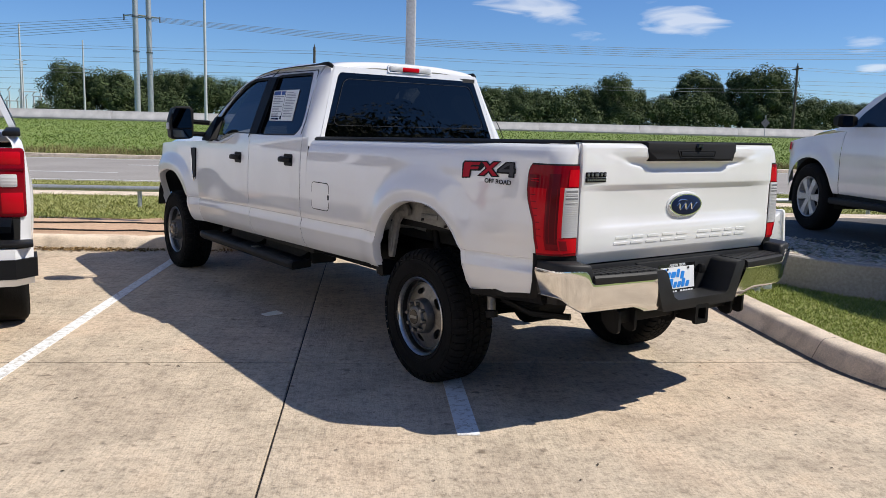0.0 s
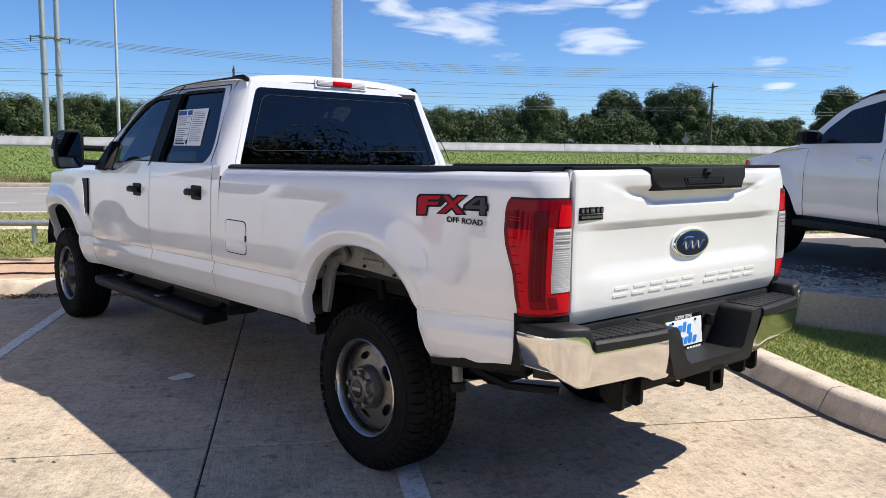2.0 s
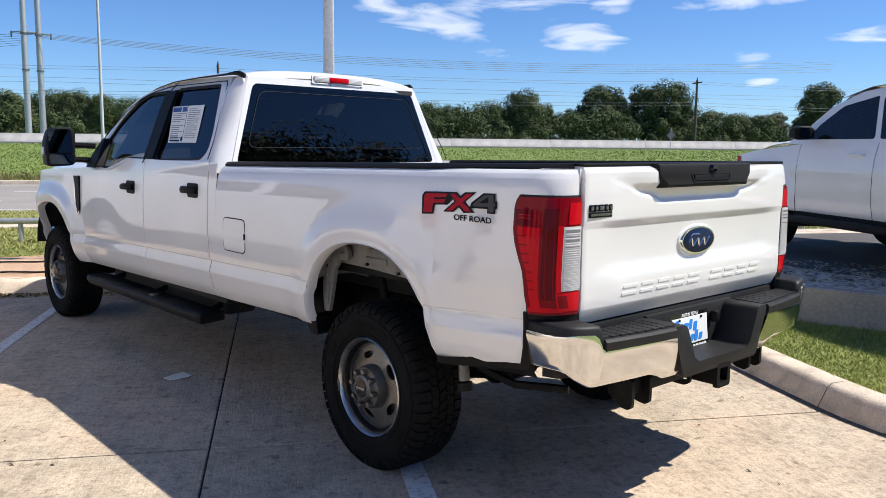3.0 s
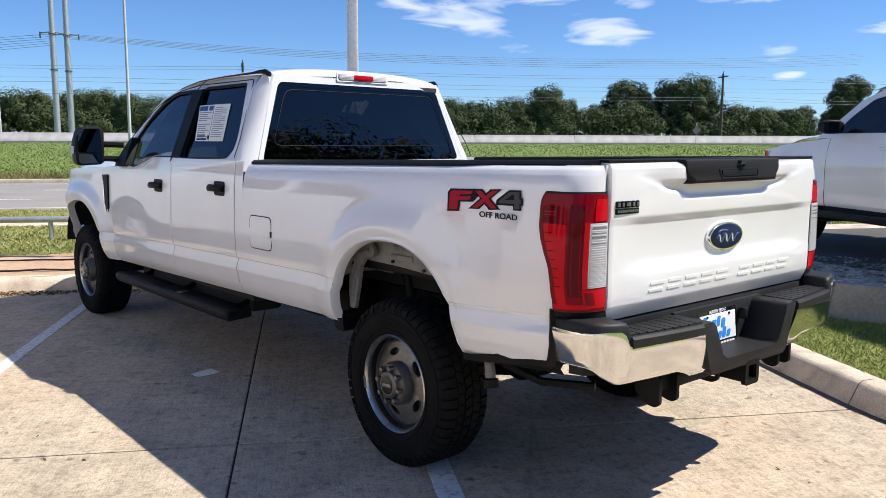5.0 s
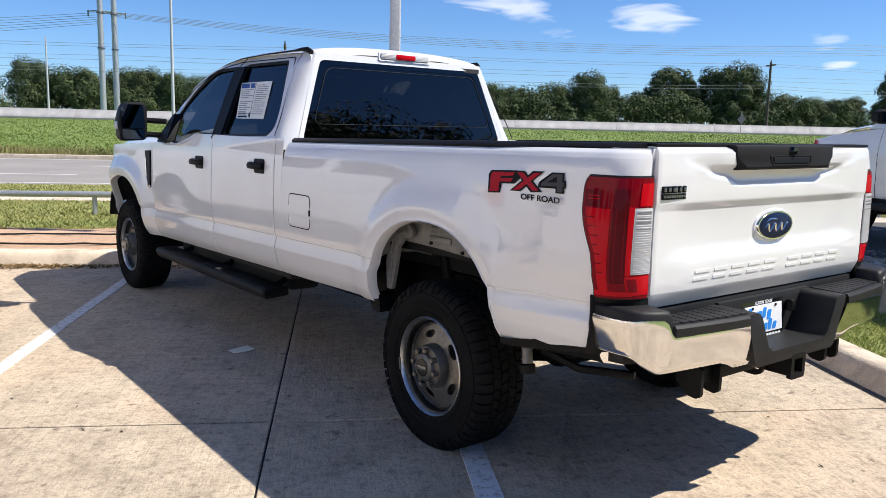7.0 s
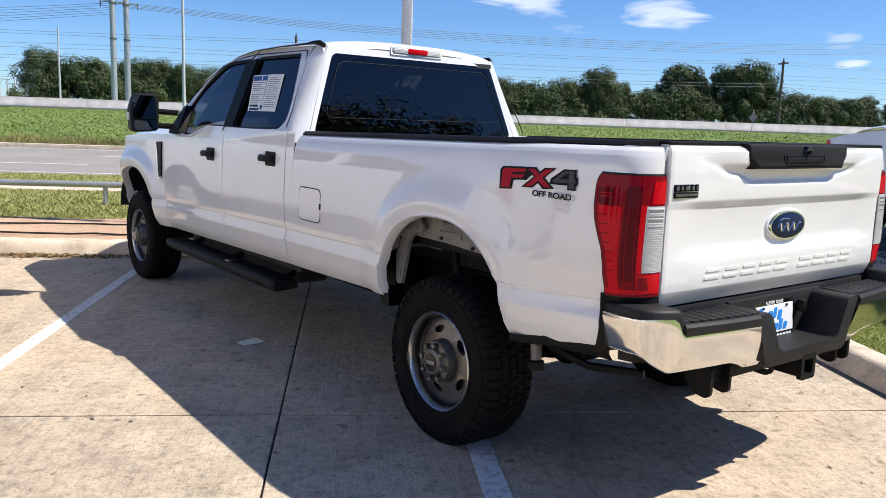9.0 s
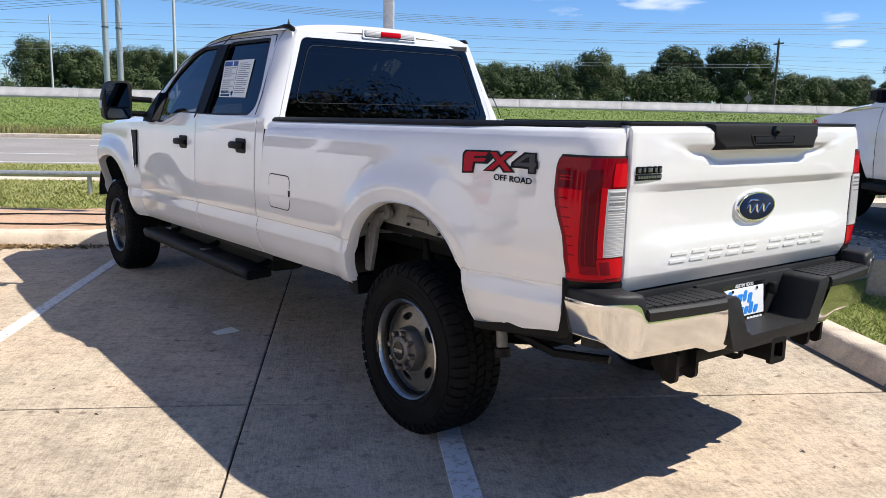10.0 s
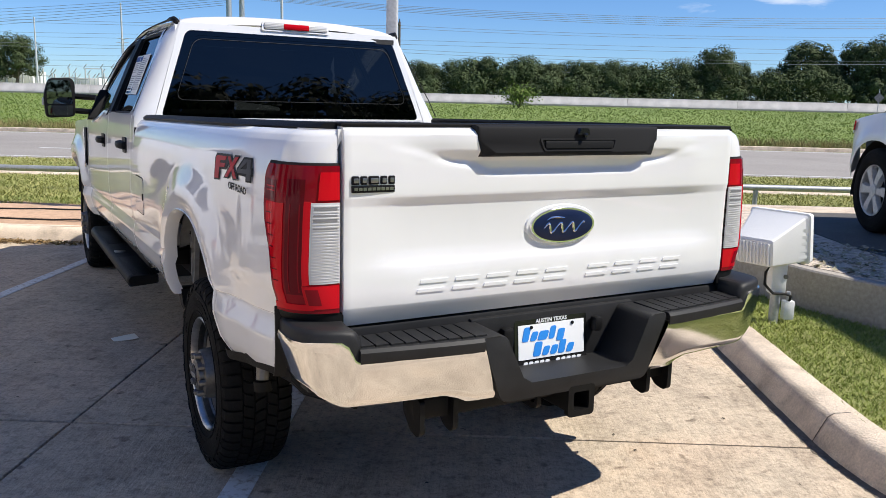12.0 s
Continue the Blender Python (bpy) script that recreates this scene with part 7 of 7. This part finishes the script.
def build_left_pickup():
    """White pickup parked with its tail to the viewer; origin on the ground under its tail's middle."""
    t = thing("parked_pickup", "white pickup with red tail lamps parked beside the bay line", "pickup truck", lot(-4.16, -0.40, 0.0, 22.0))
    W = ([0.52, 0.60, 0.75, 0.95, 1.15, 1.30, 1.38, 1.41], [0.93, 0.97, 0.99, 1.0, 0.995, 0.98, 0.96, 0.93])
    w = lambda y, z: float(np.interp(z, *W)) + 0.025 * (1 - smooth01(1.0, 1.3, math.hypot((y - 1.15) / 0.50, max(0, z - 0.5) / 0.55)))
    levels = list(np.arange(0.50, 1.42, 0.03))
    low = lambda y: max(0.55, arch(y, 1.15, 0.48, 0.98, 0.45, 2.3), arch(y, 4.85, 0.5, 0.98, 0.45, 2.3))
    for side in (-1, 1):
        for name, y0, y1, hi in (("bed_side", 0.0, 2.0, 1.41), ("rear_door", 2.02, 2.95, 1.41), ("front_door", 2.96, 4.05, 1.41), ("front_fender", 4.06, 5.75, 1.33)):
            ys = sorted({y0, y1, *np.arange(y0, y1, 0.09), *[c + 0.48 * math.cos(math.pi * i / 20) for c in (1.15, 4.85) for i in range(21) if y0 < c + 0.48 * math.cos(math.pi * i / 20) < y1]})
            bm = bm_new()
            clipped_sheet(bm, ys, levels, low, lambda y: hi, lambda y, z: (side * (w(y, z) - 0.06 * (1 - smooth01(0.0, 0.06, y)) ** 2), y, z))
            part(name, bm, PAINT, t, "white body panel", angle=50)
        bm = bm_new()
        prism(bm, rounded([(2.05, 1.40), (2.15, 1.85), (3.3, 1.87), (4.1, 1.42)], 0.06), lambda u, v, d: (side * (0.94 - (v - 1.41) * 0.4 - d), u, v), 0.05)
        house = part("glasshouse", bm, PAINT, t)
        bm = bm_new()
        prism(bm, rounded([(2.25, 1.44), (2.30, 1.80), (3.2, 1.82), (3.80, 1.45)], 0.05), lambda u, v, d: (side * (0.945 - (v - 1.41) * 0.4 - d), u, v), 0.02)
        part("side_window", bm, GLOSSBLACK, house)
        lamp = part("tail_lamp", box(bm_new(), *sorted((side * 0.815, side * 0.975)), -0.012, 0.12, 0.90, 1.33, 0.025), REDMID, t, "tall red tail lamp with a clear middle")
        part("stop_lens", box(bm_new(), *sorted((side * 0.835, side * 0.96)), -0.016, 0.05, 0.925, 1.06, 0.012), RED, lamp)
        part("turn_lens", box(bm_new(), *sorted((side * 0.835, side * 0.955)), -0.016, 0.05, 1.225, 1.31, 0.012), RED, lamp)
        part("reversing_lens", box(bm_new(), *sorted((side * 0.835, side * 0.93)), -0.02, 0.02, 1.09, 1.17, 0.01), CLEAR, lamp)
        part("lamp_divider", box(bm_new(), *sorted((side * 0.82, side * 0.97)), -0.016, 0.02, 1.19, 1.205, 0.003), REDDARK, lamp)
        for y in (1.15, 4.85):
            generic_wheel(t, side * 0.965, y, 0.385, side, 0.39)
    gate = part("tailgate", box(bm_new(), -0.805, 0.805, -0.02, 0.06, 0.78, 1.42, 0.015), PAINT, t, "white tailgate")
    part("tailgate_step", box(bm_new(), -0.70, 0.70, -0.03, 0.0, 1.05, 1.20, 0.01), PAINT, gate)
    part("bed_floor", box(bm_new(), -0.88, 0.88, 0.05, 2.0, 0.80, 0.84), BLACK, t)
    part("bed_rail", box(bm_new(), 0.86, 0.96, 0.0, 2.0, 1.40, 1.43, 0.008), BLACK, t)
    bm = bm_new()
    loft(bm, [[(x, y + (0.10 if abs(x) > 0.95 else 0.0), z) for y, z in ((-0.16, 0.50), (-0.21, 0.545), (-0.20, 0.73), (-0.02, 0.75), (0.02, 0.50))] for x in (-1.0, -0.9, -0.5, 0.5, 0.9, 1.0)])
    part("rear_bumper", bm, PAINT, t, "white and black rear bumper")
    bm = bm_new()
    loft(bm, [[(x, y + (0.10 if abs(x) > 0.95 else 0.0), z) for y, z in ((-0.16, 0.545), (-0.235, 0.555), (-0.225, 0.67), (0.02, 0.67), (0.02, 0.545))] for x in (-1.02, -0.9, -0.5, 0.5, 0.9, 1.02)])
    part("lower_bumper", bm, BLACK, t, "black lower bumper")
    part("bumper_top", box(bm_new(), -1.0, 1.0, -0.20, 0.0, 0.742, 0.765, 0.006), BLACK, t)
    part("roof", box(bm_new(), -0.74, 0.74, 2.2, 3.4, 1.84, 1.91, 0.03), PAINT, t)
    part("back_window", box(bm_new(), -0.80, 0.80, 2.06, 2.12, 1.42, 1.86, 0.02), GLOSSBLACK, t)
    part("windscreen", box(bm_new(), -0.74, 0.74, 3.35, 3.45, 1.45, 1.86, 0.02), GLOSSBLACK, t)
    part("bonnet", box(bm_new(), -0.93, 0.93, 4.0, 5.75, 1.25, 1.36, 0.05), PAINT, t)
    part("nose", box(bm_new(), -0.92, 0.92, 5.70, 5.85, 0.6, 1.30, 0.04), BLACK, t)
    part("underbody", box(bm_new(), -0.8, 0.8, 0.0, 5.6, 0.55, 0.8), UNDER, t)


build_left_pickup()

# ---- poles, wires and signs ----


def build_light_pole(x, y, z0, top, w, label):
    t = thing("light_pole", label, "light pole", lot(x, y, z0))
    bm = bm_new()
    loft(bm, [[(u * k, v * k, z) for u, v in rounded([(-w, -w), (w, -w), (w, w), (-w, w)], w * 0.35, 3)] for z, k in ((0, 1.0), (top, 0.8))])
    part("shaft", bm, POLE_WHITE, t, "pale painted square shaft")
    bm = bm_new()
    box(bm, -w * 1.8, w * 1.8, -w * 1.8, w * 1.8, 0, 0.05, 0.01)
    part("base_plate", bm, POLE_WHITE, t)
    bm = bm_new()
    box(bm, -0.9, 0.9, -0.22, 0.22, top, top + 0.14, 0.03)
    part("lamp_head", bm, FIXTURE, t)
    return t


build_light_pole(-0.62, 5.62, 0.13, 9.0, 0.066, "tall pale square light pole behind the front kerb")


def round_pole(name, x, y, z0, top, r0, r1, mat, label, category="utility pole"):
    t = thing(name, label, category, lot(x, y, z0))
    part("shaft", tube(bm_new(), [(0, 0, 0), (0, 0, top * 0.5), (0, 0, top)], [r0, (r0 + r1) / 2, r1], 14), mat, t)
    return t


def street_lamp(x, y, top, arms, r=0.11, reach=1.0):
    t = round_pole("street_lamp", x, y, land_z(y), top, r, r * 0.55, POLE_WHITE, "slim grey highway street lamp beyond the road", "street lamp")
    for s in arms:
        part("arm", tube(bm_new(), [(0, 0, top - 0.1), (s * 0.7 * reach, 0, top + 0.15 * reach), (s * 1.5 * reach, 0, top + 0.2 * reach)], 0.05, 8), POLE_WHITE, t)
        part("lamp_head", box(bm_new(), (s * 1.8 - 0.35) * reach, (s * 1.8 + 0.35) * reach, -0.14 * reach, 0.14 * reach, top + 0.12 * reach, top + 0.26 * reach, 0.02), POLE_WHITE, t)
    return t


street_lamp(-11.3, 48.0, 17.0, (1,), 0.10)
street_lamp(-44.6, 104.0, 11.0, (), 0.17)
street_lamp(-46.2, 108.0, 6.2, (-1, 1), 0.10, 0.4)
street_lamp(-43.6, 102.0, 6.4, (-1, 1), 0.10, 0.4)
street_lamp(-37.0, 104.0, 9.3, (), 0.14)
street_lamp(-56.0, 104.0, 9.0, (), 0.14)

for _x, _y in ((-28.6, 97.0), (-27.45, 98.5)):
    _p = round_pole("transmission_pole", _x, _y, 1.8, 27.0, 0.36, 0.27, GALVANISED, "tall grey steel transmission pole of a close pair")
    for _z in (7.6, 11.6):
        part("band", tube(bm_new(), [(0, 0, _z), (0, 0, _z + 0.14)], 0.42, 12), STEELDARK, _p)
    for _s in (-1, 1):
        part("crossarm", tube(bm_new(), [(0, 0, 11.9), (_s * 1.3, 0, 11.75)], 0.08, 8), GALVANISED, _p)
        part("insulator", tube(bm_new(), [(_s * 1.3, 0, 11.9), (_s * 1.3, 0, 11.2)], 0.08, 8), STEELDARK, _p)

for _x, _top in ((41.6, 6.8), (-6.3, 7.0), (88.0, 6.8)):
    _p = round_pole("wood_pole", _x, 75.0, 1.7, _top, 0.15, 0.11, WOOD_POLE, "dark wooden utility pole in front of trees")
    part("crossarm", box(bm_new(), -0.08, 0.08, -0.9, 0.9, _top - 0.35, _top - 0.22, 0.01), WOOD_POLE, _p)
    part("pole_pin", tube(bm_new(), [(0, 0, _top), (0, 0, _top + 0.25)], 0.06, 6), STEELDARK, _p)


def cable(points, r=0.022):
    """An overhead wire hung through points, sagging between them."""
    pts = []
    for (a, b, s) in zip(points, points[1:], [p[3] for p in points]):
        for i in range(13):
            t = i / 12
            pts.append((a[0] + (b[0] - a[0]) * t, a[1] + (b[1] - a[1]) * t, a[2] + (b[2] - a[2]) * t - 4 * s * t * (1 - t)))
    alone("overhead_wire", tube(bm_new(), pts, r, 5), WIRE, "thin dark overhead wire against the sky", "wire", group="overhead wires", m=LOT)


for _k in range(5):
    _o = (_k - 2) * 0.30
    cable([(-27.0, 97.5 + _o, 13.5 - 0.10 * _k, 1.6), (75.0, 99 + _o, 13.6 - 0.32 * _k, 0), ])
for _k in range(6):
    cable([(-29.0, 97.5 + _k * 0.2, 13.5 - 0.22 * _k, 0.9), (-110.0, 92 + _k, 8.4 - 0.45 * _k, 0)])
for _z, _s in ((10.2, 0.3), (9.6, 0.3), (7.2, 0.5), (6.4, 0.4), (5.6, 0.4)):
    cable([(-130.0, 118, _z, _s), (-30.0, 118, _z, _s), (95.0, 118, _z, 0)], 0.02)
for _z in (8.35, 8.1, 6.2, 5.9):
    cable([(-60.0, 75, _z, 0.25), (-6.3, 75, _z, 0.35), (41.6, 75, _z, 0.35), (88.0, 75, _z - 0.1, 0)], 0.014)


def build_sign():
    t = thing("road_sign", "grey back of a diamond road sign by the highway", "road sign", lot(29.6, 56.6, 1.5))
    part("post", tube(bm_new(), [(0, 0.03, 0), (0, 0.03, 1.6)], 0.03, 8), GALVANISED, t)
    bm = bm_new()
    prism(bm, rounded([(0, 0.62), (0.36, 1.0), (0, 1.38), (-0.36, 1.0)], 0.04), lambda u, v, d: (u, d, v), 0.01)
    part("board", bm, STEELDARK, t, "grey diamond board")


build_sign()


def build_substation():
    """Pale steelwork of a far substation beyond the highway."""
    rng = random.Random(9)
    t = thing("substation", "distant pale steel substation frames behind the barrier", "substation", lot(-57.0, 112.0, 1.9))
    part("building", box(bm_new(), -12.0, -5.0, 2, 6, 0, 2.4, 0.05), FIXTURE, t, "low pale control building")
    part("shed", box(bm_new(), 1.5, 5.0, 1, 4, 0, 1.6, 0.05), FIXTURE, t)
    for i in range(46):
        x = -12 + i * 0.58 + rng.uniform(-0.3, 0.3)
        h = rng.uniform(1.4, 3.0)
        bm = bm_new()
        tube(bm, [(x, 0, 0), (x, 0, h)], 0.10, 6)
        if i % 3 == 0:
            tube(bm, [(x, 0, h), (x + 2.2, 0, h)], 0.07, 6)
        tube(bm, [(x - 0.25, 0, h), (x + 0.2, 0, h + 0.6)], 0.06, 6)
        part("steel_frame", bm, POLE_WHITE, t)


build_substation()

# ---- trees ----


def tree_meshes(seed, height, width, bole, mat, count=11500, leaf=0.155, clumps=24):
    """A trunk with limbs, and a crown of leaf cards in uneven clumps with gaps."""
    rng = np.random.default_rng(seed)
    rnd = random.Random(seed)
    bm = bm_new()
    tube(bm, [(0, 0, -0.3), (0.1, 0, bole * 0.5), (0.0, 0.1, bole), (0.1, 0.1, height * 0.7)], [0.30, 0.24, 0.19, 0.06], 8)
    centres = []
    for i in range(clumps):
        a = i * 2.4 + rnd.uniform(-0.4, 0.4)
        f = (i + 0.5) / clumps
        z = bole + (height - bole) * (0.10 + 0.80 * f)
        spread = width / 2 * math.sqrt(max(0.05, 1 - ((f - 0.35) / 0.72) ** 2)) * rnd.uniform(0.35, 0.85)
        c = (math.cos(a) * spread, math.sin(a) * spread, z)
        centres.append((*c, rnd.uniform(0.14, 0.24) * width))
        if i % 2 == 0:
            tube(bm, [(0.05, 0.05, bole * rnd.uniform(0.7, 1.0)), (c[0] * 0.5, c[1] * 0.5, (bole + z) / 2), c], [0.11, 0.07, 0.02], 6)
    trunk = finish(bm, "trunk", BARK)
    k = rng.integers(0, clumps, count)
    cs = np.array(centres)[k]
    d = rng.normal(size=(count, 3))
    d /= np.linalg.norm(d, axis=1, keepdims=True)
    rad = cs[:, 3] * (0.45 + 0.6 * rng.random(count) ** 0.6)
    p = cs[:, :3] + d * rad[:, None] * (1.0, 1.0, 0.72)
    nm = d + rng.normal(size=(count, 3)) * 0.16 + (0, 0, 0.25)
    nm /= np.linalg.norm(nm, axis=1, keepdims=True)
    v, f = leaf_quads(p, nm, rng.uniform(0.6, 1.4, count) * leaf, rng)
    return trunk, from_arrays("crown", v, f, mat)


KINDS = [tree_meshes(11, 8.0, 8.0, 1.6, LEAF_DARK), tree_meshes(12, 8.0, 6.6, 1.2, LEAF_DARK), tree_meshes(13, 8.0, 9.5, 1.8, LEAF_OLIVE), tree_meshes(14, 8.0, 7.4, 1.0, LEAF_OLIVE), tree_meshes(15, 8.0, 5.6, 2.4, LEAF_DARK, 9000), tree_meshes(16, 8.0, 8.0, 1.6, LEAF_DARK, 30000, 0.10, 30)]


def tree(kind, x, y, top, wide=1.0, turn=0.0, spot="behind the highway"):
    z0 = land_z(y)
    k = (top - z0) / 8.3
    t = thing("tree", ("dark" if kind in (0, 1, 4, 5) else "olive") + " green broadleaf tree " + spot, "tree", lot(x, y, z0, turn) @ Matrix.Diagonal((k * wide, k * wide, k, 1)), "roadside trees")
    hang("trunk", KINDS[kind][0], t)
    hang("crown", KINDS[kind][1], t)
    return t


_rng = random.Random(21)
# across, top height, kind, breadth
for _x, _top, _kind, _w in ((-40.3, 9.0, 0, 1.0), (-37.0, 7.6, 3, 1.0), (-33.6, 8.0, 1, 1.1), (-29.6, 8.2, 2, 0.9), (-26.5, 8.3, 0, 0.9), (-23.0, 7.6, 3, 1.0), (-19.5, 7.4, 2, 0.9), (-15.0, 7.0, 1, 1.0), (-10.5, 7.0, 3, 1.0), (-5.7, 6.8, 0, 1.0), (-1.5, 7.2, 2, 0.9), (2.6, 7.6, 1, 1.0), (7.0, 7.0, 3, 1.0), (11.5, 7.2, 0, 1.0), (15.6, 7.4, 3, 1.0), (19.5, 7.0, 2, 0.9), (23.2, 7.3, 1, 1.0), (28.2, 7.8, 2, 0.85), (32.8, 9.5, 0, 1.0), (37.2, 8.0, 3, 0.9), (41.4, 6.5, 1, 1.0), (46.6, 10.9, 4, 1.15), (49.0, 9.6, 1, 0.75), (52.4, 10.8, 1, 1.0), (55.2, 11.4, 0, 0.95), (59.0, 9.6, 3, 0.7), (62.5, 6.5, 1, 1.0), (66.5, 6.6, 2, 0.9), (70.5, 6.8, 3, 1.0), (74.8, 6.9, 0, 0.9), (79.2, 11.7, 4, 1.0), (81.0, 7.4, 2, 1.0), (86.0, 7.4, 1, 1.1), (91.0, 7.6, 3, 1.1), (-61.0, 9.2, 0, 1.1), (-66.5, 7.4, 2, 1.1)):
    tree(_kind, _x, 110.0 + _rng.uniform(-3.0, 3.0), _top, _w, _rng.uniform(0, 360))
for _i in range(42):
    tree(_i * 3 % 5 if _i % 5 else 2, -41.0 + _i * 3.3 + _rng.uniform(-1, 1), 121.0 + _rng.uniform(-3.0, 3.0), _rng.uniform(6.6, 8.4), _rng.uniform(0.9, 1.2), _rng.uniform(0, 360))
# trees behind the viewer, mirrored in the rear window
for _x, _y, _top, _kind in ((22.7, -12.7, 10.6, 0), (21.3, -17.0, 11.9, 1), (29.5, -12.3, 11.6, 5), (36.0, -12.8, 12.8, 1), (44.0, -10.0, 13.2, 0), (27.0, -24.0, 9.0, 3), (33.0, -31.0, 9.5, 0), (24.0, -32.0, 8.5, 2), (40.0, -36.0, 10.0, 1), (16.0, -36.0, 8.5, 3), (6.0, -38.0, 9.0, 0)):
    tree(_kind, _x, _y, _top, 1.1, _rng.uniform(0, 360), "at the edge of the parking lot")


def build_understory():
    rng = np.random.default_rng(31)
    n, m = 170000, 620
    cx = rng.uniform(-42, 100, m)
    cz = 1.9 + rng.random(m) ** 1.6 * (3.4 + 1.0 * np.sin(cx * 0.31) + 0.7 * np.sin(cx * 0.83 + 1))
    cy = 106.0 + rng.normal(0, 1.4, m) + (cz - 1.8) * 0.3
    cr = rng.uniform(0.8, 1.9, m)
    k = rng.integers(0, m, n)
    d = rng.normal(size=(n, 3))
    d /= np.linalg.norm(d, axis=1, keepdims=True)
    rad = cr[k] * (0.6 + 0.45 * rng.random(n))
    x, y, z = cx[k] + d[:, 0] * rad, cy[k] + d[:, 1] * rad, np.maximum(1.7, cz[k] + d[:, 2] * rad)
    nm = d + rng.normal(size=(n, 3)) * 0.16 + (0, 0, 0.2)
    nm /= np.linalg.norm(nm, axis=1, keepdims=True)
    v, f = leaf_quads(np.column_stack([x, y, z]), nm, rng.uniform(0.10, 0.24, n), rng)
    ob = tagged(new("thicket", from_arrays("thicket", v, f, LEAF_OLIVE)), "dense dark thicket under the far trees", "shrubs", "", "stuff")
    ob.matrix_world = LOT


build_understory()


def build_shrub():
    rng = np.random.default_rng(33)
    t = thing("shrub", "loose yellow-green weed shrub on the grassy slope", "shrub", lot(3.3, 46.0, land_z(46.0)))
    bm = bm_new()
    n = 1500
    for i in range(14):
        a = i * 2.4
        tube(bm, [(0, 0, 0), (math.cos(a) * 0.3, math.sin(a) * 0.3, 0.6), (math.cos(a) * 0.8, math.sin(a) * 0.5, 1.0 + 0.3 * (i % 3))], [0.02, 0.015, 0.006], 5)
    part("stems", bm, BARK, t)
    d = rng.normal(size=(n, 3))
    p = d * (0.45, 0.3, 0.28) + (0, 0, 0.75)
    p = p[p[:, 2] > 0.1]
    nm = rng.normal(size=p.shape)
    nm /= np.linalg.norm(nm, axis=1, keepdims=True)
    v, f = leaf_quads(p, nm, rng.uniform(0.05, 0.11, len(p)), rng)
    ob = hang("foliage", from_arrays("foliage", v, f, BLADE_VERGE), t)


build_shrub()


def build_grass():
    rng = np.random.default_rng(41)
    n = 110000
    y = 6.32 + rng.random(n) ** 1.3 * 7.2
    x = rng.uniform(-1, 1, n) * (6 + y * 0.75) - 1.0
    keep = (np.abs(y - 10.52) > 0.46)
    p = np.column_stack([x, y])[keep]
    ob = tagged(new("lawn_grass", blades(p, 0.135, 0.02, 0.06, 0.010, BLADE_LAWN, rng, 0.9)), "short sun-bleached mown grass", "grass", "", "stuff")
    ob.matrix_world = LOT
    n = 150000
    y = 25.75 + rng.random(n) ** 1.25 * 24.5
    x = rng.uniform(-1, 1, n) * (10 + y * 0.85) + 2.0
    z = np.interp(y, [q[0] for q in LAND], [q[1] for q in LAND]) - 0.02
    ob = tagged(new("verge_grass", blades(np.column_stack([x, y]), z, 0.04, 0.11, 0.028, BLADE_VERGE, rng, 1.3)), "tall green grass on the highway slope", "grass", "", "stuff")
    ob.matrix_world = LOT
    # dry fringe along the far kerb
    n = 26000
    y = 25.75 + np.abs(rng.normal(0, 1.1, n))
    x = rng.uniform(-32, 40, n)
    ob = tagged(new("dry_fringe", blades(np.column_stack([x, y]), np.interp(y, [q[0] for q in LAND], [q[1] for q in LAND]) - 0.02, 0.06, 0.30, 0.018, greens("dry_grass", (0.16, 0.13, 0.06), (0.30, 0.26, 0.12), (0.42, 0.36, 0.2)), rng, 0.5)), "dry brown grass fringe behind the far kerb", "grass", "", "stuff")
    ob.matrix_world = LOT


build_grass()


# ---- added bounce building, out of view behind and beside the viewer ----


def build_bounce_building():
    """Plain pale building, added out of view to close the lot and bounce sunlight."""
    t = thing("showroom_building", "plain cream stucco showroom with dark windows across the lot", "building", lot(-13.5, -12.0, 0.0))
    part("wall", box(bm_new(), -8.0, 0.0, -16.0, 15.0, -0.1, 6.6, 0.02), BOUNCE_STUCCO, t)
    part("parapet", box(bm_new(), -8.1, 0.12, -16.1, 15.1, 6.604, 7.2, 0.03), BOUNCE_STUCCO, t)
    for i in range(6):
        y = -13.5 + i * 4.9
        w = part("window", box(bm_new(), 0.004, 0.06, y - 1.3, y + 1.3, 1.0, 3.2, 0.01), FRAME, t, "dark shop window")
        part("pane", box(bm_new(), 0.062, 0.07, y - 1.2, y + 1.2, 1.1, 3.1), GLOSSBLACK, w)


# pale face of the added building, bright enough to fill the pickup's shaded side
BOUNCE_STUCCO = mottled("cream_stucco", (0.70, 0.69, 0.665), (0.82, 0.81, 0.79), 0.8, 0.9, 30.0, 0.2)
build_bounce_building()
